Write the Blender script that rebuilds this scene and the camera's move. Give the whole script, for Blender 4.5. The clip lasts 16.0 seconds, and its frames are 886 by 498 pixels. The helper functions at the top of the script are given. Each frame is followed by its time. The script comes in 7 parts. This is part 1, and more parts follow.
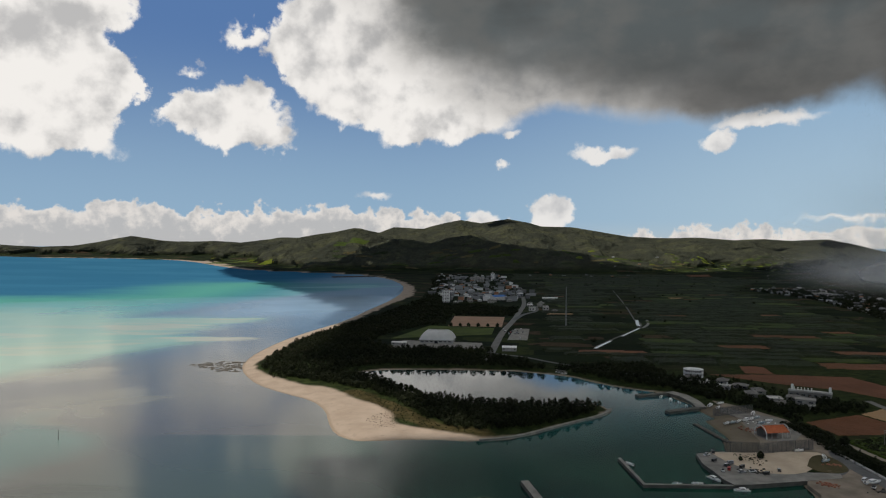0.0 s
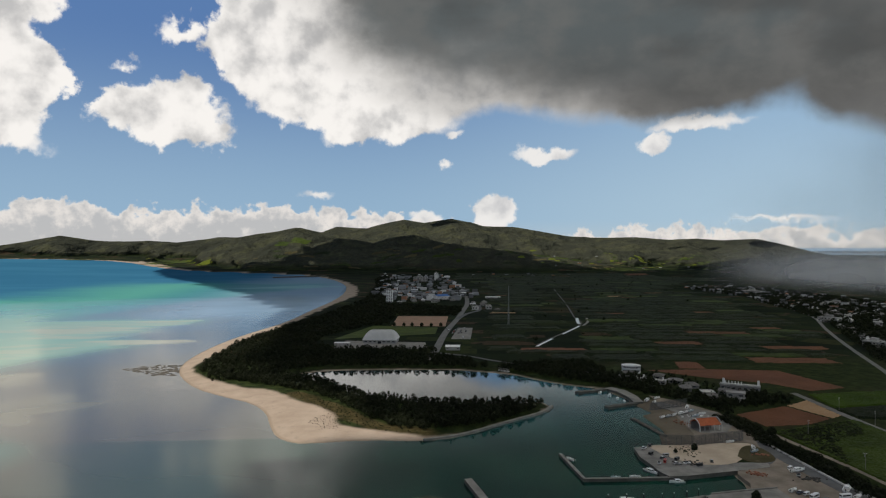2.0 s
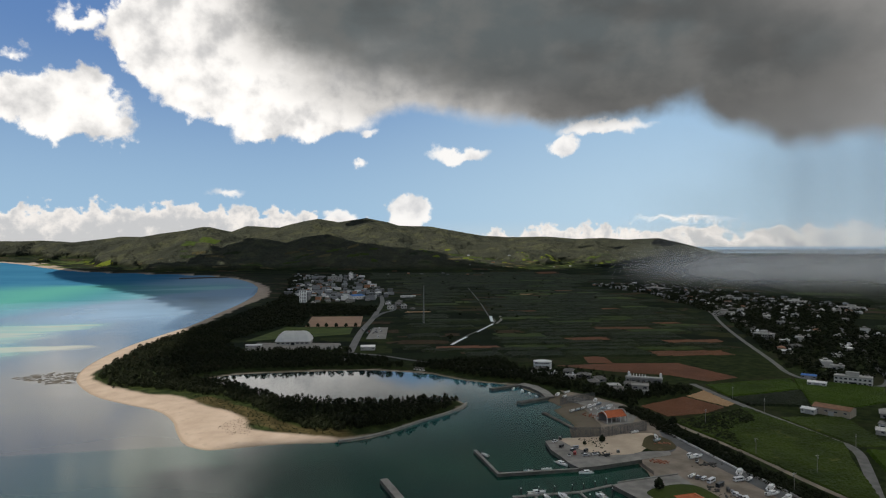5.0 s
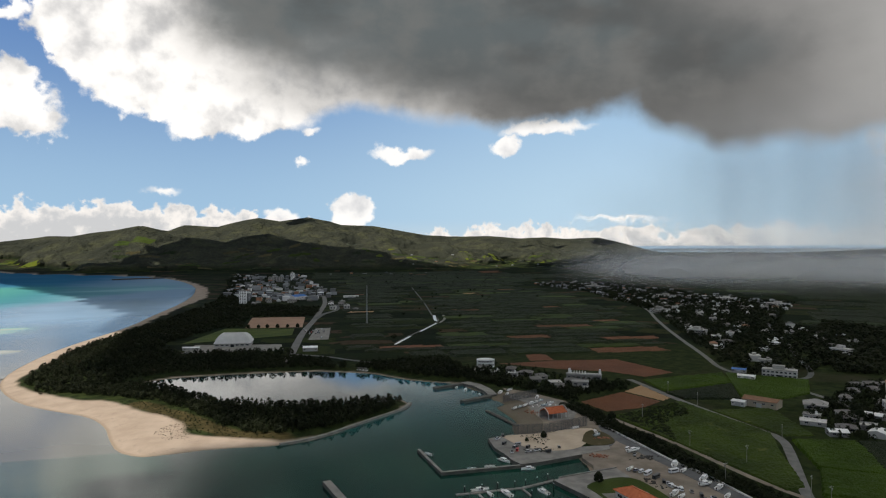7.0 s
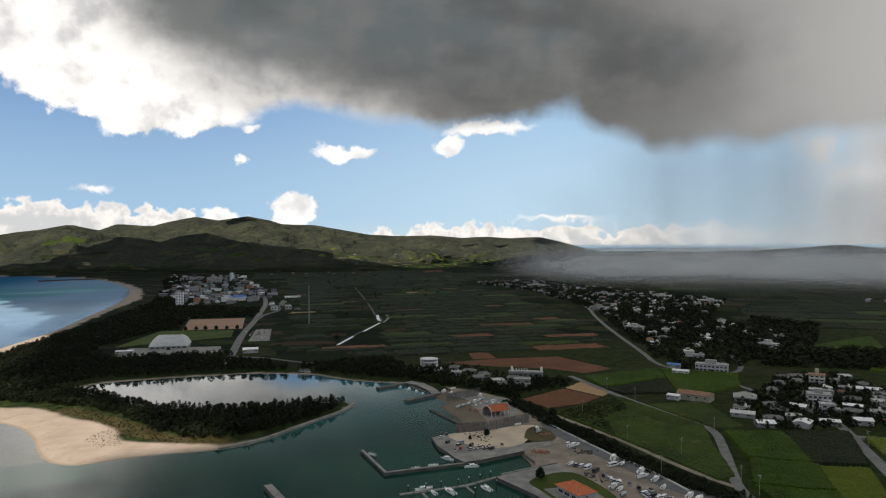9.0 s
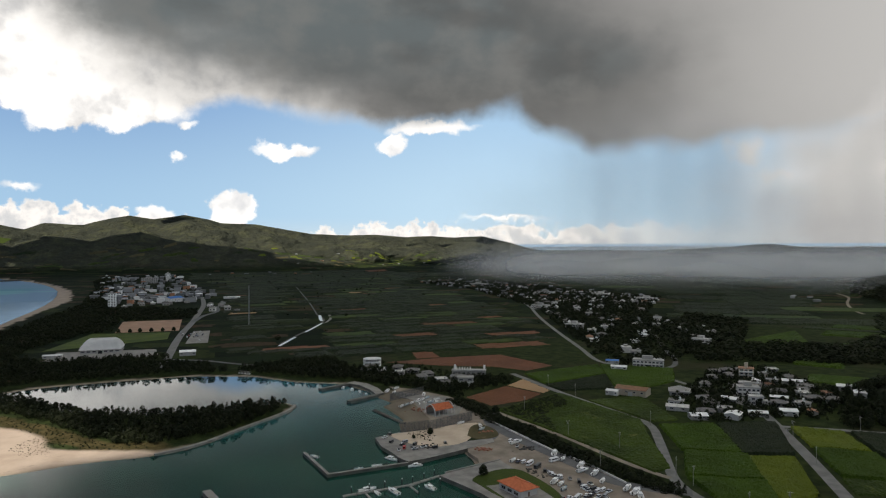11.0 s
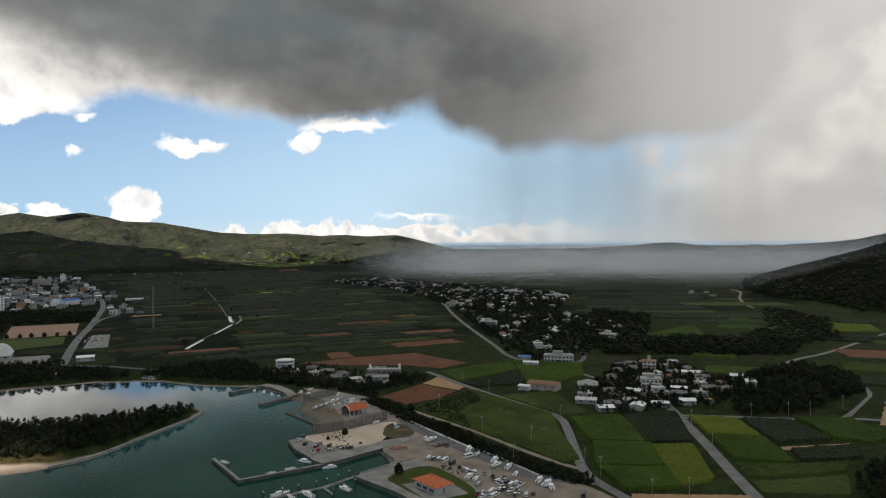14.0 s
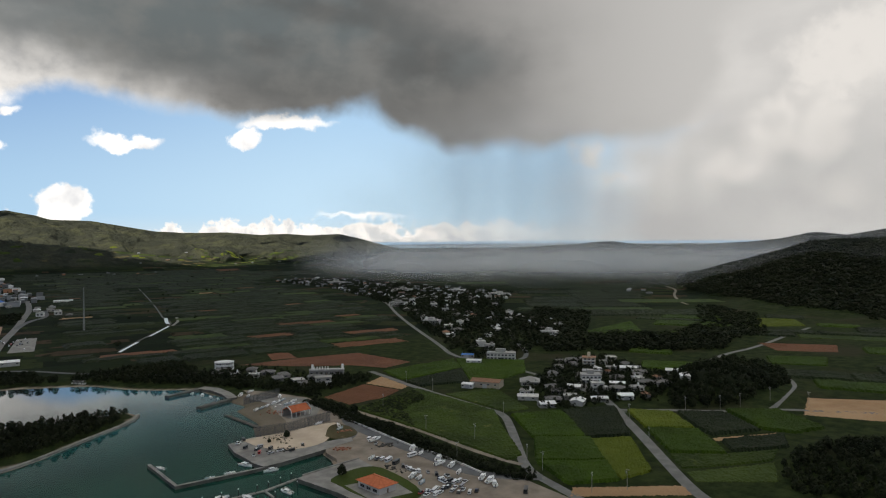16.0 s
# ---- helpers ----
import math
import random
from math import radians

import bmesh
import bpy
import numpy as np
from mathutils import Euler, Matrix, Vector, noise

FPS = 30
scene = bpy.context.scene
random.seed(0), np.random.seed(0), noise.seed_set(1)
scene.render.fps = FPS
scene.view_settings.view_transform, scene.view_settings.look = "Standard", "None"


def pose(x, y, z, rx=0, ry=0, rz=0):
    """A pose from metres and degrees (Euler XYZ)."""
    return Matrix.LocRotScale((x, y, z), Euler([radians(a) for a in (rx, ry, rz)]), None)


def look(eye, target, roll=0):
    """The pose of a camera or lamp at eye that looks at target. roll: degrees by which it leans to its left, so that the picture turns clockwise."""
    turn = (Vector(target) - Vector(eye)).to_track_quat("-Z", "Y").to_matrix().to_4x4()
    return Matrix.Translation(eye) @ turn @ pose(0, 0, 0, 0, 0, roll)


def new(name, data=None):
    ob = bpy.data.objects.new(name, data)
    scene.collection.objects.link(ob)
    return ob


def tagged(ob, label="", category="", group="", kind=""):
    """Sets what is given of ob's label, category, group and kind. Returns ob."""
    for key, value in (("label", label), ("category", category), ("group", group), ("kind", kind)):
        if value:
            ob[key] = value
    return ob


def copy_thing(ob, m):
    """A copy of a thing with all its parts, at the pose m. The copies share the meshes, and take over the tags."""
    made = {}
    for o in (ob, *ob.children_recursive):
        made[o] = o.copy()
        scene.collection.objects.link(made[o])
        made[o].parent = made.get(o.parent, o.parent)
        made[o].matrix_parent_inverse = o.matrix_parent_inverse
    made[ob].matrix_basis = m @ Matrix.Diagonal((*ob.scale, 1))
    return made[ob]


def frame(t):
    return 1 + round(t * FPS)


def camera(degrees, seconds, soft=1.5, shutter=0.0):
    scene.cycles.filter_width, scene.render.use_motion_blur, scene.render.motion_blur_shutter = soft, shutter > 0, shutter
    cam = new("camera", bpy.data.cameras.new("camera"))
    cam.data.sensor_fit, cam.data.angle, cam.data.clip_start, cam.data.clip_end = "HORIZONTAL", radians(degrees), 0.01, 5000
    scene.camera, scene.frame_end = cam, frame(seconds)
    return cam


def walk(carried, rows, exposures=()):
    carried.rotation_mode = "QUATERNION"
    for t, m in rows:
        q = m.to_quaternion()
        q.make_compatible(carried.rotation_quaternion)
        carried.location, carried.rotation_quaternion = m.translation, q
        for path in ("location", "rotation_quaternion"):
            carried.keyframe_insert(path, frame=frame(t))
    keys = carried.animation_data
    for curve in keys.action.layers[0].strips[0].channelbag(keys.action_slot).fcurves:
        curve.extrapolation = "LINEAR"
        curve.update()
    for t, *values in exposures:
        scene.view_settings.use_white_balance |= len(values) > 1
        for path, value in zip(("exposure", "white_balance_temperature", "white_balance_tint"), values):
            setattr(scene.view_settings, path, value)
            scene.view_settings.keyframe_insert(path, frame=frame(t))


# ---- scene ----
cam = camera(66.55, 16.0, soft=1.15)
EYE = 120.0
# seconds, yaw, pitch, roll: the camera hovers and turns to its right
ROWS = [
    (0.0, -0.000, -0.205, -0.195),
    (0.5, -1.200, -0.207, -0.172),
    (1.0, -2.400, -0.210, -0.150),
    (1.5, -3.600, -0.214, -0.127),
    (2.0, -4.800, -0.219, -0.106),
    (2.5, -6.000, -0.225, -0.084),
    (3.0, -7.199, -0.231, -0.063),
    (3.5, -8.399, -0.239, -0.043),
    (4.0, -9.598, -0.247, -0.023),
    (4.5, -10.798, -0.256, -0.004),
    (5.0, -11.998, -0.265, 0.015),
    (5.5, -13.198, -0.276, 0.034),
    (6.0, -14.398, -0.287, 0.052),
    (6.5, -15.599, -0.300, 0.069),
    (7.0, -16.799, -0.313, 0.086),
    (7.5, -18.000, -0.327, 0.103),
    (8.0, -19.201, -0.341, 0.119),
    (8.5, -20.403, -0.357, 0.135),
    (9.0, -21.605, -0.373, 0.150),
    (9.5, -22.807, -0.390, 0.165),
    (10.0, -24.009, -0.408, 0.179),
    (10.5, -25.211, -0.427, 0.193),
    (11.0, -26.414, -0.446, 0.206),
    (11.5, -27.617, -0.467, 0.219),
    (12.0, -28.819, -0.488, 0.232),
    (12.5, -30.022, -0.510, 0.243),
    (13.0, -31.225, -0.533, 0.255),
    (13.5, -32.427, -0.557, 0.266),
    (14.0, -33.629, -0.581, 0.276),
    (14.5, -34.830, -0.606, 0.287),
    (15.0, -36.031, -0.633, 0.296),
    (15.5, -37.231, -0.660, 0.305),
    (16.0, -38.429, -0.687, 0.314),
]
walk(cam, [(t, pose(0, 0, EYE, 90 + pitch, roll, yaw)) for t, yaw, pitch, roll in ROWS],
     exposures=[(0.0, -0.45, 6900, 11), (4.0, -0.23, 6900, 11), (9.0, 0.02, 6950, 11), (16.0, 0.16, 7000, 11)])

# ---- light ----
SUN_AZ, SUN_EL = -98.0, 60.0        # degrees clockwise from +y, and above the horizon
world = bpy.data.worlds.new("world")
scene.world = world
world.use_nodes = True
wn = world.node_tree.nodes
wn.clear()
w_out, w_bg, w_sky = wn.new("ShaderNodeOutputWorld"), wn.new("ShaderNodeBackground"), wn.new("ShaderNodeTexSky")
w_sky.sky_type, w_sky.sun_disc = "NISHITA", False
w_sky.sun_elevation, w_sky.sun_rotation = radians(SUN_EL), radians(SUN_AZ)
w_bg.inputs["Strength"].default_value = 1.0
SKY_STRENGTH = 0.05                  # of the clear sky overhead; the clouded part is set in its own colours
world.node_tree.links.new(w_bg.outputs[0], w_out.inputs["Surface"])

sun = new("sun", bpy.data.lights.new("sun", "SUN"))
sun.data.energy, sun.data.angle, sun.data.color = 4.6, radians(0.5), (1.0, 0.95, 0.86)
sun.matrix_world = look((math.sin(radians(SUN_AZ)) * 3000, math.cos(radians(SUN_AZ)) * 3000, 3000 * math.tan(radians(SUN_EL))), (0, 0, 0))


# ---- materials ----
class Nodes:
    """Short names for the nodes of one material."""

    def __init__(self, name, tree=None):
        self.tree = tree
        if tree:
            return
        self.mat = bpy.data.materials.new(name)
        self.mat.use_nodes = True
        self.tree = self.mat.node_tree
        self.tree.nodes.clear()
        self.out = self.tree.nodes.new("ShaderNodeOutputMaterial")

    def node(self, kind, **props):
        n = self.tree.nodes.new(kind)
        for k, v in props.items():
            setattr(n, k, v)
        return n

    def put(self, socket, value):
        if isinstance(value, bpy.types.NodeSocket):
            self.tree.links.new(value, socket)
        elif isinstance(value, (tuple, list)) and len(value) == 3 and len(socket.default_value) == 4:
            socket.default_value = (*value, 1)
        else:
            socket.default_value = value

    def math(self, op, a, b=0.0, c=0.0, clamp=False):
        n = self.node("ShaderNodeMath", operation=op, use_clamp=clamp)
        for s, v in zip(n.inputs, (a, b, c)):
            self.put(s, v)
        return n.outputs[0]

    def vmath(self, op, a, b=(0, 0, 0)):
        n = self.node("ShaderNodeVectorMath", operation=op)
        self.put(n.inputs[0], a)
        self.put(n.inputs[1], b)
        return n.outputs[0]

    def smooth(self, x, lo, hi, a=0.0, b=1.0):
        n = self.node("ShaderNodeMapRange", interpolation_type="SMOOTHSTEP")
        for s, v in zip(n.inputs, (x, lo, hi, a, b)):
            self.put(s, v)
        return n.outputs[0]

    def mix(self, f, a, b):
        n = self.node("ShaderNodeMix", data_type="RGBA")
        self.put(n.inputs[0], f)
        self.put(n.inputs[6], a)
        self.put(n.inputs[7], b)
        return n.outputs[2]

    def obj(self):
        return self.node("ShaderNodeTexCoord").outputs["Object"]

    def pos(self):
        return self.node("ShaderNodeNewGeometry").outputs["Position"]

    def noise(self, vec, scale, detail=4.0, rough=0.55, stretch=None, distort=0.0):
        if stretch:
            vec = self.vmath("MULTIPLY", vec, stretch)
        n = self.node("ShaderNodeTexNoise")
        self.put(n.inputs["Vector"], vec)
        for k, v in (("Scale", scale), ("Detail", detail), ("Roughness", rough), ("Distortion", distort)):
            n.inputs[k].default_value = v
        return n.outputs[0]

    def rand(self):
        return self.node("ShaderNodeObjectInfo").outputs["Random"]

    def island(self):
        return self.node("ShaderNodeNewGeometry").outputs["Random Per Island"]

    def attr(self, name):
        return self.node("ShaderNodeAttribute", attribute_name=name).outputs["Fac"]

    def bump(self, height, strength=0.5, distance=0.1):
        n = self.node("ShaderNodeBump")
        self.put(n.inputs["Strength"], strength)
        n.inputs["Distance"].default_value = distance
        self.put(n.inputs["Height"], height)
        return n.outputs[0]

    def principled(self, color, rough=0.7, metal=0.0, normal=None, spec=0.5, ior=1.45, **more):
        n = self.node("ShaderNodeBsdfPrincipled")
        self.put(n.inputs["Base Color"], color)
        self.put(n.inputs["Roughness"], rough)
        self.put(n.inputs["Metallic"], metal)
        self.put(n.inputs["Specular IOR Level"], spec)
        n.inputs["IOR"].default_value = ior
        if normal:
            self.put(n.inputs["Normal"], normal)
        for k, v in more.items():
            self.put(n.inputs[k.replace("_", " ")], v)
        return n.outputs[0]

    def done(self, shader):
        self.tree.links.new(shader, self.out.inputs["Surface"])
        return self.mat


def plain(name, dark, light, scale=0.5, rough=0.75, metal=0.0, bump=0.3, fine=6.0, vary=0.0, spec=0.4):
    """A worn surface: two colours mixed by coarse and fine noise, with a little relief; vary shifts each object."""
    m = Nodes(name)
    p = m.pos()
    coarse, grain = m.noise(p, scale, 5), m.noise(p, scale * fine, 4)
    f = m.math("ADD", m.math("MULTIPLY", m.smooth(coarse, 0.3, 0.7), 0.65), m.math("MULTIPLY", grain, 0.35))
    col = m.mix(f, dark, light)
    if vary:
        col = m.mix(m.math("MULTIPLY", m.rand(), vary), col, tuple(c * 0.45 for c in dark))
    return m.done(m.principled(col, rough, metal, m.bump(grain, bump, 0.05), spec))


def foliage(name, dark, light, pale):
    """Leaves: each clump of its own green, with a little light through them."""
    m = Nodes(name)
    patch = m.noise(m.pos(), 0.02, 3)
    f = m.math("ADD", m.math("MULTIPLY", m.island(), 0.5), m.math("MULTIPLY", m.smooth(patch, 0.35, 0.65), 0.5))
    col = m.mix(f, dark, light)
    col = m.mix(m.smooth(m.island(), 0.97, 1.0), col, pale)
    a = m.principled(col, 0.75, spec=0.08)
    t = m.node("ShaderNodeBsdfTranslucent")
    m.put(t.inputs[0], col)
    mixer = m.node("ShaderNodeMixShader")
    mixer.inputs[0].default_value = 0.2
    m.tree.links.new(a, mixer.inputs[1])
    m.tree.links.new(t.outputs[0], mixer.inputs[2])
    return m.done(mixer.outputs[0])


def crop(name, dark, light, rows=0.7, bare=None):
    """A field crop: rows, patches of growth and leaf grain; each field takes its own tone."""
    m = Nodes(name)
    p = m.pos()
    patch, leaf = m.noise(p, 0.035, 4), m.noise(p, 1.1, 5, 0.7)
    wave = m.node("ShaderNodeTexWave", bands_direction="X")
    m.put(wave.inputs["Vector"], p)
    wave.inputs["Scale"].default_value, wave.inputs["Distortion"].default_value, wave.inputs["Detail"].default_value = rows, 2.5, 2
    f = m.math("ADD", m.math("MULTIPLY", m.smooth(patch, 0.3, 0.7), 0.45), m.math("MULTIPLY", leaf, 0.35))
    f = m.math("ADD", f, m.math("MULTIPLY", wave.outputs["Fac"] if rows else patch, 0.2), clamp=True)
    col = m.mix(f, dark, light)
    col = m.mix(m.math("MULTIPLY", m.rand(), 0.5), col, tuple(c * 0.55 for c in dark))
    col = m.mix(m.smooth(m.noise(p, 0.022, 5, 0.6), 0.5, 0.66, 0.0, 0.6), col, tuple(c * 0.8 for c in dark))
    if bare:
        col = m.mix(m.smooth(m.noise(p, 0.09, 4), 0.62, 0.75), col, bare)
    return m.done(m.principled(col, 0.7, normal=m.bump(m.math("ADD", leaf, wave.outputs["Fac"]) if rows else leaf, 0.6, 0.3), spec=0.06))


def sea_material():
    """Shallow reef water: deep channel, aqua shelf, sand bars and dull flats of the bed; the bay's shade and
    reflections are put into the colour.
    """
    m = Nodes("sea_water")
    p = m.pos()
    s = m.node("ShaderNodeSeparateXYZ")
    m.put(s.inputs[0], p)
    x, y = s.outputs[0], s.outputs[1]
    wob = m.math("SUBTRACT", m.noise(p, 0.0035, 3, 0.55, (0.6, 1.2, 0), 0.5), 0.5)
    wisp = m.math("SUBTRACT", m.noise(p, 0.014, 1.5, 0.5, (0.45, 1.2, 0), 0.8), 0.5)
    x2 = m.math("ADD", x, m.math("ADD", m.math("MULTIPLY", wob, 260.0), m.math("MULTIPLY", wisp, 70.0)))
    y2 = m.math("ADD", y, m.math("ADD", m.math("MULTIPLY", wob, 420.0), m.math("MULTIPLY", wisp, 110.0)))

    def patch(cx, cy, ax, ay, soft=0.6, turn=0.0):
        """A soft-edged patch of the bed."""
        c, k = math.cos(radians(turn)), math.sin(radians(turn))
        dx, dy = m.math("SUBTRACT", x2, cx), m.math("SUBTRACT", y2, cy)
        u = m.math("DIVIDE", m.math("ADD", m.math("MULTIPLY", dx, c), m.math("MULTIPLY", dy, k)), ax)
        v = m.math("DIVIDE", m.math("SUBTRACT", m.math("MULTIPLY", dy, c), m.math("MULTIPLY", dx, k)), ay)
        return m.smooth(m.math("SQRT", m.math("ADD", m.math("MULTIPLY", u, u), m.math("MULTIPLY", v, v))), 1.0 + soft / 2, 1.0 - soft / 2)

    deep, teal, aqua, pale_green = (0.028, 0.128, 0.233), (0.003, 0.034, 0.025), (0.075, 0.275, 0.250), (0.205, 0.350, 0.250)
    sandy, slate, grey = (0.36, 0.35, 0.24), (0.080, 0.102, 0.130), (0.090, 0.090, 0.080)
    # west of the line from the bay's mouth inwards lies the shelf
    west = m.math("SUBTRACT", m.math("MULTIPLY", m.math("SUBTRACT", y2, 1145.0), 0.338), m.math("MULTIPLY", m.math("ADD", x2, 521.0), 0.941))
    shelf_w = m.math("MAXIMUM", m.smooth(west, -30.0, 60.0), m.math("MULTIPLY", m.smooth(y2, 1200.0, 1060.0), m.smooth(x2, -280.0, -370.0)))
    col = m.mix(m.smooth(m.noise(p, 0.004, 4, 0.55, (0.5, 1.4, 0)), 0.4, 0.65, 0.0, 0.6), deep, (0.040, 0.160, 0.265))
    # cloud shade and reflection east of the shelf, put in as slate colour
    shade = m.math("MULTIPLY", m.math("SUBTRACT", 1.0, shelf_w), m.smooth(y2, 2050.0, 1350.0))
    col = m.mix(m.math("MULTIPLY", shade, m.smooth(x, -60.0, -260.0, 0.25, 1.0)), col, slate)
    # pale reflection of the sky on the inner bay, painted as water colour
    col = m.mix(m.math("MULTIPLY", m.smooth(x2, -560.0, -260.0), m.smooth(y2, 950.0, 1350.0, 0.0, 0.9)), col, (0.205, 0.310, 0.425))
    far_shelf = m.math("MULTIPLY", m.smooth(y2, 2450.0, 2050.0), m.smooth(x2, -1000.0, -620.0))
    aqua_on = m.math("MULTIPLY", shelf_w, m.math("MAXIMUM", far_shelf, m.smooth(y2, 1720.0, 1480.0)))
    col = m.mix(m.math("MULTIPLY", aqua_on, m.smooth(x, -420.0, -640.0, 0.4, 1.0)), col, aqua)
    col = m.mix(m.math("MULTIPLY", patch(-250, 1960, 190, 45, 0.8), 0.7), col, (0.20, 0.38, 0.42))
    col = m.mix(m.math("MULTIPLY", shelf_w, m.smooth(y2, 1330.0, 1080.0, 0.0, 0.9)), col, pale_green)
    dapple = m.smooth(m.noise(p, 0.011, 5, 0.6, (0.4, 1.4, 0), 0.6), 0.42, 0.66)
    bars = m.math("MAXIMUM", patch(-420, 1010, 120, 60), m.math("MAXIMUM", patch(-330, 850, 75, 34), m.math("MULTIPLY", patch(-360, 640, 60, 34, 1.2), 0.4)))
    bars = m.math("MAXIMUM", bars, m.math("MULTIPLY", patch(-560, 820, 170, 130, 1.0), dapple))
    # dull flats, with the reflected cloud's grey put into the same colour
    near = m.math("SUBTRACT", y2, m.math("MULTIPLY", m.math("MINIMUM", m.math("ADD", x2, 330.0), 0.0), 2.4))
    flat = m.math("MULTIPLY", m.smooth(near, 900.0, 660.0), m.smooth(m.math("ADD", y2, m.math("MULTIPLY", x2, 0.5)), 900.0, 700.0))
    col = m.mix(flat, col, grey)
    col = m.mix(m.math("MULTIPLY", m.math("MULTIPLY", bars, m.smooth(dapple, 0.0, 0.6, 0.35, 1.0)), 0.75), col, sandy)
    col = m.mix(m.math("MULTIPLY", m.math("MAXIMUM", patch(-290, 485, 60, 30, 0.9), patch(-250, 530, 45, 22, 0.9)), 0.3), col, (0.22, 0.215, 0.15))
    col = m.mix(m.math("MULTIPLY", patch(-268, 395, 42, 70, 1.4), 0.6), col, (0.055, 0.150, 0.135))
    col = m.mix(m.math("MULTIPLY", patch(-185, 330, 45, 16, 1.0), 0.6), col, (0.05, 0.05, 0.04))
    # teal shallows under the beach's corner
    col = m.mix(m.math("MULTIPLY", m.smooth(y, 431.0, 423.0), m.smooth(x, -250.0, -110.0, 0.0, 0.75)), col, (0.034, 0.062, 0.052))
    harbour = m.mix(m.smooth(m.noise(p, 0.012, 3, 0.5, (1, 1, 0)), 0.4, 0.65), teal, (0.005, 0.052, 0.034))
    harbour = m.mix(m.smooth(m.math("ADD", y, m.math("MULTIPLY", wob, 160.0)), 370.0, 560.0, 0.0, 0.85), harbour, (0.034, 0.145, 0.18))
    harbour = m.mix(m.smooth(x, 150.0, 70.0, 0.0, m.smooth(y, 480.0, 520.0)), harbour, (0.020, 0.045, 0.045))
    pool = m.math("MULTIPLY", m.smooth(x, -110.0, 50.0), m.smooth(y, 900.0, 700.0))
    pool = m.math("MAXIMUM", pool, m.math("MULTIPLY", m.smooth(x, -94.0, -84.0), m.math("MULTIPLY", m.smooth(y, 500.0, 540.0), m.smooth(y, 700.0, 670.0))))
    col = m.mix(pool, col, harbour)
    col = m.mix(m.math("MULTIPLY", m.smooth(m.math("ADD", m.math("ABSOLUTE", m.math("DIVIDE", m.math("SUBTRACT", x, 20.0), 26.0)), m.math("ABSOLUTE", m.math("DIVIDE", m.math("SUBTRACT", y, 314.0), 11.0))), 1.2, 0.4), 0.55), col, (0.13, 0.088, 0.048))
    ripple = m.math("ADD", m.noise(p, 0.32, 3, 0.55, (1, 0.6, 1)), m.math("MULTIPLY", m.noise(p, 0.07, 3, 0.5), 2.0))
    open_sea = m.smooth(x, 10.0, -120.0)
    lagoon = m.math("MULTIPLY", m.smooth(y, 505.0, 525.0), m.smooth(x, -94.0, -84.0))
    swell = m.math("MULTIPLY", open_sea, m.math("SUBTRACT", 1.0, lagoon))
    rough = m.math("ADD", m.smooth(m.noise(p, 0.012, 3), 0.4, 0.6, 0.02, 0.05), m.math("MULTIPLY", swell, 0.10))
    away = m.math("SQRT", m.math("ADD", m.math("MULTIPLY", x, x), m.math("MULTIPLY", y, y)))
    gloss = m.math("MULTIPLY", m.smooth(y, 400.0, 560.0, 0.28, 1.0), m.math("SUBTRACT", 1.0, swell))
    gloss = m.math("ADD", gloss, m.math("MULTIPLY", swell, m.math("MULTIPLY", m.smooth(away, 450.0, 1000.0, 0.38, 0.15), m.smooth(away, 1000.0, 1700.0, 1.0, 0.0))))
    relief = m.math("MULTIPLY", m.math("SUBTRACT", 0.010, m.math("MULTIPLY", m.math("MAXIMUM", swell, lagoon), 0.0070)), m.smooth(away, 500.0, 1300.0, 1.0, 0.0))
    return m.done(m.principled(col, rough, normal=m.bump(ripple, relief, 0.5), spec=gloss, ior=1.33))


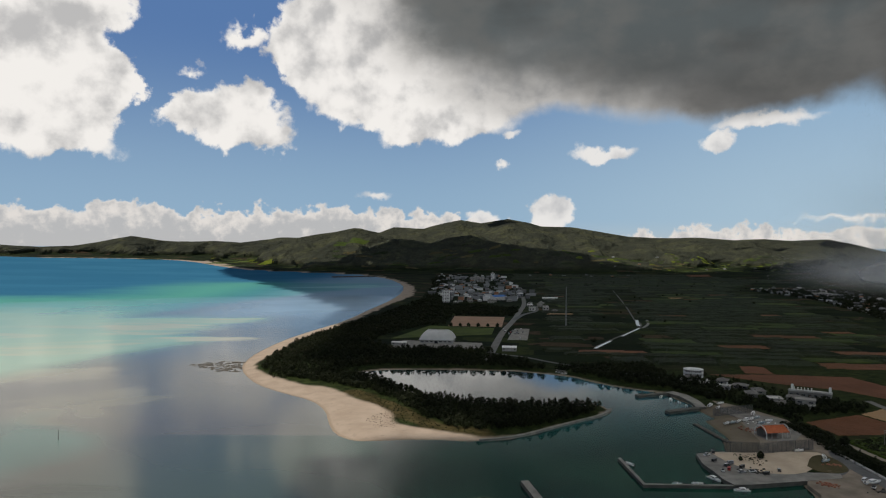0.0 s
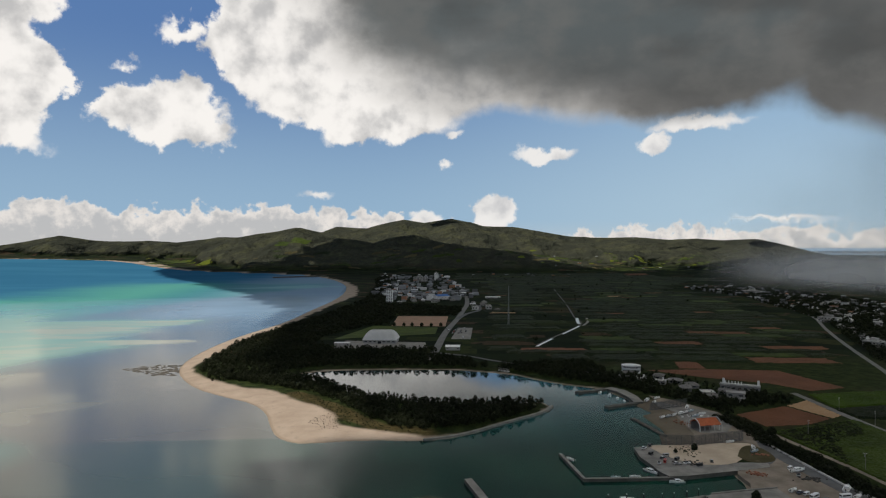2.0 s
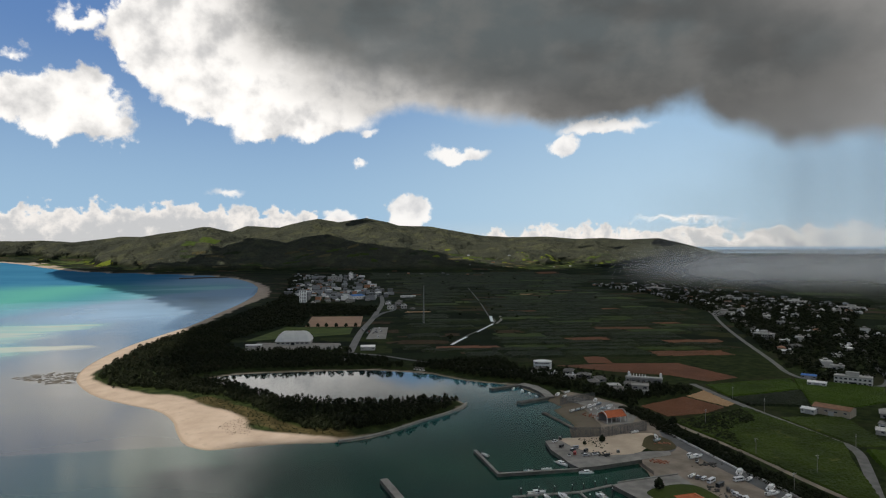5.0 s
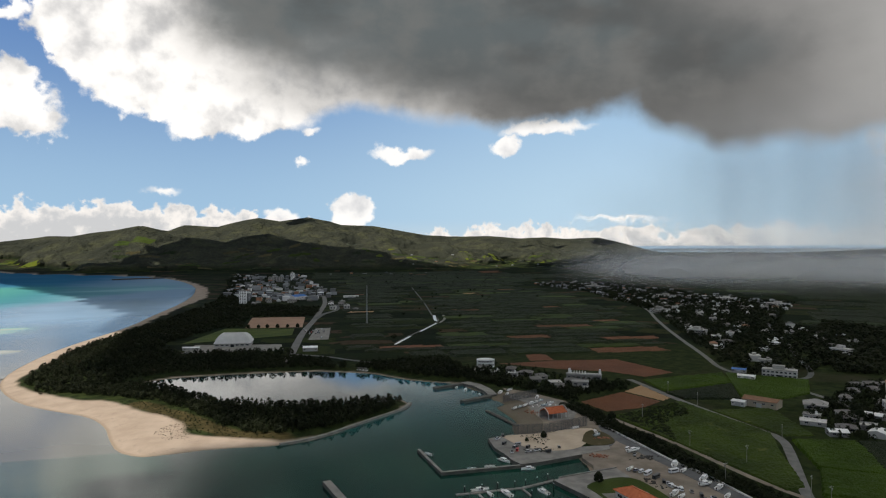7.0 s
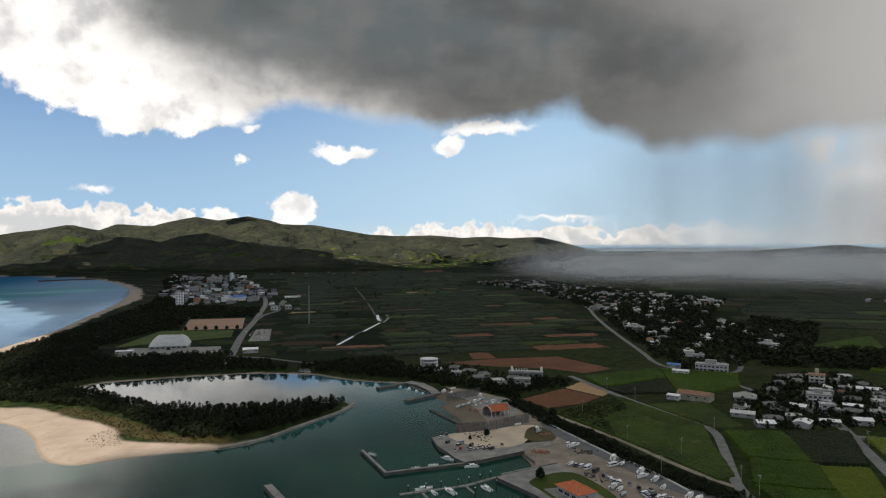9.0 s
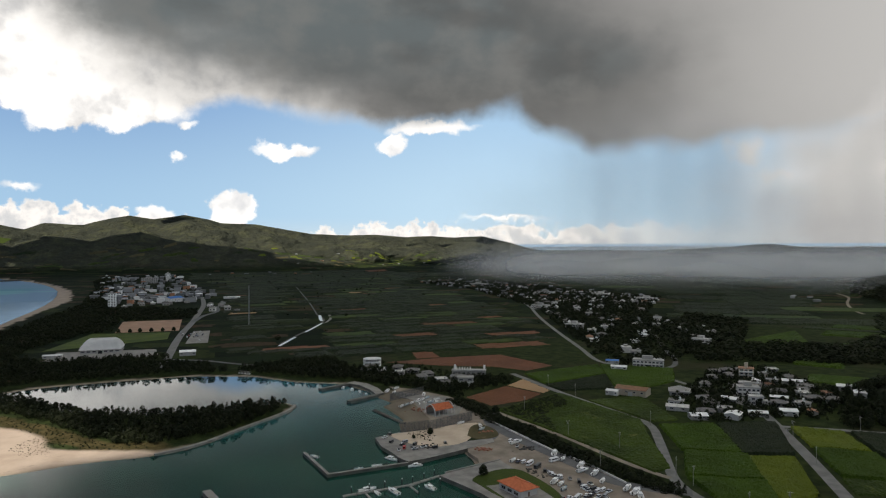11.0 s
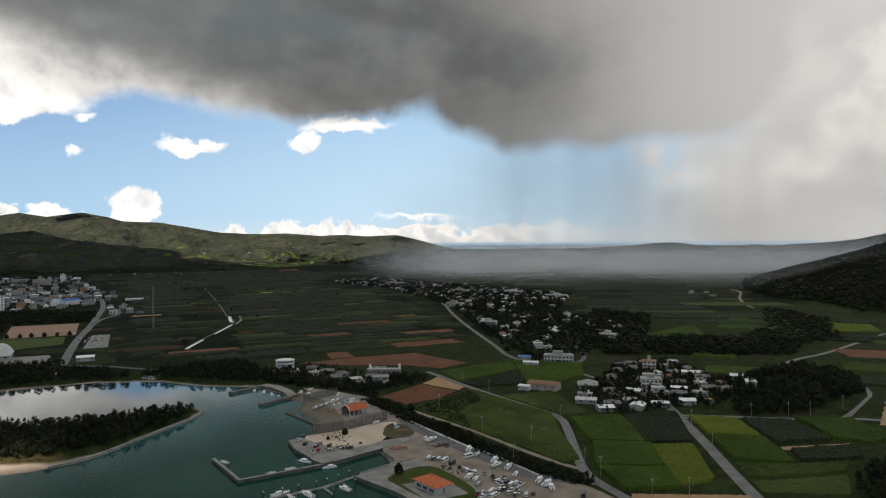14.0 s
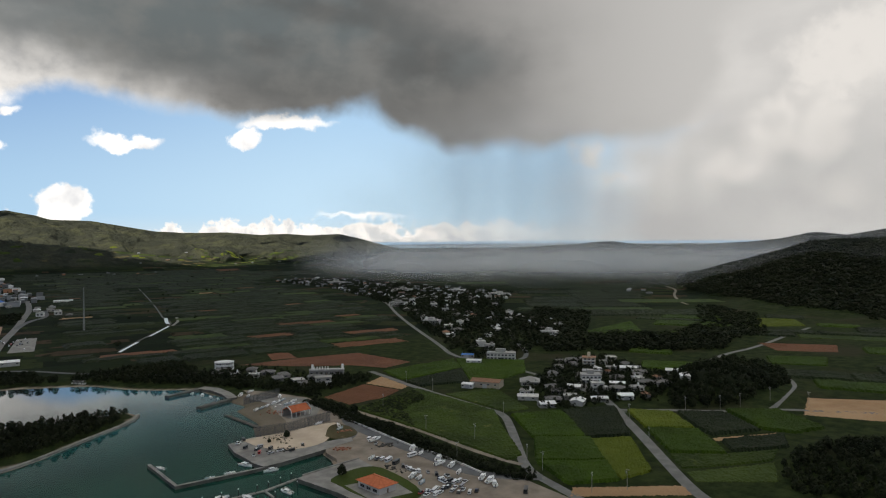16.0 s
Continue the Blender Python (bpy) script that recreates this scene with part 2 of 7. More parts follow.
def ground_material():
    m = Nodes("island_ground")
    p = m.pos()
    sand, hill = m.attr("sand"), m.attr("hill")
    wide, fine, grain = m.noise(p, 0.011, 5), m.noise(p, 0.12, 5, 0.65), m.noise(p, 1.3, 4, 0.65)
    scrub = m.mix(m.smooth(fine, 0.3, 0.7), (0.010, 0.016, 0.006), (0.031, 0.043, 0.014))
    scrub = m.mix(m.smooth(wide, 0.5, 0.7), scrub, (0.030, 0.030, 0.016))
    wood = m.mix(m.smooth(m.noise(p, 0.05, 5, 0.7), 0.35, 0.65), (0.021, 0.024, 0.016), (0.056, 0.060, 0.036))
    # pale grass and dark woods, also painted as the slopes' light and shade
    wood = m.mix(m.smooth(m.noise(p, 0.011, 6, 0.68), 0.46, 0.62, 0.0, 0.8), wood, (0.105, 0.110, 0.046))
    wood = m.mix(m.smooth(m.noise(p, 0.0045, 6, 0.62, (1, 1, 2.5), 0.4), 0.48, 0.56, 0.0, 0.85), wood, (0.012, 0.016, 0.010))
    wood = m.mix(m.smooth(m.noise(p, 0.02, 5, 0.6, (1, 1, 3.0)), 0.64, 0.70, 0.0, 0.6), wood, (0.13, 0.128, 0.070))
    tide = m.smooth(m.noise(p, 0.05, 5, 0.6), 0.25, 0.75)
    beach = m.mix(tide, (0.275, 0.22, 0.176), (0.36, 0.295, 0.24))
    beach = m.mix(m.smooth(grain, 0.6, 0.8, 0.0, 0.5), beach, (0.21, 0.16, 0.12))
    beach = m.mix(m.smooth(m.noise(p, 0.11, 4, 0.7, (1, 1, 6.0)), 0.58, 0.66, 0.0, 0.35), beach, (0.20, 0.165, 0.135))
    s = m.node("ShaderNodeSeparateXYZ")
    m.put(s.inputs[0], p)
    beach = m.mix(m.smooth(s.outputs[2], 0.40, 0.10), beach, (0.25, 0.20, 0.155))
    # small parcels of cane and earth between the larger fields
    s = m.node("ShaderNodeSeparateXYZ")
    m.put(s.inputs[0], p)
    x, y = s.outputs[0], s.outputs[1]
    tone, edge = None, None
    for turn, wide, deep in ((8.0, 84.0, 34.0), (50.0, 70.0, 38.0)):
        c, k = math.cos(radians(turn)), math.sin(radians(turn))
        cell = m.node("ShaderNodeCombineXYZ")
        m.put(cell.inputs[0], m.math("DIVIDE", m.math("SUBTRACT", m.math("MULTIPLY", x, c), m.math("MULTIPLY", y, k)), wide))
        m.put(cell.inputs[1], m.math("DIVIDE", m.math("ADD", m.math("MULTIPLY", x, k), m.math("MULTIPLY", y, c)), deep))
        vor = m.node("ShaderNodeTexVoronoi", distance="CHEBYCHEV")
        m.put(vor.inputs["Vector"], cell.outputs[0])
        vor.inputs["Scale"].default_value, vor.inputs["Randomness"].default_value = 1.0, 0.62
        pick = m.node("ShaderNodeSeparateColor")
        m.put(pick.inputs[0], vor.outputs["Color"])
        if tone is None:
            tone, edge = pick.outputs[0], vor.outputs["Distance"]
        else:
            east = m.smooth(m.math("SUBTRACT", x, m.math("MULTIPLY", y, 0.62)), -20.0, 20.0)
            mixed = m.node("ShaderNodeMix")
            m.put(mixed.inputs[0], east)
            m.put(mixed.inputs[2], tone)
            m.put(mixed.inputs[3], pick.outputs[0])
            tone = mixed.outputs[0]
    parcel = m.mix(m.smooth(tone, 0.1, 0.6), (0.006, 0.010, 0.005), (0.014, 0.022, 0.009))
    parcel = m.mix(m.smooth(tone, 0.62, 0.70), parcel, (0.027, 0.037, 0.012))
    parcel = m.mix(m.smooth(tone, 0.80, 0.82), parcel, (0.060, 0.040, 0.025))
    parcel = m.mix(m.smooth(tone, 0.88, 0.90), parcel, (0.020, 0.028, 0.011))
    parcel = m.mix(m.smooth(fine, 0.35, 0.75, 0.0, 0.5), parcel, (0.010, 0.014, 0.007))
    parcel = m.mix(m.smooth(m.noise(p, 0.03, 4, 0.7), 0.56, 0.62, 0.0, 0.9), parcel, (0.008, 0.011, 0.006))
    # grey-green haze tone put into the hill woods' colour
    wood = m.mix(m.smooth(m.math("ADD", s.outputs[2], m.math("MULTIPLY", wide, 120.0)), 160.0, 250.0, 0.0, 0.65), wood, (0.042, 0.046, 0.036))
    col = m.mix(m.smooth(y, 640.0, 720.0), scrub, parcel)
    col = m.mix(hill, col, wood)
    straw = m.mix(m.smooth(fine, 0.35, 0.7), (0.030, 0.027, 0.011), (0.070, 0.056, 0.026))
    col = m.mix(m.smooth(m.attr("dune"), 0.1, 0.5), col, straw)
    col = m.mix(sand, col, beach)
    h = m.math("ADD", m.math("MULTIPLY", m.noise(p, 0.045, 4, 0.6), 11.0), m.math("MULTIPLY", m.noise(p, 0.0075, 4, 0.55), 110.0))
    h = m.math("ADD", m.math("MULTIPLY", h, hill), m.math("MULTIPLY", fine, 0.6))
    return m.done(m.principled(col, 0.95, normal=m.bump(h, 0.9, 1.0), spec=0.04))


def rain_material():
    """Falling rain: soft grey shafts, densest near the ground."""
    m = Nodes("falling_rain")
    p = m.obj()
    s = m.node("ShaderNodeSeparateXYZ")
    m.put(s.inputs[0], p)
    u = m.math("MULTIPLY", m.math("ARCTAN2", s.outputs[0], s.outputs[1]), 57.2958)
    z = s.outputs[2]
    shaft = m.noise(p, 0.0032, 2, 0.45, (1, 1, 0.02))
    drift = m.noise(p, 0.004, 4, 0.55, (1, 1, 2.0))
    sides = m.smooth(u, 86.0, 76.0)
    away = m.math("SQRT", m.math("ADD", m.math("MULTIPLY", s.outputs[0], s.outputs[0]), m.math("MULTIPLY", s.outputs[1], s.outputs[1])))
    # spray over the ground, below the ridge's crest
    mist = m.math("MULTIPLY", m.smooth(u, 25.0, 37.0), m.smooth(m.math("ADD", z, m.math("MULTIPLY", drift, 70.0)), 165.0, 70.0, 0.10, 1.0))
    mist = m.math("MULTIPLY", mist, m.smooth(away, 1650.0, 2400.0, 0.12, 0.46))
    mist = m.math("MULTIPLY", mist, m.smooth(z, 0.0, 30.0))
    mist = m.math("MULTIPLY", mist, m.smooth(z, 420.0, 250.0))
    # the falling shafts under the cloud
    fall = m.math("MULTIPLY", m.math("MULTIPLY", m.smooth(u, 30.0, 43.0), m.smooth(u, 56.0, 47.0, 0.35, 1.0)), m.math("MULTIPLY", m.smooth(shaft, 0.36, 0.64, 0.05, 0.19), m.smooth(z, 640.0, 420.0)))
    fall = m.math("MULTIPLY", m.math("MULTIPLY", fall, m.smooth(z, 0.0, 80.0)), m.smooth(away, 2000.0, 2500.0))
    a = m.math("MULTIPLY", sides, m.math("MAXIMUM", mist, fall))
    diff = m.node("ShaderNodeBsdfDiffuse")
    # bright below, dark above: the shaft's shade is put into the colour
    vapour = m.mix(m.smooth(z, 120.0, 300.0), (0.92, 0.91, 0.89), (0.42, 0.46, 0.50))
    m.put(diff.inputs[0], vapour)
    tl = m.node("ShaderNodeBsdfTranslucent")
    m.put(tl.inputs[0], vapour)
    both, tr, out = m.node("ShaderNodeMixShader"), m.node("ShaderNodeBsdfTransparent"), m.node("ShaderNodeMixShader")
    both.inputs[0].default_value = 0.5
    m.tree.links.new(diff.outputs[0], both.inputs[1])
    m.tree.links.new(tl.outputs[0], both.inputs[2])
    m.put(out.inputs[0], a)
    m.tree.links.new(tr.outputs[0], out.inputs[1])
    m.tree.links.new(both.outputs[0], out.inputs[2])
    return m.done(out.outputs[0])


def cloud_material():
    """Thick vapour that scatters the sunlight down through itself."""
    m = Nodes("cloud_vapour")
    n = m.smooth(m.noise(m.pos(), 0.003, 4), 0.3, 0.7)
    c = m.mix(n, (0.715, 0.727, 0.735), (0.795, 0.807, 0.815))
    diff, tl, both = m.node("ShaderNodeBsdfDiffuse"), m.node("ShaderNodeBsdfTranslucent"), m.node("ShaderNodeMixShader")
    m.put(diff.inputs[0], c)
    m.put(tl.inputs[0], c)
    both.inputs[0].default_value = 0.77
    m.tree.links.new(diff.outputs[0], both.inputs[1])
    m.tree.links.new(tl.outputs[0], both.inputs[2])
    return m.done(both.outputs[0])


# clouds: azimuth, elevation, half width, half height in degrees
WHITE_CLOUDS = [(-39.0, 12.0, 5.0, 7.0), (-48.0, 15.0, 9.0, 9.0), (-30.2, 9.6, 4.9, 3.0), (-31.6, 14.2, 5.4, 4.4), (-27.2, 11.9, 3.4, 3.5), (-29.4, 7.4, 4.2, 0.9), (-31.0, 19.0, 7.0, 4.0),
                (-17.8, 10.4, 5.0, 2.5), (-20.6, 10.9, 2.3, 2.0), (-14.3, 9.0, 2.5, 1.2), (-16.1, 16.8, 1.7, 0.8), (-20.6, 13.9, 1.0, 0.4)]
SMALL_CLOUDS = [(13.5, 7.8, 2.4, 0.7), (22.3, 8.5, 1.5, 1.0), (25.4, 9.8, 3.6, 0.7), (5.2, 7.1, 0.5, 0.35), (5.6, 9.6, 0.7, 0.4), (-5.7, 4.3, 1.3, 0.35),
                (9.1, 2.8, 1.8, 1.4), (3.3, 2.3, 1.5, 0.7), (31.5, 2.3, 3.3, 0.25)]
OVERCAST = [(66.5, 16.0, 20.0, 9.6), (73.5, 3.0, 24.0, 11.0)]
TOWERS = [(50.4, 6.9, 1.4, 1.3), (52.6, 5.6, 2.8, 1.2), (61.8, 5.6, 3.0, 1.8), (66.0, 8.5, 4.0, 3.0), (70.0, 13.0, 5.0, 4.0), (69.0, 3.5, 3.0, 1.2)]
SHOWER_CLOUD = [(-8.8, 16.3, 6.0, 4.6), (-4.5, 12.4, 6.4, 2.6), (-2.4, 9.4, 3.3, 1.5), (1.2, 10.6, 4.3, 1.7), (-2.0, 19.0, 7.0, 5.5), (4.0, 15.0, 7.0, 4.8),
                (16.9, 18.2, 16.5, 8.2), (36.6, 12.6, 5.0, 3.9), (40.5, 13.2, 7.5, 6.0), (46.0, 12.7, 7.0, 5.7), (53.0, 13.8, 9.0, 6.4), (24.0, 15.0, 13.0, 5.4), (35.0, 21.5, 35.3, 8.9), (5.0, 30.0, 32.0, 9.0)]
GLOOM = [(21.0, 18.0, 19.0, 6.0), (26.0, 13.0, 14.0, 4.0), (37.0, 13.5, 7.0, 4.2), (4.5, 21.0, 9.0, 6.0), (8.0, 30.0, 40.0, 9.0)]

def paint_sky():
    """The world's sky: blue with banks of cloud over azimuth and elevation."""
    m = Nodes("sky", world.node_tree)
    d = m.node("ShaderNodeTexCoord").outputs["Generated"]
    s = m.node("ShaderNodeSeparateXYZ")
    m.put(s.inputs[0], d)
    u = m.math("MULTIPLY", m.math("ARCTAN2", s.outputs[0], s.outputs[1]), 57.2958)
    v = m.math("MULTIPLY", m.math("ARCSINE", s.outputs[2]), 57.2958)
    puff, fine = m.noise(d, 15.0, 7, 0.52), m.noise(d, 48.0, 6, 0.55)
    billow = m.noise(d, 7.0, 6, 0.55, (1, 1, 1.6))
    soft = m.noise(d, 4.5, 5, 0.5, (1, 1, 2.2))
    ripple = m.math("SUBTRACT", puff, 0.5)
    crisp = m.math("SUBTRACT", fine, 0.5)
    side = m.math("SUBTRACT", m.noise(m.vmath("ADD", d, (3.1, 1.7, 0.4)), 17.0, 9, 0.6), 0.5)
    side_fine = m.math("SUBTRACT", m.noise(m.vmath("ADD", d, (1.3, 4.2, 2.4)), 48.0, 7, 0.6), 0.5)

    def blobs(rows, coarse, small, k=0.3):
        """The union of round masses, their rims broken up by the noises (degrees)."""
        uu = m.math("ADD", u, m.math("ADD", m.math("MULTIPLY", side, coarse), m.math("MULTIPLY", side_fine, small)))
        vv = m.math("ADD", v, m.math("ADD", m.math("MULTIPLY", ripple, coarse), m.math("MULTIPLY", crisp, small)))
        total = None
        for u0, v0, a, b in rows:
            du = m.math("DIVIDE", m.math("SUBTRACT", uu, u0), a)
            dv = m.math("DIVIDE", m.math("SUBTRACT", vv, v0), b)
            e = m.math("SUBTRACT", 1.0, m.math("SQRT", m.math("ADD", m.math("MULTIPLY", du, du), m.math("MULTIPLY", dv, dv))))
            e = m.math("MULTIPLY", e, b)
            total = e if total is None else m.math("SMOOTH_MAX", total, e, k)
        return total

    high = m.smooth(v, 1.0, 18.0)
    blue = m.mix(high, (0.36, 0.58, 0.82), (0.125, 0.265, 0.58))
    blue = m.mix(m.smooth(u, -5.0, 35.0, 0.0, 0.9), blue, m.mix(high, (0.52, 0.74, 0.93), (0.30, 0.53, 0.83)))
    blue = m.mix(m.smooth(v, 2.5, -0.5), blue, (0.58, 0.71, 0.80))
    col = blue
    # bank of far cumulus along the horizon
    top = m.math("ADD", m.smooth(u, -2.0, 12.0, 3.0, 1.2), m.math("ADD", m.math("MULTIPLY", crisp, 3.2), m.math("MULTIPLY", ripple, 3.0)))
    depth = m.math("SUBTRACT", top, v)
    bank_col = m.mix(m.smooth(m.math("ADD", depth, m.math("MULTIPLY", m.math("ADD", crisp, side_fine), 3.4)), -0.2, 2.0), (1.02, 1.0, 0.985), (0.64, 0.665, 0.70))
    col = m.mix(m.math("MULTIPLY", m.smooth(depth, -0.1, 0.3), m.smooth(u, 52.0, 36.0, 0.0, 0.95)), col, bank_col)
    # white cumulus: bright crowns, greyer hollows
    white = blobs(WHITE_CLOUDS, 5.0, 2.2)
    sunward = m.noise(m.vmath("ADD", d, (-0.016, -0.002, 0.022)), 15.0, 7, 0.52)
    relief = m.math("ADD", m.math("MULTIPLY", m.math("SUBTRACT", puff, sunward), 1.6), m.math("ADD", m.math("MULTIPLY", ripple, 0.9), m.math("ADD", m.math("MULTIPLY", crisp, 0.1), billow)))
    lit = m.smooth(relief, 0.02, 0.68)
    white_col = m.mix(lit, (0.66, 0.68, 0.71), (1.17, 1.18, 1.19))
    col = m.mix(m.smooth(white, -0.12, 0.42), col, white_col)
    small = blobs(SMALL_CLOUDS, 2.6, 1.6, 0.1)
    col = m.mix(m.math("MULTIPLY", m.smooth(small, -0.12, 0.25), 0.93), col, m.mix(lit, (0.74, 0.76, 0.80), (1.10, 1.11, 1.12)))
    # pale overcast with soft towers in it
    over = m.math("MAXIMUM", m.smooth(blobs(OVERCAST[:1], 6.0, 1.2, 2.0), -0.8, 2.2), m.smooth(blobs(OVERCAST[1:], 5.0, 0.8, 2.0), -2.2, 3.0))
    pale = m.mix(m.smooth(m.math("ADD", soft, m.math("MULTIPLY", ripple, 0.4)), 0.32, 0.72), (0.44, 0.45, 0.465), (0.585, 0.595, 0.605))
    pale = m.mix(m.smooth(u, 50.0, 72.0, 0.0, 0.55), pale, (0.625, 0.635, 0.645))
    tower = m.smooth(blobs(TOWERS, 5.0, 1.8, 0.3), -0.5, 1.3)
    pale = m.mix(m.math("MULTIPLY", tower, m.smooth(lit, 0.0, 1.0, 0.35, 0.9)), pale, (0.70, 0.70, 0.70))
    col = m.mix(m.math("MAXIMUM", over, m.math("MULTIPLY", tower, 0.95)), col, pale)
    # the shower cloud: sunlit flank, ragged dark base
    deck_w, deck_d = blobs(SHOWER_CLOUD, 5.0, 2.0, 1.5), blobs(SHOWER_CLOUD, 2.4, 0.25, 2.0)
    calm = m.smooth(u, 0.0, 10.0)
    deck_e = m.math("ADD", m.math("MULTIPLY", deck_w, m.math("SUBTRACT", 1.0, calm)), m.math("MULTIPLY", deck_d, calm))
    rim = m.smooth(u, 0.0, 14.0, 0.42, 1.5)
    deck = m.node("ShaderNodeMapRange", interpolation_type="SMOOTHSTEP")
    m.put(deck.inputs[0], deck_e)
    deck.inputs[1].default_value = -0.12
    m.put(deck.inputs[2], rim)
    gloom = m.math("ADD", blobs(GLOOM, 3.5, 0.6, 3.0), m.math("MULTIPLY", m.math("SUBTRACT", soft, 0.5), 5.0))
    flank = m.mix(m.smooth(u, 12.0, 36.0), white_col, m.mix(m.smooth(u, 34.0, 64.0), (0.240, 0.245, 0.250), (0.485, 0.495, 0.505)))
    under = m.mix(m.smooth(gloom, -3.2, 3.6), flank, (0.118, 0.124, 0.127))
    under = m.mix(m.math("MULTIPLY", m.smooth(v, 11.0, 18.0), m.smooth(gloom, -1.0, 3.0, 0.0, 0.8)), under, (0.125, 0.155, 0.17))
    under = m.mix(m.math("MULTIPLY", m.smooth(m.math("ADD", billow, m.math("MULTIPLY", ripple, 0.5)), 0.42, 0.68), m.smooth(gloom, -1.0, 2.0, 0.0, 0.55)), under, (0.20, 0.205, 0.205))
    under = m.mix(m.math("MULTIPLY", m.smooth(soft, 0.52, 0.36), m.smooth(gloom, -1.0, 2.0, 0.0, 0.6)), under, (0.088, 0.092, 0.095))
    col = m.mix(deck.outputs[0], col, under)
    # broken grey cloud all round behind
    behind = m.smooth(m.math("ABSOLUTE", m.math("SUBTRACT", u, 18.0)), 62.0, 85.0)
    col = m.mix(m.math("MULTIPLY", behind, m.smooth(v, 0.0, 4.0, 0.2, 0.6)), col, m.mix(m.smooth(soft, 0.35, 0.65), (0.30, 0.32, 0.34), (0.56, 0.58, 0.60)))
    # hazy sea under the sky's edge
    col = m.mix(m.smooth(v, -0.02, -0.12), col, (0.34, 0.50, 0.68))
    clear = m.node("ShaderNodeVectorMath", operation="SCALE")
    m.put(clear.inputs[0], w_sky.outputs[0])
    clear.inputs["Scale"].default_value = SKY_STRENGTH
    col = m.mix(m.smooth(v, 30.0, 48.0), col, clear.outputs[0])
    m.put(w_bg.inputs["Color"], col)


paint_sky()
SEA, GROUND, RAIN = sea_material(), ground_material(), rain_material()
CLOUD = cloud_material()
CONCRETE = plain("weathered_concrete", (0.13, 0.125, 0.115), (0.275, 0.262, 0.24), 0.16, 0.85, fine=9)
PALE_CONCRETE = plain("white_concrete", (0.48, 0.47, 0.45), (0.66, 0.65, 0.62), 0.3, 0.8)
DARK_CONCRETE = plain("wet_concrete", (0.05, 0.05, 0.045), (0.12, 0.115, 0.10), 0.3, 0.8)
ASPHALT = plain("worn_asphalt", (0.065, 0.067, 0.07), (0.125, 0.128, 0.13), 0.12, 0.9)
LANE = plain("worn_paving", (0.095, 0.094, 0.090), (0.180, 0.176, 0.168), 0.15, 0.9)
GRAVEL = plain("coral_gravel", (0.120, 0.098, 0.076), (0.285, 0.238, 0.188), 0.08, 0.95, fine=14)
SAND = plain("dry_sand", (0.38, 0.30, 0.22), (0.55, 0.455, 0.35), 0.09, 0.95, fine=14)
ROCK = plain("reef_rock", (0.035, 0.032, 0.028), (0.11, 0.10, 0.085), 0.3, 0.9, bump=1.0)
RED_SOIL = crop("red_soil", (0.125, 0.052, 0.029), (0.225, 0.102, 0.057), 0.5)
BROWN_SOIL = crop("brown_soil", (0.13, 0.055, 0.028), (0.21, 0.095, 0.05), 0.5)
TAN_SOIL = crop("tan_soil", (0.32, 0.19, 0.10), (0.48, 0.32, 0.185), 0.5)
CANE = crop("sugar_cane", (0.020, 0.041, 0.004), (0.055, 0.098, 0.008))
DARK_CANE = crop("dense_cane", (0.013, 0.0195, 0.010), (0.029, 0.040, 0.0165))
# darker copy of the cane: the plain's shade is put into its colour
SHADED_CANE = crop("shaded_cane", (0.016, 0.026, 0.010), (0.034, 0.048, 0.018))
YOUNG_CANE = crop("young_cane", (0.07, 0.098, 0.008), (0.14, 0.165, 0.018))
GRASS = crop("rough_grass", (0.018, 0.034, 0.006), (0.058, 0.086, 0.012), 0.0, (0.095, 0.105, 0.025))
DRY_WEEDS = crop("dry_weeds", (0.045, 0.042, 0.016), (0.115, 0.095, 0.050), 0.0, (0.26, 0.20, 0.14))
LAWN = crop("mown_lawn", (0.036, 0.058, 0.010), (0.085, 0.115, 0.024), 0.0)
LEAVES = foliage("tree_leaves", (0.012, 0.0155, 0.0085), (0.025, 0.031, 0.0145), (0.038, 0.044, 0.020))
BARK = plain("grey_bark", (0.06, 0.05, 0.04), (0.12, 0.10, 0.08), 2.0, 0.9)


# ---- shared building helpers ----
def mesh(name, verts, faces, material=None, smooth=False):
    me = bpy.data.meshes.new(name)
    me.from_pydata([tuple(v) for v in verts], [], [tuple(f) for f in faces])
    if material:
        me.materials.append(material)
    if smooth:
        me.polygons.foreach_set("use_smooth", [True] * len(me.polygons))
    me.update()
    return me


def part(name, bm, material, parent=None, label=""):
    """One bmesh as one mesh object, under a thing or a part."""
    me = bpy.data.meshes.new(name)
    bmesh.ops.recalc_face_normals(bm, faces=bm.faces[:])
    bm.to_mesh(me)
    bm.free()
    me.materials.append(material)
    ob = new(name, me)
    if parent:
        ob.parent = parent
    return tagged(ob, label)


def box(bm, x0, x1, y0, y1, z0, z1, bevel=0.0):
    m = Matrix.LocRotScale(((x0 + x1) / 2, (y0 + y1) / 2, (z0 + z1) / 2), None, (x1 - x0, y1 - y0, z1 - z0))
    made = bmesh.ops.create_cube(bm, size=1.0, matrix=m)
    if bevel:
        edges = list({e for v in made["verts"] for e in v.link_edges})
        bmesh.ops.bevel(bm, geom=edges, offset=bevel, segments=1, affect="EDGES")
    return bm


def boxed(*dims, bevel=0.0):
    return box(bmesh.new(), *dims, bevel=bevel)


def rod(bm, p, q, r0, r1=None, n=8):
    """A tapered round rod from p to q."""
    p, q = Vector(p), Vector(q)
    d = q - p
    m = Matrix.Translation((p + q) / 2) @ d.to_track_quat("Z", "Y").to_matrix().to_4x4()
    bmesh.ops.create_cone(bm, cap_ends=True, segments=n, radius1=r0, radius2=r0 if r1 is None else r1, depth=d.length, matrix=m)
    return bm


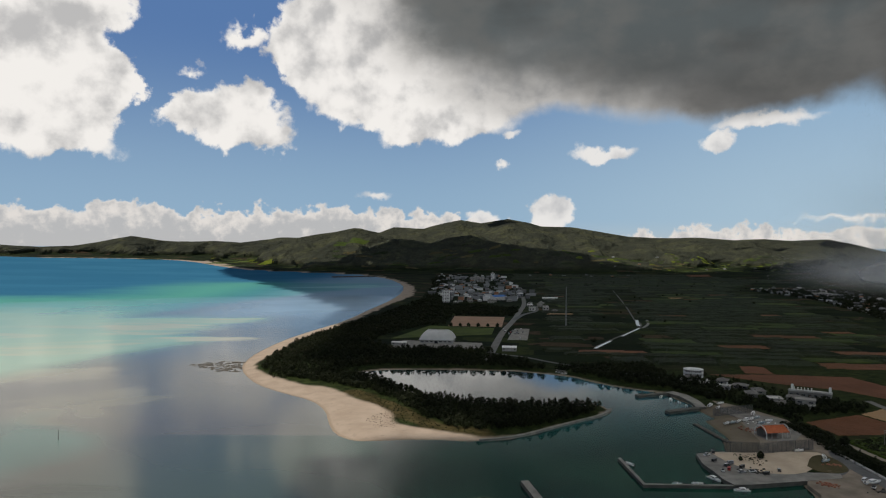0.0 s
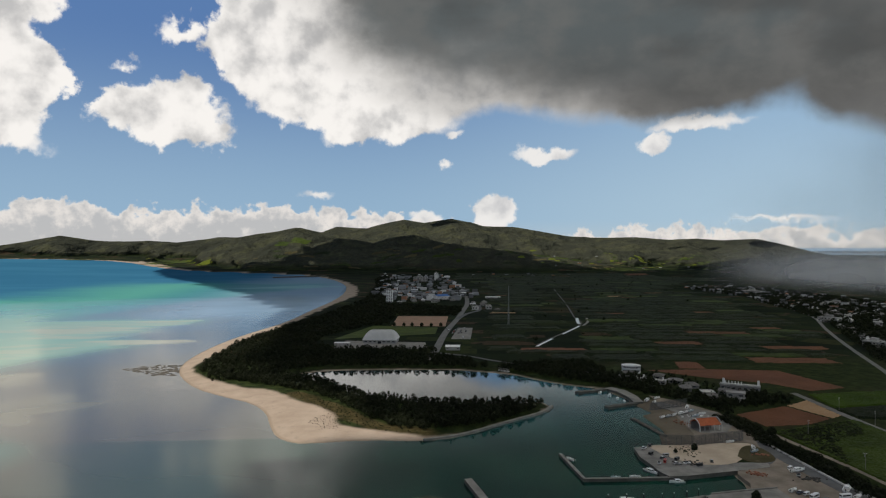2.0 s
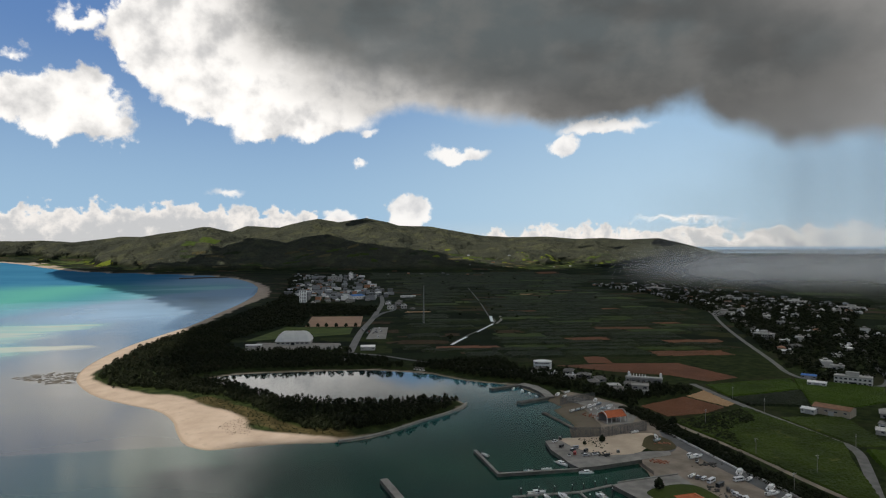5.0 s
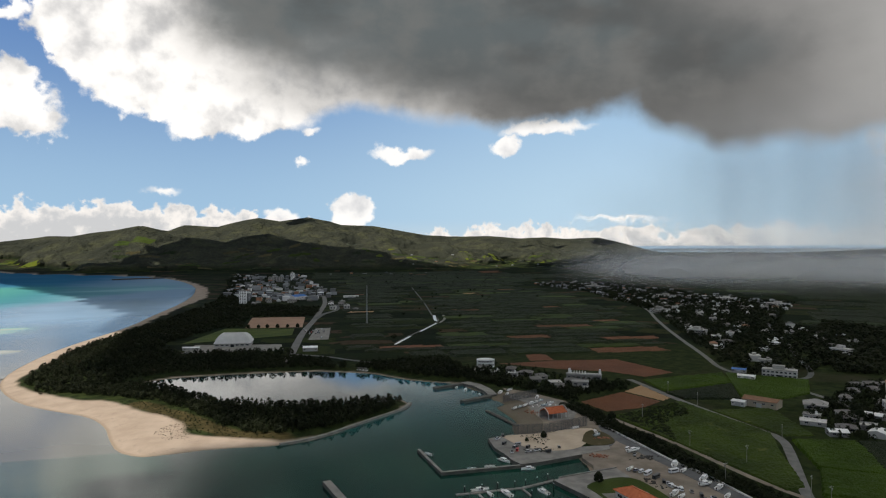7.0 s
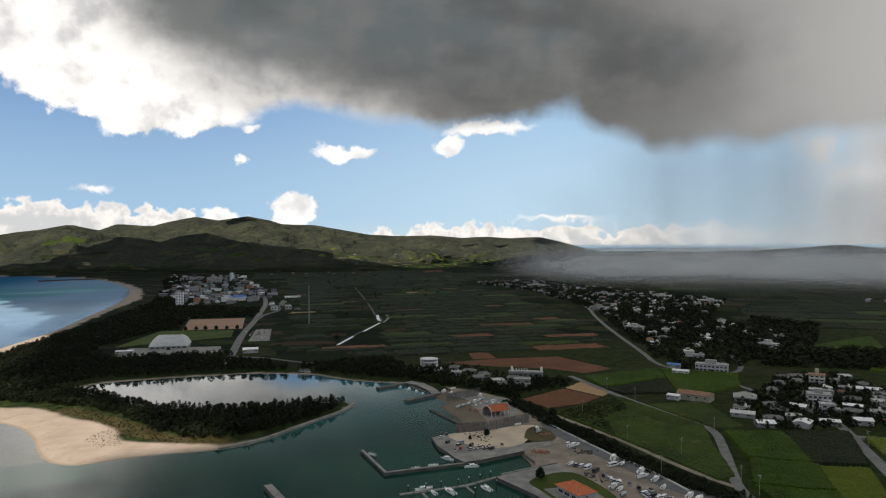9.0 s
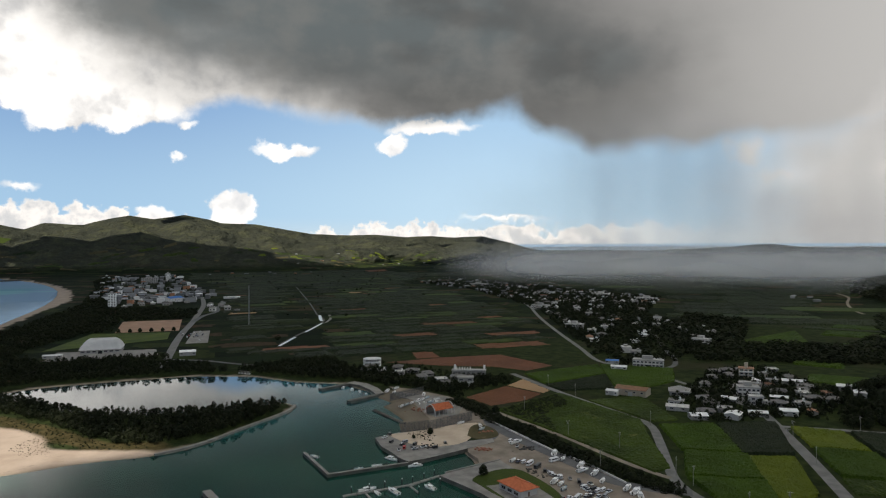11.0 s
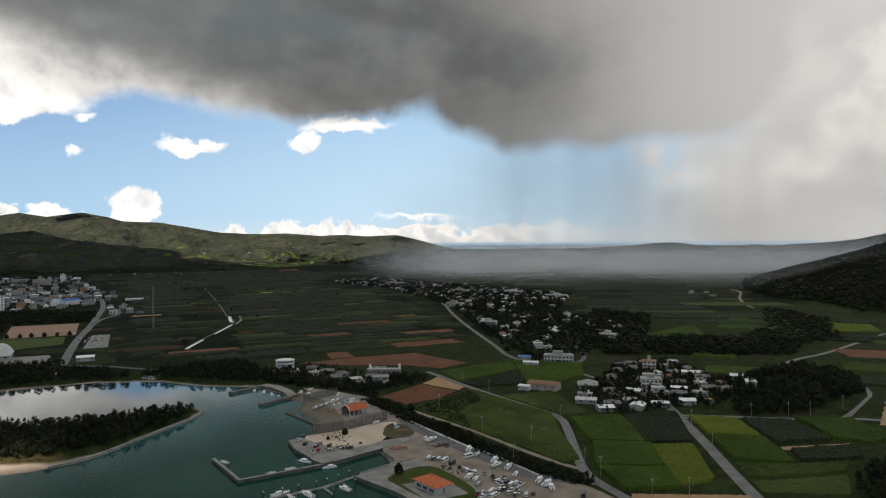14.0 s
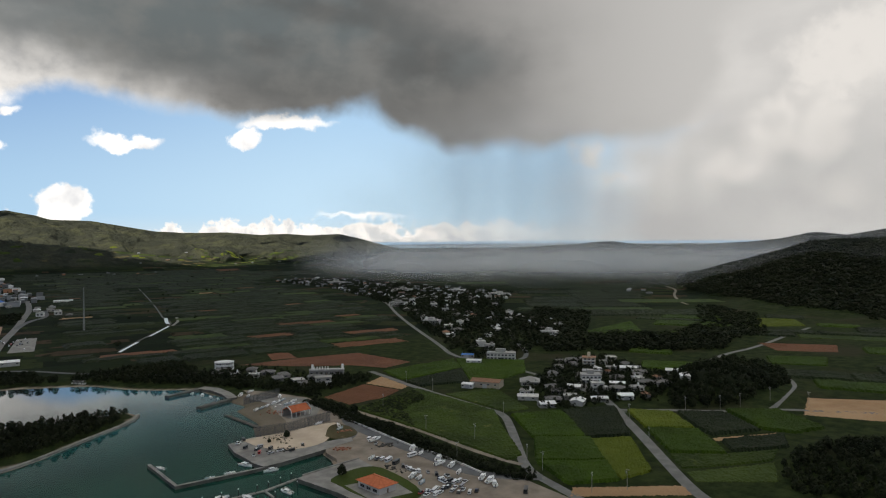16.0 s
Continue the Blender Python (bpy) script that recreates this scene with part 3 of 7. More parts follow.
def inside(px, py, poly):
    """Which of the points lie in the polygon."""
    hit = np.zeros(px.shape, bool)
    for (x0, y0), (x1, y1) in zip(poly, poly[1:] + poly[:1]):
        c = (y0 > py) != (y1 > py)
        if y0 != y1:
            hit ^= c & (px < (x1 - x0) * (py - y0) / (y1 - y0) + x0)
    return hit


def gap_to(px, py, line, closed=False):
    """Distance from points to a polyline."""
    best = np.full(px.shape, 1e9)
    for (x0, y0), (x1, y1) in zip(line, line[1:] + (line[:1] if closed else [])):
        dx, dy = x1 - x0, y1 - y0
        k = np.clip(((px - x0) * dx + (py - y0) * dy) / (dx * dx + dy * dy + 1e-9), 0, 1)
        best = np.minimum(best, (px - x0 - k * dx) ** 2 + (py - y0 - k * dy) ** 2)
    return np.sqrt(best)


def value_noise(x, y, seed=0):
    """Smooth value noise on numpy arrays, 0 to 1."""
    xi, yi = np.floor(x).astype(np.int64), np.floor(y).astype(np.int64)
    fx, fy = x - xi, y - yi
    fx, fy = fx * fx * (3 - 2 * fx), fy * fy * (3 - 2 * fy)

    def h(a, b):
        k = (a * 374761393 + b * 668265263 + seed * 1442695041) & 0x7FFFFFFF
        k = ((k ^ (k >> 13)) * 1274126177) & 0x7FFFFFFF
        return ((k ^ (k >> 16)) & 0xFFFF) / 65535.0
    return (h(xi, yi) * (1 - fx) + h(xi + 1, yi) * fx) * (1 - fy) + (h(xi, yi + 1) * (1 - fx) + h(xi + 1, yi + 1) * fx) * fy


def fbm(x, y, octaves=4, seed=0):
    t, a, s = 0, 0.5, 0
    for k in range(octaves):
        t, s, a = t + a * value_noise(x * 2 ** k, y * 2 ** k, seed + k), s + a, a * 0.5
    return t / s


def bend(points, rounds=2):
    """A polyline with its corners rounded."""
    pts = [tuple(map(float, p)) for p in points]
    for _ in range(rounds):
        out = [pts[0]]
        for a, b in zip(pts, pts[1:]):
            out += [(a[0] * 0.75 + b[0] * 0.25, a[1] * 0.75 + b[1] * 0.25), (a[0] * 0.25 + b[0] * 0.75, a[1] * 0.25 + b[1] * 0.75)]
        pts = out + [pts[-1]]
    return pts


# ---- the island ----
COAST = bend([(-2113, 3535), (-1857, 3583), (-1586, 3622), (-1305, 3495), (-1006, 3098), (-810, 2937), (-606, 2881), (-407, 2823), (-309, 2779),
              (-191, 2450), (-122, 2093), (-105, 1760), (-116, 1487), (-141, 1266), (-156, 1085), (-185, 957), (-201, 871), (-207, 800), (-208, 732),
              (-202, 677), (-187, 633), (-160, 582), (-128, 548), (-101, 524), (-85, 491), (-78, 460), (-69, 430), (-56, 416), (-46, 415), (-12, 420),
              (23, 414), (48, 422), (82, 452), (114, 477), (124, 493)], 1)
INNER = bend([(120, 511), (93, 510), (59, 511), (29, 518), (3, 530), (-20, 545), (-35, 567), (-46, 595), (-68, 616), (-86, 636), (-62, 655), (-18, 657),
              (37, 655), (69, 651), (90, 639), (119, 624), (134, 597), (150, 577), (178, 556)], 1)
HARBOUR = [(183, 546), (184, 535), (189, 515), (187, 499), (191, 472), (181, 465), (180, 431), (179, 421), (173, 416), (166, 394), (163, 388), (147, 385), (144, 368),
           (145, 345), (147, 337), (158, 338), (183, 343), (181.5, 337), (180.5, 328), (178, 320), (172, 313.5), (151, 307.5), (157, 278), (160, 240), (130, 140), (60, 40)]
SHORE = COAST + INNER + HARBOUR
LAND = [(-4700, 3500), (-2600, 3560)] + SHORE + [(0, -400), (-300, -4750), (4750, -4750), (4560, 1000), (4330, 1450), (3730, 2610), (3000, 3420), (2500, 3810), (2300, 4300), (-4700, 4750)]
FLAT = 2.0


def sea_level(r):
    """The sheet lies flat near by and closes up to the horizon far out."""
    r = np.asarray(r, float)
    rr = np.clip(r, 2800.0, 4790.0)
    true = 2800 - 4500 * np.log(1 - (rr - 2800) / 2000)
    return np.where(r > 2800, EYE * (1 - rr / true), 0.0)


def ridge(az, r, crest, rc, rf, seed, rough):
    """A range of hills: crest elevations over azimuth, at distance rc, rising from rf."""
    ca, ce = zip(*crest)
    el = np.interp(az, ca, ce)
    zc = EYE + rc * np.tan(np.radians(el))
    s = np.clip((r - rf) / (rc - rf), 0, 1)
    back = np.clip((r - rc) / 500.0, 0, 1)
    x, y = r * np.sin(np.radians(az)), r * np.cos(np.radians(az))
    bow = az + (fbm(x / 300, y / 300, 3, seed + 4) - 0.5) * 3.0
    spur = np.abs(fbm(bow * rc / 57.3 / 210, r / 900, 4, seed + 2) - 0.5) * 3.4
    n = np.minimum(np.abs(fbm(x / 380, y / 380, 5, seed) - 0.5) * 1.6 + spur * 0.6, 1.2)
    n2 = fbm(x / 160, y / 160, 4, seed + 9) - 0.5
    base = sea_level(r)
    shape = s ** 1.25 * (1 - 0.5 * back)
    return np.where(s > 0, base + (zc - base) * shape - rough * (0.75 - np.minimum(n, 0.75)) * 4 * s * (1 - s) + n2 * rough * 1.5 * np.sqrt(s) * np.clip(1.05 - s, 0, 1), -50)


SKYLINE = [(-45, 0.1), (-36, 0.2), (-30.9, -0.1), (-28.8, -0.05), (-27, 0.29), (-24.8, 0.77), (-22.5, 0.4), (-20.5, 0.32), (-18.8, 0.42), (-16.7, 0.25), (-13.7, 0.72),
           (-11, 0.69), (-9.1, 1.22), (-7.1, 1.56), (-5.4, 1.15), (-4.2, 1.63), (-1.6, 1.55), (0.3, 2.08), (1.5, 2.33), (3.2, 2.04), (5.5, 2.38), (7.2, 2.05),
           (8.2, 1.76), (10.8, 1.66), (12.6, 1.38), (15.4, 0.9), (17.2, 0.76), (20.7, 0.8), (23.3, 0.57), (25.4, 0.7), (27.4, 0.52), (29.7, 0.65), (31.2, 0.35),
           (32.6, -0.07), (34, -0.47), (35.4, -0.74), (38, -1.4), (42, -2.5)]
FRONT_HILL = [(-18, -2.6), (-15.6, -1.3), (-14.9, -0.45), (-13.6, 0.2), (-12, 0.7), (-10.6, 0.98), (-9, 1.2), (-7.5, 1.54), (-6.3, 1.3), (-5.3, 0.95), (-4.2, 0.5), (-2, -0.3), (0, -1.2), (2, -2.6)]
FOOTHILLS = [(-10, -2.6), (-8, -1.2), (-5.7, 0.2), (-4.1, 0.68), (-2.5, 0.55), (-1.1, 0.28), (0.3, 0.75), (2.3, 1.02), (3.7, 0.6), (6, 0.05), (8, -0.1), (9.9, -0.25), (12.7, -0.75), (15.5, -1.4), (18, -2.6)]
LOW_HILLS = [(-4, -2.6), (-2, -1.6), (0.3, -0.7), (3.2, -0.2), (5.1, 0.28), (7, 0.0), (8.6, -0.25), (10.4, -0.33), (12.7, -0.68), (15.1, -0.98), (17.4, -1.25), (19.6, -1.55), (22, -1.9), (25, -2.6)]
MIDHILLS = [(-8, -1.5), (-6, 0.3), (-4.6, 0.9), (-2.4, 0.5), (-0.4, 1.0), (2.0, 1.35), (3.8, 0.7), (5.6, 1.0), (8.0, 1.25), (10.0, 0.55), (12.0, 0.75), (14.2, 0.1), (16.5, 0.3), (18.5, -0.2),
            (20.5, 0.25), (22.8, -0.3), (25.0, 0.1), (27.2, -0.5), (29.4, 0.0), (31.5, -0.7), (33.5, -1.5), (36, -2.4)]
PLATEAU = [(27, -2.6), (29.6, -1.95), (34, -1.15), (36, -0.97), (40.1, -0.84), (42.5, -0.61), (46.3, -0.49), (49.5, -0.31), (51.4, -0.12), (52.6, -0.1), (54.4, -0.33), (57.6, -0.36), (58.1, -0.26), (59.4, -0.35), (63.3, -0.14), (65.2, 0.1),
           (66.9, 0.5), (67.6, 0.53), (69.3, 0.3), (71.7, 0.74), (80, 1.0)]
WOODED = [(54, -5.5), (57.3, -3.9), (58.5, -2.95), (61, -2.1), (63.3, -1.45), (65.2, -0.88), (66.0, -0.55), (67.0, -0.25), (68.4, -0.1), (69.3, -0.09), (71.7, 0.04), (80, 0.4)]


def hills(x, y):
    """Height of the hills, and the flat plain under them."""
    r, az = np.hypot(x, y), np.degrees(np.arctan2(x, y))
    h = FLAT + sea_level(r)
    h = np.maximum(h, ridge(az, r, SKYLINE, np.interp(az, [-31, -18, -10, 0], [4650, 4500, 4400, 4300]),
                            np.interp(az, [-31, -24, -18, -14, 0], [4180, 4050, 3420, 3150, 3000]), 3, 105.0))
    h = np.maximum(h, ridge(az, r, FRONT_HILL, 3650.0, 3000.0, 12, 62.0))
    h = np.maximum(h, ridge(az, r, FOOTHILLS, 3400.0, 2980.0, 5, 40.0))
    h = np.maximum(h, ridge(az, r, LOW_HILLS, 3200.0, 2940.0, 17, 16.0))
    h = np.maximum(h, ridge(az, r, MIDHILLS, 3900.0, 3150.0, 15, 85.0))
    h = np.maximum(h, ridge(az, r, PLATEAU, 4300.0, 3200.0, 7, 18.0))
    h = np.maximum(h, ridge(az, r, WOODED, np.interp(az, [57, 65, 72], [1750, 1900, 2000]), np.interp(az, [57, 60, 65, 72], [1600, 1250, 1050, 980]), 8, 22.0))
    for cx, cy, rad, up in ((505, 285, 62, 15), (385, 128, 58, 9)):
        h = h + up * np.exp(-((x - cx) ** 2 + (y - cy) ** 2) / (rad * 0.6) ** 2)
    return h


def land_height(x, y):
    d = gap_to(x, y, SHORE + [(0, -400), (-300, -4750), (4750, -4750), (4560, 1000), (4330, 1450), (3730, 2610), (3000, 3420), (2500, 3810), (2300, 4300)])
    d = np.where(inside(x, y, LAND), d, -d)
    low = np.clip(d * 0.2, -6.0, 0.0) + np.clip(d * 0.13, 0.0, FLAT)
    full = hills(x, y)
    return np.where(d > 16, full, np.minimum(full, low + sea_level(np.hypot(x, y)))), d


def ground_z(x, y):
    """Height of the land at one place."""
    return float(hills(np.array([float(x)]), np.array([float(y)]))[0])


# where the dune grass meets the sand, closed round the spit's wood
DUNE_EDGE = bend([(-150, 1000), (-178, 873), (-184, 760), (-186, 701), (-182, 664), (-160, 624), (-127, 585), (-97, 567), (-72, 536), (-48, 500), (-34, 475), (-31, 457), (-20, 446), (-5, 434), (12, 427), (28, 421), (48, 427.5), (82, 456.5), (112, 481)], 1)
DUNE = DUNE_EDGE + [(122, 503), (60, 620), (-60, 700), (-100, 1000)]
DRY_GRASS = [(-97, 567), (-72, 536), (-48, 500), (-34, 475), (-31, 457), (-20, 446), (-5, 434), (12, 427), (22, 424), (20, 432), (2, 440), (-8, 458), (-22, 488), (-40, 522), (-62, 552)]


def build_ground():
    az = np.concatenate([np.arange(-37, 76, 0.15), np.arange(76.5, 321, 4.0)])
    dip = np.arange(445, 46, -1.25) / 1195.0
    rr = np.concatenate([[4, 80, 160, 240], EYE / dip])
    rr = np.concatenate([rr[:4], rr[4:][rr[4:] > 260], np.arange(rr[-1] + 22, 4795, 22.0)])
    A, R = np.meshgrid(np.radians(az), rr)
    x, y = R * np.sin(A), R * np.cos(A)
    z, d = land_height(x.ravel(), y.ravel())
    na, nr = len(az), len(rr)
    verts = np.stack([x.ravel(), y.ravel(), z], 1)
    i, j = np.meshgrid(np.arange(nr - 1), np.arange(na), indexing="ij")
    a, b = i * na + j, i * na + (j + 1) % na
    faces = np.stack([a, b, b + na, a + na], -1).reshape(-1, 4)
    me = bpy.data.meshes.new("ground")
    me.from_pydata(verts.tolist(), [], faces.tolist())
    me.polygons.foreach_set("use_smooth", [True] * len(me.polygons))
    me.materials.append(GROUND)
    xf, yf = x.ravel(), y.ravel()
    coast = gap_to(xf, yf, COAST)
    wob = (fbm(xf / 25, yf / 25, 4, 2) - 0.5)
    width = 15 + 20 * np.exp(-((xf + 58) ** 2 + (yf - 450) ** 2) / 45 ** 2) + 14 * np.exp(-((xf + 190) ** 2 + (yf - 640) ** 2) / 70 ** 2) + 70 * np.exp(-((xf + 1150) ** 2 + (yf - 3260) ** 2) / 260 ** 2) + 20 * np.exp(-((xf + 60) ** 2 + (yf - 1700) ** 2) / 500 ** 2)
    width = width * np.interp(xf - (yf - 420) * 0.4, [-70, 25], [1.0, 0.3])
    sand = np.clip((width + wob * 26 - coast) / 4.0, 0, 1)
    sand = np.maximum(sand, np.clip((3.5 + wob * 6 - d) / 2.0, 0, 1) * (d < 30))
    by_spit = (yf < 990) & (xf < 112 - (yf - 484) * 0.2) & (coast < 90)
    off = np.where(inside(xf, yf, DUNE), -1.0, 1.0) * gap_to(xf, yf, DUNE_EDGE)
    sand = np.where(by_spit, np.clip((off + wob * 10) / 4.0, 0, 1), sand)
    dune = np.clip(1 - gap_to(xf, yf, [(-72, 545), (-44, 506), (-26, 470), (-6, 442), (20, 429)]) / (13 + wob * 22), 0, 1)
    ramp = (xf > 160) & (xf < 206) & (yf > 388) & (yf < 506) & (d < 24)
    sand = np.where(ramp, 0.45, sand)
    r, a_deg = np.hypot(xf, yf), np.degrees(np.arctan2(xf, yf))
    high = np.clip((z - sea_level(r) - 6) / 14, 0, 1)
    for key, vals in (("sand", sand), ("hill", high), ("dune", dune)):
        at = me.attributes.new(key, "FLOAT", "POINT")
        at.data.foreach_set("value", vals.astype(np.float32))
    return tagged(new("ground", me), "flat green island plain with sandy shore and wooded hills", "ground", kind="structure")


def build_sea():
    az = np.radians(np.concatenate([np.arange(-40, 80, 1.0), np.arange(80, 320, 6.0)]))
    rr = np.array([3, 150, 400, 900, 1600, 2300, 2800] + list(range(2900, 4800, 90)) + [4790])
    A, R = np.meshgrid(az, rr)
    verts = np.stack([(R * np.sin(A)).ravel(), (R * np.cos(A)).ravel(), sea_level(R.ravel())], 1)
    na, nr = len(az), len(rr)
    i, j = np.meshgrid(np.arange(nr - 1), np.arange(na), indexing="ij")
    a, b = i * na + j, i * na + (j + 1) % na
    faces = np.stack([a, b, b + na, a + na], -1).reshape(-1, 4)
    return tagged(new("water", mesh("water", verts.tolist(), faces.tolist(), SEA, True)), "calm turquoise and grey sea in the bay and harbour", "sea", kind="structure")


def build_overhead_cloud():
    """Unseen sheets for the shower cloud's middle, right overhead, shaped to keep the sun off the plain."""
    n = 170
    reach = 1700 / math.tan(radians(SUN_EL))
    ox, oy = -reach * math.sin(radians(SUN_AZ)), -reach * math.cos(radians(SUN_AZ))
    xs, ys = np.meshgrid(np.linspace(-2900, 3300, n), np.linspace(-2600, 3800, n), indexing="ij")
    r = np.hypot(xs, ys) + (fbm(xs / 420, ys / 420, 4, 31) - 0.5) * 700
    # edge drawn to leave the beach in sun and the spit's trees shaded
    edge = np.interp(ys + oy, [0, 330, 385, 405, 450, 500, 560, 620, 700, 1000, 1300, 1800, 2950], [-120, -110, -70, 22, -16, -34, -72, -126, -172, -192, -228, -420, -1000])
    left = xs + ox - edge + (fbm(xs / 120 + 7, ys / 120, 4, 33) - 0.5) * 30
    body = np.clip(np.minimum((3450 - r) / 500, left / 260), 0, 1)
    sr, saz = np.hypot(xs + ox, ys + oy), np.degrees(np.arctan2(xs + ox, ys + oy))
    lim = np.interp(saz, [-60, 3, 9, 20, 26, 32, 38], [4600, 4600, 3060, 3000, 3350, 3900, 4600]) + (fbm(xs / 300 + 2, ys / 300, 4, 43) - 0.5) * 360
    body = np.minimum(body, np.clip((lim - sr) / 160, 0, 1))
    low = 1700 + (fbm(xs / 200, ys / 200, 4, 35) - 0.5) * 90 + (1 - np.sqrt(body)) * 90
    high = low + 20 + np.sqrt(body) * 420 * (0.5 + fbm(xs / 330, ys / 330, 4, 37))
    keep = (body[:-1, :-1] > 0) | (body[1:, :-1] > 0) | (body[:-1, 1:] > 0) | (body[1:, 1:] > 0)
    verts = np.concatenate([np.stack([xs, ys, low], -1).reshape(-1, 3), np.stack([xs, ys, high], -1).reshape(-1, 3)])
    i, j = np.nonzero(keep)
    a = i * n + j
    q = np.stack([a, a + 1, a + n + 1, a + n], 1)
    # extra inner sheets added to darken the plain inland
    far = np.hypot(xs + ox, ys + oy) + (fbm(xs / 200 + 3, ys / 200, 4, 39) - 0.5) * 260
    core = (far > 540) & (body > 0.25)
    wet = np.degrees(np.arctan2(xs + ox, ys + oy)) > 27
    core &= ~(wet & (far > 1020))
    deep = (np.hypot(xs + ox, ys + oy) + (fbm(xs / 200 + 9, ys / 200, 4, 41) - 0.5) * 260 > 720)[:-1, :-1]
    core = core[:-1, :-1] & core[1:, 1:]
    ic, jc = np.nonzero(core & keep)
    ac = ic * n + jc
    idp, jdp = np.nonzero(core & keep & deep)
    ad = idp * n + jdp
    plain_deep = (deep & ~wet[:-1, :-1]) & (ys + oy > 560)[:-1, :-1]
    ip, jp = np.nonzero(core & keep & plain_deep)
    ap = ip * n + jp
    verts = np.concatenate([verts, np.stack([xs, ys, low + 9], -1).reshape(-1, 3), np.stack([xs, ys, low + 16], -1).reshape(-1, 3), np.stack([xs, ys, low + 13], -1).reshape(-1, 3)])
    # lower sheet left out over the rain to brighten the mist
    thin = (wet & (far > 1300))[:-1, :-1][i, j]
    faces = np.concatenate([q[~thin], q[:, ::-1] + n * n, np.stack([ac, ac + 1, ac + n + 1, ac + n], 1) + 2 * n * n, np.stack([ad, ad + 1, ad + n + 1, ad + n], 1) + 3 * n * n, np.stack([ap, ap + 1, ap + n + 1, ap + n], 1) + 4 * n * n])
    return tagged(new("shade_cloud", mesh("shade_cloud", verts.tolist(), faces.tolist(), CLOUD, True)), "unseen shower cloud overhead, shaped to shade the plain", "cloud", kind="stuff")


def build_dapple_clouds():
    """Unseen cloud sheets added over the far hills, whose shadows dapple the slopes."""
    reach = 1650 / math.tan(radians(SUN_EL))
    ox, oy = -reach * math.sin(radians(SUN_AZ)), -reach * math.cos(radians(SUN_AZ))
    gx, gy = np.linspace(-2900, 2300, 120), np.linspace(3250, 4350, 60)
    X, Y = np.meshgrid(gx, gy, indexing="ij")
    xs, ys = X - ox, Y - oy
    thick = fbm(X / 520 + 5, Y / 330, 4, 51) - 0.645 + np.clip((np.hypot(X, Y) - 4050) / 1500, -0.14, 0.09) - np.clip((np.degrees(np.arctan2(X, Y)) + 3) / 30, 0, 0.2)
    thick = np.where(np.hypot(xs, ys) < 4180, np.clip(thick * 6, 0, 1), 0)
    low, high = 1650 + 30 * thick, 1652 + 260 * np.sqrt(thick)
    keep = (thick[:-1, :-1] > 0) | (thick[1:, :-1] > 0) | (thick[:-1, 1:] > 0) | (thick[1:, 1:] > 0)
    i, j = np.nonzero(keep)
    n = len(gy)
    a = i * n + j
    q = np.stack([a, a + 1, a + n + 1, a + n], 1)
    verts = np.concatenate([np.stack([xs, ys, low], -1).reshape(-1, 3), np.stack([xs, ys, high], -1).reshape(-1, 3)])
    faces = q[:, ::-1] + X.size
    return tagged(new("dapple_clouds", mesh("dapple_clouds", verts.tolist(), faces.tolist(), CLOUD, True)), "unseen cloud sheets that dapple the far hills with shade", "cloud", kind="stuff")


def build_rain():
    """Nested curtains of rain under the shower cloud."""
    verts, faces = [], []
    for k, R in enumerate((1750, 2000, 2250, 2500, 2780, 3060)):
        az = np.radians(np.arange(24, 88, 1.0))
        base = len(verts)
        for a in az:
            wob = R + 60 * math.sin(a * 23 + k)
            verts += [(wob * math.sin(a), wob * math.cos(a), z) for z in (-2.0, 1500.0)]
        faces += [(base + 2 * j, base + 2 * j + 2, base + 2 * j + 3, base + 2 * j + 1) for j in range(len(az) - 1)]
    return tagged(new("rain_shaft", mesh("rain_shaft", verts, faces, RAIN, True)), "pale grey curtains of falling rain before the far ridge", "rain", kind="stuff")


build_ground()
build_sea()
build_overhead_cloud()
build_dapple_clouds()
build_rain()


# ---- roads, fields and shore works ----
def ribbon(name, line, width, material, label, category="road", lift=0.06, rounds=2, kind="structure"):
    """A strip laid along a line on the ground, with its own edge height."""
    pts = bend(line, rounds)
    verts, faces = [], []
    for k, (x, y) in enumerate(pts):
        x0, y0 = pts[max(k - 1, 0)]
        x1, y1 = pts[min(k + 1, len(pts) - 1)]
        n = Vector((y0 - y1, x1 - x0)).normalized() * width / 2
        z = ground_z(x, y)
        verts += [(x + n.x, y + n.y, z - 0.5), (x + n.x, y + n.y, z + lift), (x - n.x, y - n.y, z + lift), (x - n.x, y - n.y, z - 0.5)]
        if k:
            a, b = 4 * k - 4, 4 * k
            faces += [(a + j, a + j + 1, b + j + 1, b + j) for j in range(3)]
    return tagged(new(name, mesh(name, verts, faces, material)), label, category, kind=kind)


def slab(name, poly, z0, z1, material, label, category, kind="structure", side=None):
    """A flat-topped block on a polygon."""
    bm = bmesh.new()
    f = bm.faces.new([bm.verts.new((x, y, z0)) for x, y in poly])
    up = bmesh.ops.extrude_face_region(bm, geom=[f])
    bmesh.ops.translate(bm, verts=[g for g in up["geom"] if isinstance(g, bmesh.types.BMVert)], vec=(0, 0, z1 - z0))
    bm.normal_update()
    for g in bm.faces:
        g.material_index = 1 if abs(g.normal.z) < 0.5 and side else 0
    ob = part(name, bm, material)
    if side:
        ob.data.materials.append(side)
    return tagged(ob, label, category, kind=kind)


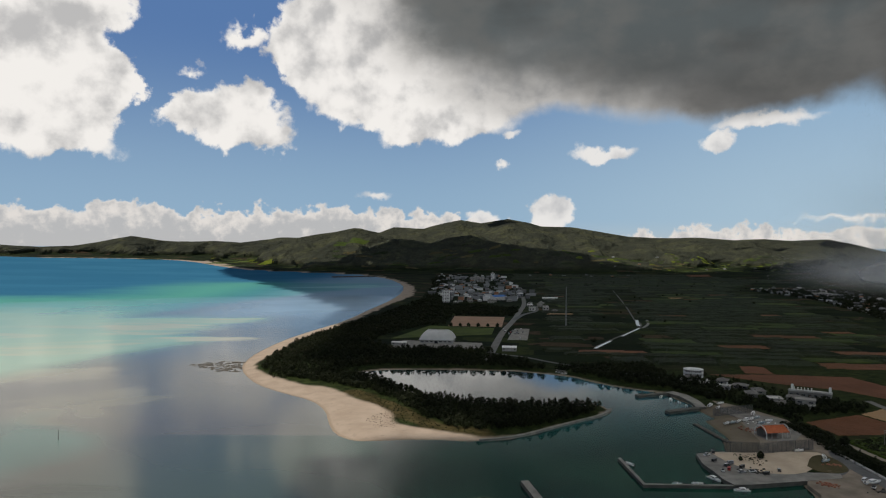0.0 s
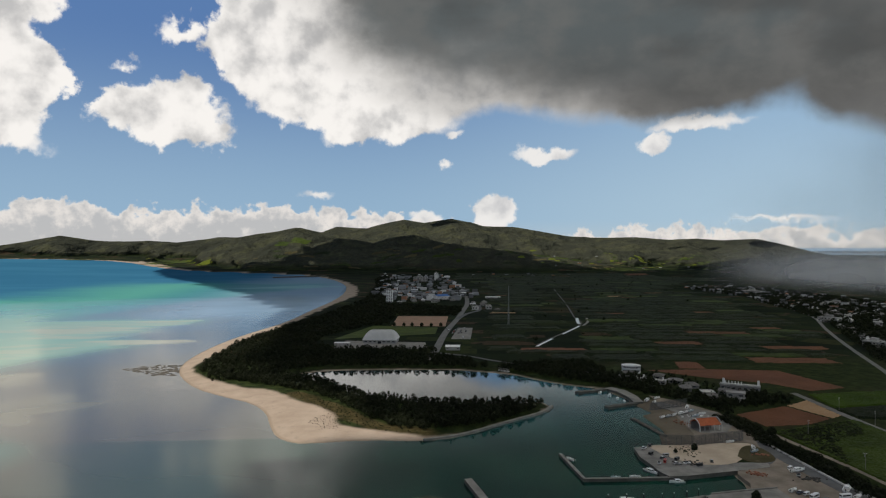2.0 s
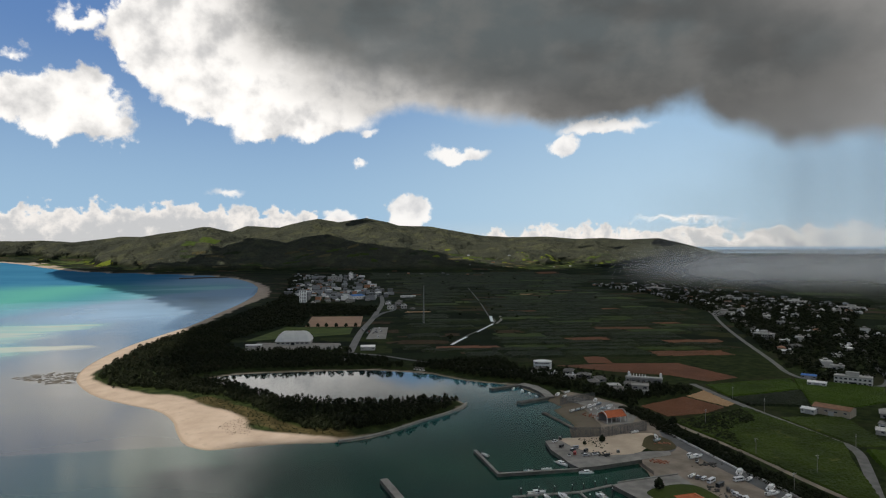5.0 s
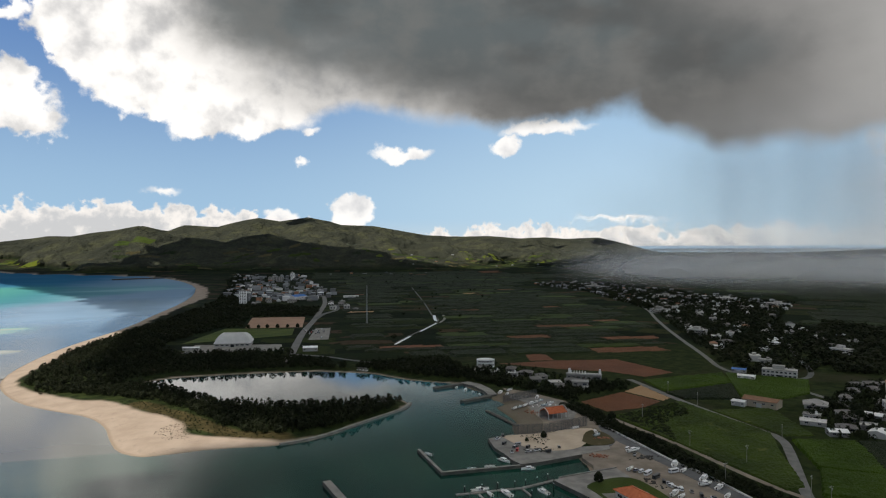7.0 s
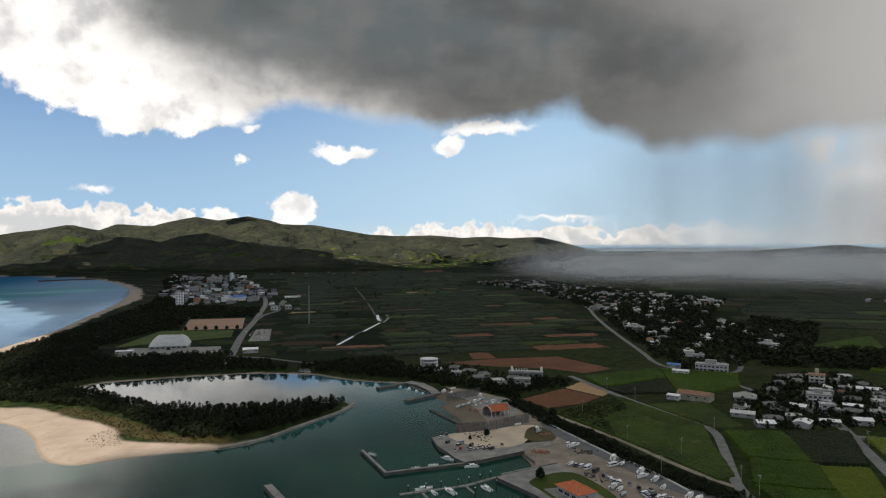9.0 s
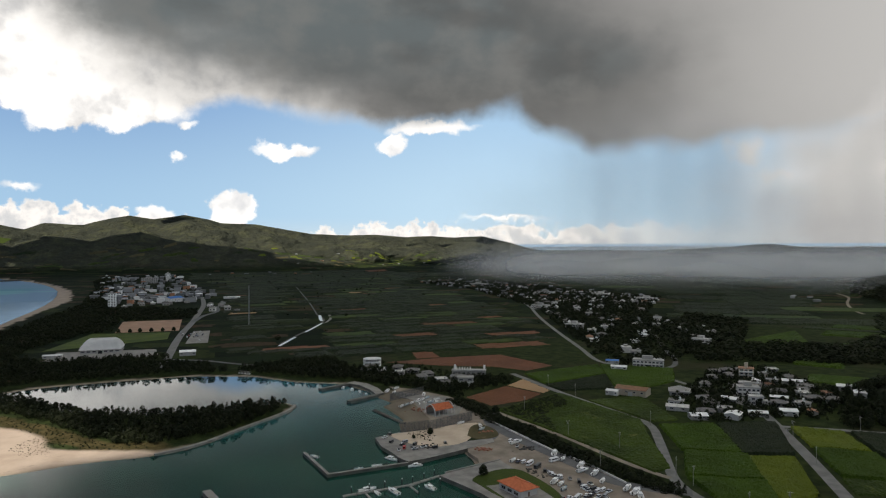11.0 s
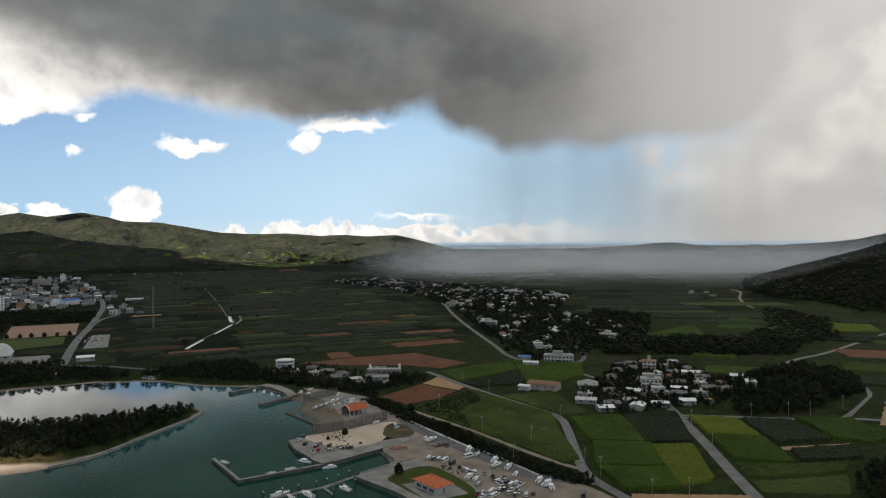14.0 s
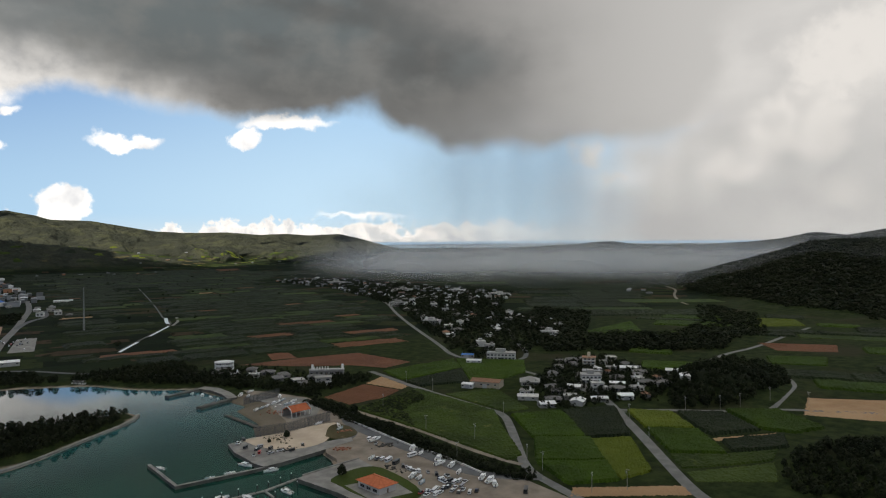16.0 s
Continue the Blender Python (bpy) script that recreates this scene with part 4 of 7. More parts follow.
def pier(name, line, width, z0, z1, material, label, category="pier", side=None):
    """A straight-sided wall or pier along a line."""
    left, right = [], []
    for k, (x, y) in enumerate(line):
        x0, y0 = line[max(k - 1, 0)]
        x1, y1 = line[min(k + 1, len(line) - 1)]
        n = Vector((y0 - y1, x1 - x0)).normalized() * width / 2
        if 0 < k < len(line) - 1:
            n *= 1.25
        left.append((x + n.x, y + n.y))
        right.append((x - n.x, y - n.y))
    return slab(name, left + right[::-1], z0, z1, material, label, category, kind="", side=side)


def field(poly, material, label, tall=1.6, step=1.6, rough=0.5, name="crop_field", seed=0):
    """A planted field: a dense stand with an uneven top and steep edges."""
    xs, ys = [p[0] for p in poly], [p[1] for p in poly]
    nx, ny = max(3, int((max(xs) - min(xs)) / step)), max(3, int((max(ys) - min(ys)) / step))
    X, Y = np.meshgrid(np.linspace(min(xs), max(xs), nx), np.linspace(min(ys), max(ys), ny), indexing="ij")
    rs = np.random.RandomState(seed + int(abs(xs[0]) * 7 + abs(ys[0])))
    X = X + rs.uniform(-0.3, 0.3, X.shape) * step * 0.7
    Y = Y + rs.uniform(-0.3, 0.3, X.shape) * step * 0.7
    within = inside(X, Y, poly)
    bare = tall < 0.3
    z = hills(X.ravel(), Y.ravel()).reshape(X.shape)
    lump = fbm(X / 9, Y / 9, 3, seed) - 0.5
    top = z + np.where(within, tall * (0.85 + 0.6 * lump) + rs.uniform(-rough, rough, X.shape) * (0.1 if bare else 0.55), -0.4)
    verts = np.stack([X.ravel(), Y.ravel(), top.ravel()], 1)
    i, j = np.nonzero(within[:-1, :-1] | within[1:, :-1] | within[:-1, 1:] | within[1:, 1:])
    a = i * ny + j
    faces = np.stack([a, a + ny, a + ny + 1, a + 1], 1)
    used = np.unique(faces)
    if len(used) == 0:
        return None
    back = np.zeros(len(verts), int)
    back[used] = np.arange(len(used))
    return tagged(new(name, mesh(name, verts[used].tolist(), back[faces].tolist(), material)), label, "field", kind="structure")


NEAR_FIELDS = [
    ([(318, 326), (350, 313), (338, 290), (318, 262), (292, 282)], CANE, "tall green sugar cane beside the farm road", 2.0),
    ([(352, 312), (389, 297), (340, 248), (316, 262)], DARK_CANE, "dense dark green sugar cane by the village road", 2.2),
    ([(291, 280), (317, 260), (290, 228), (262, 250)], CANE, "green sugar cane in long rows", 2.0),
    ([(313, 258), (336, 245), (296, 203), (275, 206), (285, 222)], YOUNG_CANE, "yellow-green young sugar cane by the road", 1.3),
    ([(260, 248), (289, 226), (272, 205), (249, 217)], CANE, "green sugar cane at the road bend", 1.9),
    ([(390, 287), (408, 264), (384, 232), (362, 252)], YOUNG_CANE, "bright yellow-green cane field at the crossroads", 1.4),
    ([(360, 250), (382, 229), (352, 194), (330, 214)], CANE, "green cane field beside the village road", 1.8),
    ([(328, 212), (350, 193), (376, 178), (356, 171), (312, 195)], GRASS, "yellowing rough grass field", 0.8),
    ([(411, 261), (432, 241), (409, 204), (378, 217), (386, 231)], DARK_CANE, "dark green cane block by the east road", 2.2),
    ([(371, 206), (410, 190), (384, 175), (357, 192)], DARK_CANE, "dark green cane block behind a sandy strip", 2.2),
    ([(440, 242), (466, 220), (446, 181), (421, 187), (414, 203)], CANE, "deep green cane field along the east road", 2.0),
    ([(374, 214), (413, 195), (410, 191), (369, 209)], TAN_SOIL, "narrow strip of bare sandy soil", 0.1),
    ([(248, 213), (290, 182), (282, 172), (238, 206)], TAN_SOIL, "bare tan soil field beside the road", 0.1),
    ([(309, 191), (354, 169), (329, 155), (300, 180)], LAWN, "mown bright green grass patch", 0.3),
    ([(470, 203), (520, 222), (560, 180), (500, 150)], TAN_SOIL, "ploughed pinkish tan field", 0.1),
    ([(247, 408), (282, 421), (316, 432), (317, 345), (296, 316), (264, 266), (252, 264), (251, 338)], GRASS, "overgrown green field behind the hedge", 0.9),
    ([(323, 404), (343, 402), (366, 396), (340, 333), (322, 338)], GRASS, "yellowish grass around the warehouse yard", 0.6),
    ([(338, 512), (424, 520), (400, 480), (330, 470)], CANE, "dark green field north of the lane", 1.2),
    ([(404, 482), (428, 518), (472, 470), (432, 428), (400, 420), (370, 428)], CANE, "green field beside the village", 1.0),
    ([(326, 462), (398, 476), (366, 428), (325, 440)], DARK_CANE, "dark green overgrown field", 1.6),
    ([(246, 456), (294, 476), (304, 440), (281, 427), (250, 424)], BROWN_SOIL, "ploughed dark brown field", 0.15),
    ([(297, 478), (323, 494), (318, 448), (307, 441)], TAN_SOIL, "bare pale tan field", 0.15),
    ([(250, 626), (309, 626), (371, 614), (383, 537), (346, 527), (330, 558), (290, 585)], RED_SOIL, "ploughed red earth field", 0.15),
    ([(758, 378), (806, 315), (756, 294), (721, 339)], BROWN_SOIL, "bare reddish brown strip among the inland fields", 0.15),
    ([(990, 494), (1017, 455), (951, 411), (899, 452)], YOUNG_CANE, "bright green field below the wooded hill", 1.0),
    ([(561, 393), (592, 350), (551, 334), (529, 374)], CANE, "bright green field behind the village", 1.2),
    ([(678, 330), (712, 287), (666, 269), (640, 306)], CANE, "green field beside the inland lane", 1.2),
    ([(683, 566), (818, 596), (739, 522), (672, 530)], CANE, "green field under the rain", 1.2),
    ([(301, 690), (320, 681), (309, 630), (284, 634)], RED_SOIL, "small red earth field", 0.15),
]
for poly, mat, label, tall in NEAR_FIELDS:
    near = math.hypot(*poly[0]) < 480
    cx, cy = sum(p[0] for p in poly) / len(poly), sum(p[1] for p in poly) / len(poly)
    poly = [(cx + (x - cx) * 1.035, cy + (y - cy) * 1.035) for x, y in poly]
    field(poly, mat, label, tall, 1.1 if near else 1.35, 0.5)

TOWN = [(-39, 1502), (30, 1394), (98, 1416), (200, 1504), (234, 1757), (219, 1984), (233, 2658), (-13, 2836), (-24, 2016)]
VILLAGE_FAR = [(850, 1860), (1090, 1850), (1046, 1354), (1083, 1108), (785, 840), (733, 658), (621, 553), (492, 493), (445, 500), (456, 559), (696, 1024), (838, 1523)]
VILLAGE_NEAR = [(376, 379), (493, 444), (551, 440), (524, 370), (500, 325), (425, 285), (404, 304), (370, 308), (346, 322)]
PLAINS = [
    (8, 30, 66, [(130, 700), (240, 645), (300, 695), (395, 618), (405, 545), (425, 545), (470, 625), (520, 735), (578, 850), (630, 965), (690, 1085), (810, 1540), (840, 1960),
                  (1230, 2310), (1150, 2800), (300, 2860), (255, 2650), (250, 1800), (215, 1500), (185, 1260), (140, 1000), (130, 880), (110, 760)]),
    (38, 60, 130, [(800, 820), (1110, 1090), (1090, 1350), (1330, 2080), (1900, 2000), (2000, 1450), (1450, 900), (1150, 620), (950, 560), (770, 640)]),
    (62, 42, 85, [(530, 200), (575, 320), (560, 400), (570, 440), (680, 560), (860, 620), (1050, 520), (980, 300), (780, 130), (560, 150)]),
    (-35, 40, 80, [(480, 190), (540, 225), (700, 160), (640, 40), (540, 60)]),
]
CROPS = [(DARK_CANE, "dense dark green sugar cane field", 2.2, 62), (SHADED_CANE, "green sugar cane field", 1.9, 12), (YOUNG_CANE, "pale green young cane field", 1.1, 0.3),
         (GRASS, "fallow field of rough grass", 0.6, 10), (BROWN_SOIL, "ploughed brown field", 0.15, 6), (RED_SOIL, "ploughed red earth field", 0.15, 2.5), (TAN_SOIL, "bare tan field", 0.15, 2.5)]
rng = random.Random(11)
CANAL = [(181, 798), (216, 862), (244, 910), (284, 980), (304, 1028), (313, 1104), (366, 1347), (462, 1832)]
taken = [p for p, *_ in NEAR_FIELDS if math.hypot(*p[0]) > 500] + [TOWN, VILLAGE_FAR, VILLAGE_NEAR]
for tilt, deep, wide, area in PLAINS:
    ex, ey = Vector((math.cos(radians(tilt)), -math.sin(radians(tilt)))), Vector((math.sin(radians(tilt)), math.cos(radians(tilt))))
    us, vs = [Vector(p).dot(ex) for p in area], [Vector(p).dot(ey) for p in area]
    v = min(vs)
    while v < max(vs):
        grow = max(1.0, v / 1100)
        dv = rng.uniform(0.7, 1.4) * deep * grow
        u = min(us) + rng.uniform(0, 40)
        while u < max(us):
            du = rng.uniform(0.5, 1.5) * wide * grow ** 0.5
            c = [ex * (u + a) + ey * (v + b) for a, b in ((1.5, 1.5), (du - 1.5, 1.5), (du - 1.5, dv - 1.5), (1.5, dv - 1.5))]
            quad = [(p.x + rng.uniform(-2, 2), p.y + rng.uniform(-2, 2)) for p in c]
            probe = np.array(quad + [(sum(p[0] for p in quad) / 4, sum(p[1] for p in quad) / 4)])
            g = np.linspace(0, 1, 9)
            cells = np.array([(np.array(quad[0]) * (1 - a) + np.array(quad[1]) * a) * (1 - b) + (np.array(quad[3]) * (1 - a) + np.array(quad[2]) * a) * b for a in g for b in g])
            ok = inside(probe[:, 0], probe[:, 1], area).sum() >= 4 and not any(inside(probe[:, 0], probe[:, 1], t).any() for t in taken)
            if ok and gap_to(cells[:, 0], cells[:, 1], CANAL).min() > 4:
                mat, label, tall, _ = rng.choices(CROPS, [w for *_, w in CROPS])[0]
                if tilt in (38, 62) and mat in (SHADED_CANE, YOUNG_CANE) and rng.random() < 0.7:
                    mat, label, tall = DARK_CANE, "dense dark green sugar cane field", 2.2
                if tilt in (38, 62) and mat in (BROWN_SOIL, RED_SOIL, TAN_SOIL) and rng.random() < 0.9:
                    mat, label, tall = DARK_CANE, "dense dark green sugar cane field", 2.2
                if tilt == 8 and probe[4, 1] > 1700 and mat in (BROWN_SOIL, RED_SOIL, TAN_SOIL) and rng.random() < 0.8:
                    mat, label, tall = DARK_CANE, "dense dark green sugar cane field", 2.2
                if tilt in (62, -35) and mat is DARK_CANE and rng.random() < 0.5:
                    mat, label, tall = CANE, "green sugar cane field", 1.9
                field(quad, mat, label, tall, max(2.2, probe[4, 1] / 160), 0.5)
            u += du
        v += dv

ribbon("road", [(280, 160), (288, 175), (311, 203), (346, 244), (378, 284), (393, 302), (410, 326), (428, 360), (470, 400)], 6.5, LANE, "grey asphalt village road between cane fields")
ribbon("road", [(384, 292), (412, 268), (436, 243), (468, 224), (492, 197), (540, 140)], 5.0, LANE, "grey asphalt road along the fields", lift=0.07)
ribbon("road", [(468, 224), (524, 237), (562, 250), (600, 280)], 4.5, LANE, "narrow paved side road", lift=0.08)
ribbon("farm_road", [(328, 520), (326, 497), (321, 450), (319, 415), (317, 355), (317, 333), (292, 300), (268, 270), (253, 251), (246, 236), (242, 217), (236, 190)], 5.5, LANE, "pale worn farm road")
ribbon("farm_road", [(243, 405), (245, 380), (247, 358), (249, 331), (248, 298), (249, 268), (252, 252)], 3.6, GRAVEL, "pale gravel lane behind the hedge", lift=0.08)
ribbon("road", [(410, 326), (435, 415), (440, 500), (437, 537), (472, 602), (524, 712), (583, 831), (645, 949), (717, 1073), (760, 1200)], 5.0, LANE, "road along the edge of the village")
ribbon("road", [(440, 500), (471, 470), (509, 499), (550, 556), (618, 642), (659, 695), (760, 830)], 5.0, ASPHALT, "village street among dark trees", lift=0.07)
ribbon("road", [(45, 700), (55, 756), (82, 933), (116, 1092), (140, 1230), (167, 1375), (190, 1600)], 9.0, LANE, "wide grey road past the sports hall")
ribbon("road", [(116, 1092), (140, 1180), (174, 1236), (185, 1350)], 8.0, ASPHALT, "paved side road by the town", lift=0.07)
ribbon("road", [(58, 745), (90, 722), (110, 690), (160, 640), (215, 600)], 5.0, ASPHALT, "shore road beside the lagoon", lift=0.08)
ribbon("road", [(940, 400), (848, 386), (724, 364), (656, 364), (587, 347), (545, 322)], 5.0, LANE, "inland lane between the fields", lift=0.08)
ribbon("farm_road", [(1500, 985), (1426, 907), (1276, 821), (1140, 717), (1111, 684)], 5.0, GRAVEL, "pale track winding round the wooded hill")
# canal water in near-white: the sky's reflection is put into its colour
CANAL_GLEAM = plain("canal_gleam", (0.62, 0.68, 0.70), (0.78, 0.82, 0.84), 0.05, 0.3)
ribbon("canal", [(177, 785), (212, 850)], 3.4, CANAL_GLEAM, "bright stretch of irrigation canal", "canal", lift=0.14, rounds=1)
ribbon("canal", [(237, 893), (286, 982)], 3.0, CANAL_GLEAM, "bright bend of irrigation canal", "canal", lift=0.14, rounds=1)
ribbon("canal", [(294, 1012), (300, 1040), (314, 1092)], 4.8, CANAL_GLEAM, "bright pool at the canal sluice", "canal", lift=0.14, rounds=1)
ribbon("farm_road", [(292, 985), (318, 1040), (330, 1092)], 4.0, CONCRETE, "pale concrete bank by the sluice", lift=0.12, rounds=1)
ribbon("canal", CANAL[:6], 3.0, DARK_CONCRETE, "concrete irrigation canal", "canal", lift=0.1, rounds=1)
ribbon("canal", CANAL[5:], 2.6, ASPHALT, "thin dark channel through the fields", "canal", lift=0.1, rounds=1)

COURT, TURF = [(8, 1003), (87, 992), (104, 1133), (20, 1145)], [(-66, 866), (66, 908), (75, 978), (-19, 1007)]
slab("pavement", COURT, 1.5, 2.1, plain("clay_court", (0.24, 0.145, 0.092), (0.34, 0.215, 0.145), 0.05, 0.95), "brown clay sports ground", "sports ground")
slab("lawn", TURF, 1.5, 2.12, LAWN, "green turf sports field", "lawn")
slab("pavement", [(82, 856), (107, 853), (125, 971), (104, 974)], 1.5, 2.11, CONCRETE, "pale paved car park", "car park")
slab("pavement", [(-60, 790), (48, 776), (48, 827), (-50, 850)], 1.5, 2.1, CONCRETE, "paved forecourt of the sports hall", "pavement")

# harbour ground and works
slab("pavement", [(190, 388), (223, 396), (226, 385), (225.5, 315), (228, 290), (227, 258), (238, 240), (236, 205), (200, 190), (162, 190), (160, 300), (178, 316), (181, 322), (182, 336), (187, 345), (205, 352)],
     -1.0, 2.07, GRAVEL, "gravel boat yard beside the harbour", "boat yard")
ribbon("road", [(150, 380), (172, 352), (200, 349), (211, 356), (221, 372), (224, 384), (232, 400), (243, 405)], 7.0, ASPHALT, "harbour road", lift=0.1, rounds=2)
ribbon("road", [(222, 376), (221, 340), (222, 310), (223, 285), (222, 262), (232, 245), (246, 232)], 8.0, ASPHALT, "paved strip along the sea wall", lift=0.11)
slab("quay", [(163, 390), (145, 385.5), (142, 368), (143, 354), (143, 343), (145, 335), (156, 335.5), (180, 340), (205, 345), (208, 352), (190, 354), (177, 352), (172, 366), (170, 384)], -4, 2.16, CONCRETE, "weathered concrete fishing quay", "quay", side=DARK_CONCRETE)
slab("pavement", bend([(154, 388), (175, 388), (216, 391), (218, 379), (199, 361), (188, 351.5), (175, 350.5), (165, 355), (157, 368), (154, 388)], 1), 1.0, 2.19, SAND, "bare sandy yard behind the quay", "yard")
slab("pavement", [(200, 484), (204, 500), (234, 462), (228, 428), (216, 412), (199, 412), (199, 440), (206, 466)], 1.0, 2.12, CONCRETE, "worn concrete boat ramp yard", "yard")
slab("pavement", [(204, 470), (206, 502), (208, 520), (222, 500), (236, 462), (232, 420), (230, 398), (216, 393), (182, 387), (194, 412), (197, 430)], 0.5, 2.05, GRAVEL, "gravel ground of the boat ramp", "yard")
slab("quay", [(181, 549), (187.5, 535), (189.5, 515), (187.5, 498), (195, 498), (197.5, 518), (196, 540), (189, 553)], -4, 2.15, CONCRETE, "concrete quay with small boats", "quay", side=DARK_CONCRETE)
slab("quay", [(150.5, 308), (157, 278), (160, 240), (190, 240), (190, 300), (190.5, 315.5), (173, 313)], -4, 2.14, CONCRETE, "concrete apron by the moorings", "quay", side=DARK_CONCRETE)
slab("lawn", bend([(162, 285), (161, 298), (191, 304), (193, 280), (190, 257), (182, 246), (164, 260), (162, 275)], 2), 1.5, 2.22, LAWN, "mown lawn round the tiled house", "lawn")
slab("lawn", bend([(197, 364), (208, 381), (217, 385), (220, 372), (216, 356), (207, 352), (198, 354), (197, 364)], 2), 1.5, 2.24, DRY_WEEDS, "weedy patch in the yard", "lawn")
slab("pavement", [(164, 284), (186, 280), (184, 256), (164, 258)], 1.5, 2.26, CONCRETE, "paved walk round the tiled house", "pavement")
pier("pier", [(147, 335.5), (101, 337), (99.5, 379)], 1.9, -4, 1.7, CONCRETE, "L-shaped concrete breakwater pier in the harbour", side=DARK_CONCRETE)
pier("pier", [(155, 538.5), (184, 549)], 5.0, -4, 1.9, DARK_CONCRETE, "short dark concrete pier")
pier("pier", [(162, 486.5), (189, 498)], 5.0, -4, 1.9, DARK_CONCRETE, "short dark concrete jetty")
pier("mole", [(171, 457), (176, 412)], 3.0, -3, 0.8, ROCK, "old rubble mole beside the boat ramp", "mole")
pier("pier", [(41.5, 340), (47, 305)], 4.0, -4, 2.2, CONCRETE, "end of a concrete breakwater", side=DARK_CONCRETE)
pier("sea_wall", [(190.5, 314.7), (172.8, 312.4), (154.5, 309.5)], 0.7, 0, 2.75, CONCRETE, "low concrete parapet on the apron", "wall")
pier("sea_wall", [(226.6, 386), (226.2, 350), (225.6, 315), (228.4, 290), (227, 256)], 0.5, 1.5, 2.9, PALE_CONCRETE, "low white concrete wall beside the yard", "wall")
pier("revetment", bend([(124, 497), (114, 479), (82, 454), (48, 424), (23, 416)], 2), 2.0, -2, 1.2, CONCRETE, "pale stone revetment along the spit", "revetment")


# ---- woods ----
def tree_arrays(rs, leaves, spike):
    """Leaf clumps of one tree, 1 high: verts and quads; the crown is uneven and open."""
    v, f = [], []
    for k in range(leaves):
        h = rs.uniform(0.18, 1.0)
        wide = (0.36 * math.sin(math.pi * min(h * 0.85 + 0.12, 1)) + 0.05) if not spike else 0.30 * (1.08 - h)
        a, d = rs.uniform(0, 2 * math.pi), wide * math.sqrt(rs.uniform(0.25, 1))
        c = np.array([d * math.cos(a), d * math.sin(a), h])
        s = rs.uniform(0.06, 0.12) * (1.0 if leaves > 40 else 1.45) * (1.0 if not spike else 0.85)
        out = np.array([math.cos(a) * d * 2.4, math.sin(a) * d * 2.4, (h - 0.45) * 1.3]) + rs.normal(size=3) * 0.22
        p, q = np.cross(out, rs.normal(size=3)), rs.normal(size=3)
        p = p / np.linalg.norm(p)
        q = q - out * out.dot(q) / out.dot(out)
        q = q - p * p.dot(q)
        q = q / np.linalg.norm(q)
        b = len(v)
        v += [c - p * s - q * s * 0.6, c + p * s - q * s * 0.6, c + p * s * 0.7 + q * s * 0.7, c - p * s * 0.7 + q * s * 0.6]
        f.append((b, b + 1, b + 2, b + 3))
    b = len(v)
    for z, w in ((0.0, 0.03), (0.5, 0.015)):
        v += [np.array([w, 0, z]), np.array([-w * 0.5, w * 0.87, z]), np.array([-w * 0.5, -w * 0.87, z])]
    f += [(b + j, b + (j + 1) % 3, b + 3 + (j + 1) % 3, b + 3 + j) for j in range(3)]
    return np.array(v), np.array(f)


rs_tree = np.random.RandomState(4)
KINDS = [tree_arrays(rs_tree, 76, False) for _ in range(5)] + [tree_arrays(rs_tree, 60, True) for _ in range(3)]
FAR_KINDS = [tree_arrays(rs_tree, 34, False) for _ in range(5)]


def scatter(area, gap, seed):
    """Uneven places about gap metres apart in a polygon."""
    rs = np.random.RandomState(seed)
    xs, ys = [p[0] for p in area], [p[1] for p in area]
    X, Y = np.meshgrid(np.arange(min(xs), max(xs), gap), np.arange(min(ys), max(ys), gap))
    X, Y = X.ravel() + rs.uniform(-0.5, 0.5, X.size) * gap, Y.ravel() + rs.uniform(-0.5, 0.5, X.size) * gap
    k = inside(X, Y, area)
    return X[k], Y[k], rs


def woods(name, label, X, Y, rs, tall, kinds=None, flat=1.15, drop=0.0):
    """Trees at many places, joined: too many to count."""
    kinds = kinds or KINDS
    Z = hills(X, Y)
    vs, fs, n = [], [], 0
    for x, y, z in zip(X, Y, Z):
        kv, kf = kinds[rs.randint(len(kinds))]
        h = tall * rs.uniform(0.6, 1.25)
        a, w = rs.uniform(0, 6.28), h * flat * rs.uniform(0.85, 1.25)
        c, s = math.cos(a), math.sin(a)
        q = np.stack([x + w * (kv[:, 0] * c - kv[:, 1] * s), y + w * (kv[:, 0] * s + kv[:, 1] * c), z - drop + h * kv[:, 2]], 1)
        vs.append(q)
        fs.append(kf + n)
        n += len(kv)
    me = bpy.data.meshes.new(name)
    me.from_pydata(np.concatenate(vs).tolist(), [], np.concatenate(fs).tolist())
    me.materials.append(LEAVES)
    return tagged(new(name, me), label, "trees", kind="stuff")


BELT = [(-176, 656), (-182, 708), (-178, 830), (-152, 978), (-112, 1121), (-78, 1316), (-8, 1250), (-26, 1151), (-79, 906), (-86, 840), (-66, 782), (-5, 758), (40, 738), (87, 690),
        (103, 645), (49, 664), (-25, 668), (-66, 668), (-98, 645), (-110, 610), (-150, 600)]
SPIT = [(-148, 616), (-98, 634), (-60, 608), (-42, 575), (-12, 532), (10, 521), (46, 505), (81, 505), (112, 506), (116, 494), (98, 470), (72, 450), (48, 437), (24, 432), (6, 438), (-6, 458),
        (-22, 488), (-40, 522), (-62, 552), (-100, 580), (-126, 600)]
NORTH = [(103, 648), (136, 668), (202, 675), (205, 612), (228, 585), (230, 535), (208, 522), (192, 560), (159, 585), (140, 610)]
woods("woodland", "dark casuarina and pandanus woods behind the beach", *scatter(BELT, 5.2, 1), 5.2)
woods("woodland", "dark casuarina trees on the sand spit", *scatter(SPIT, 3.9, 2), 5.0)
woods("woodland", "dark shore trees beside the lagoon", *scatter(NORTH, 4.6, 3), 5.5)
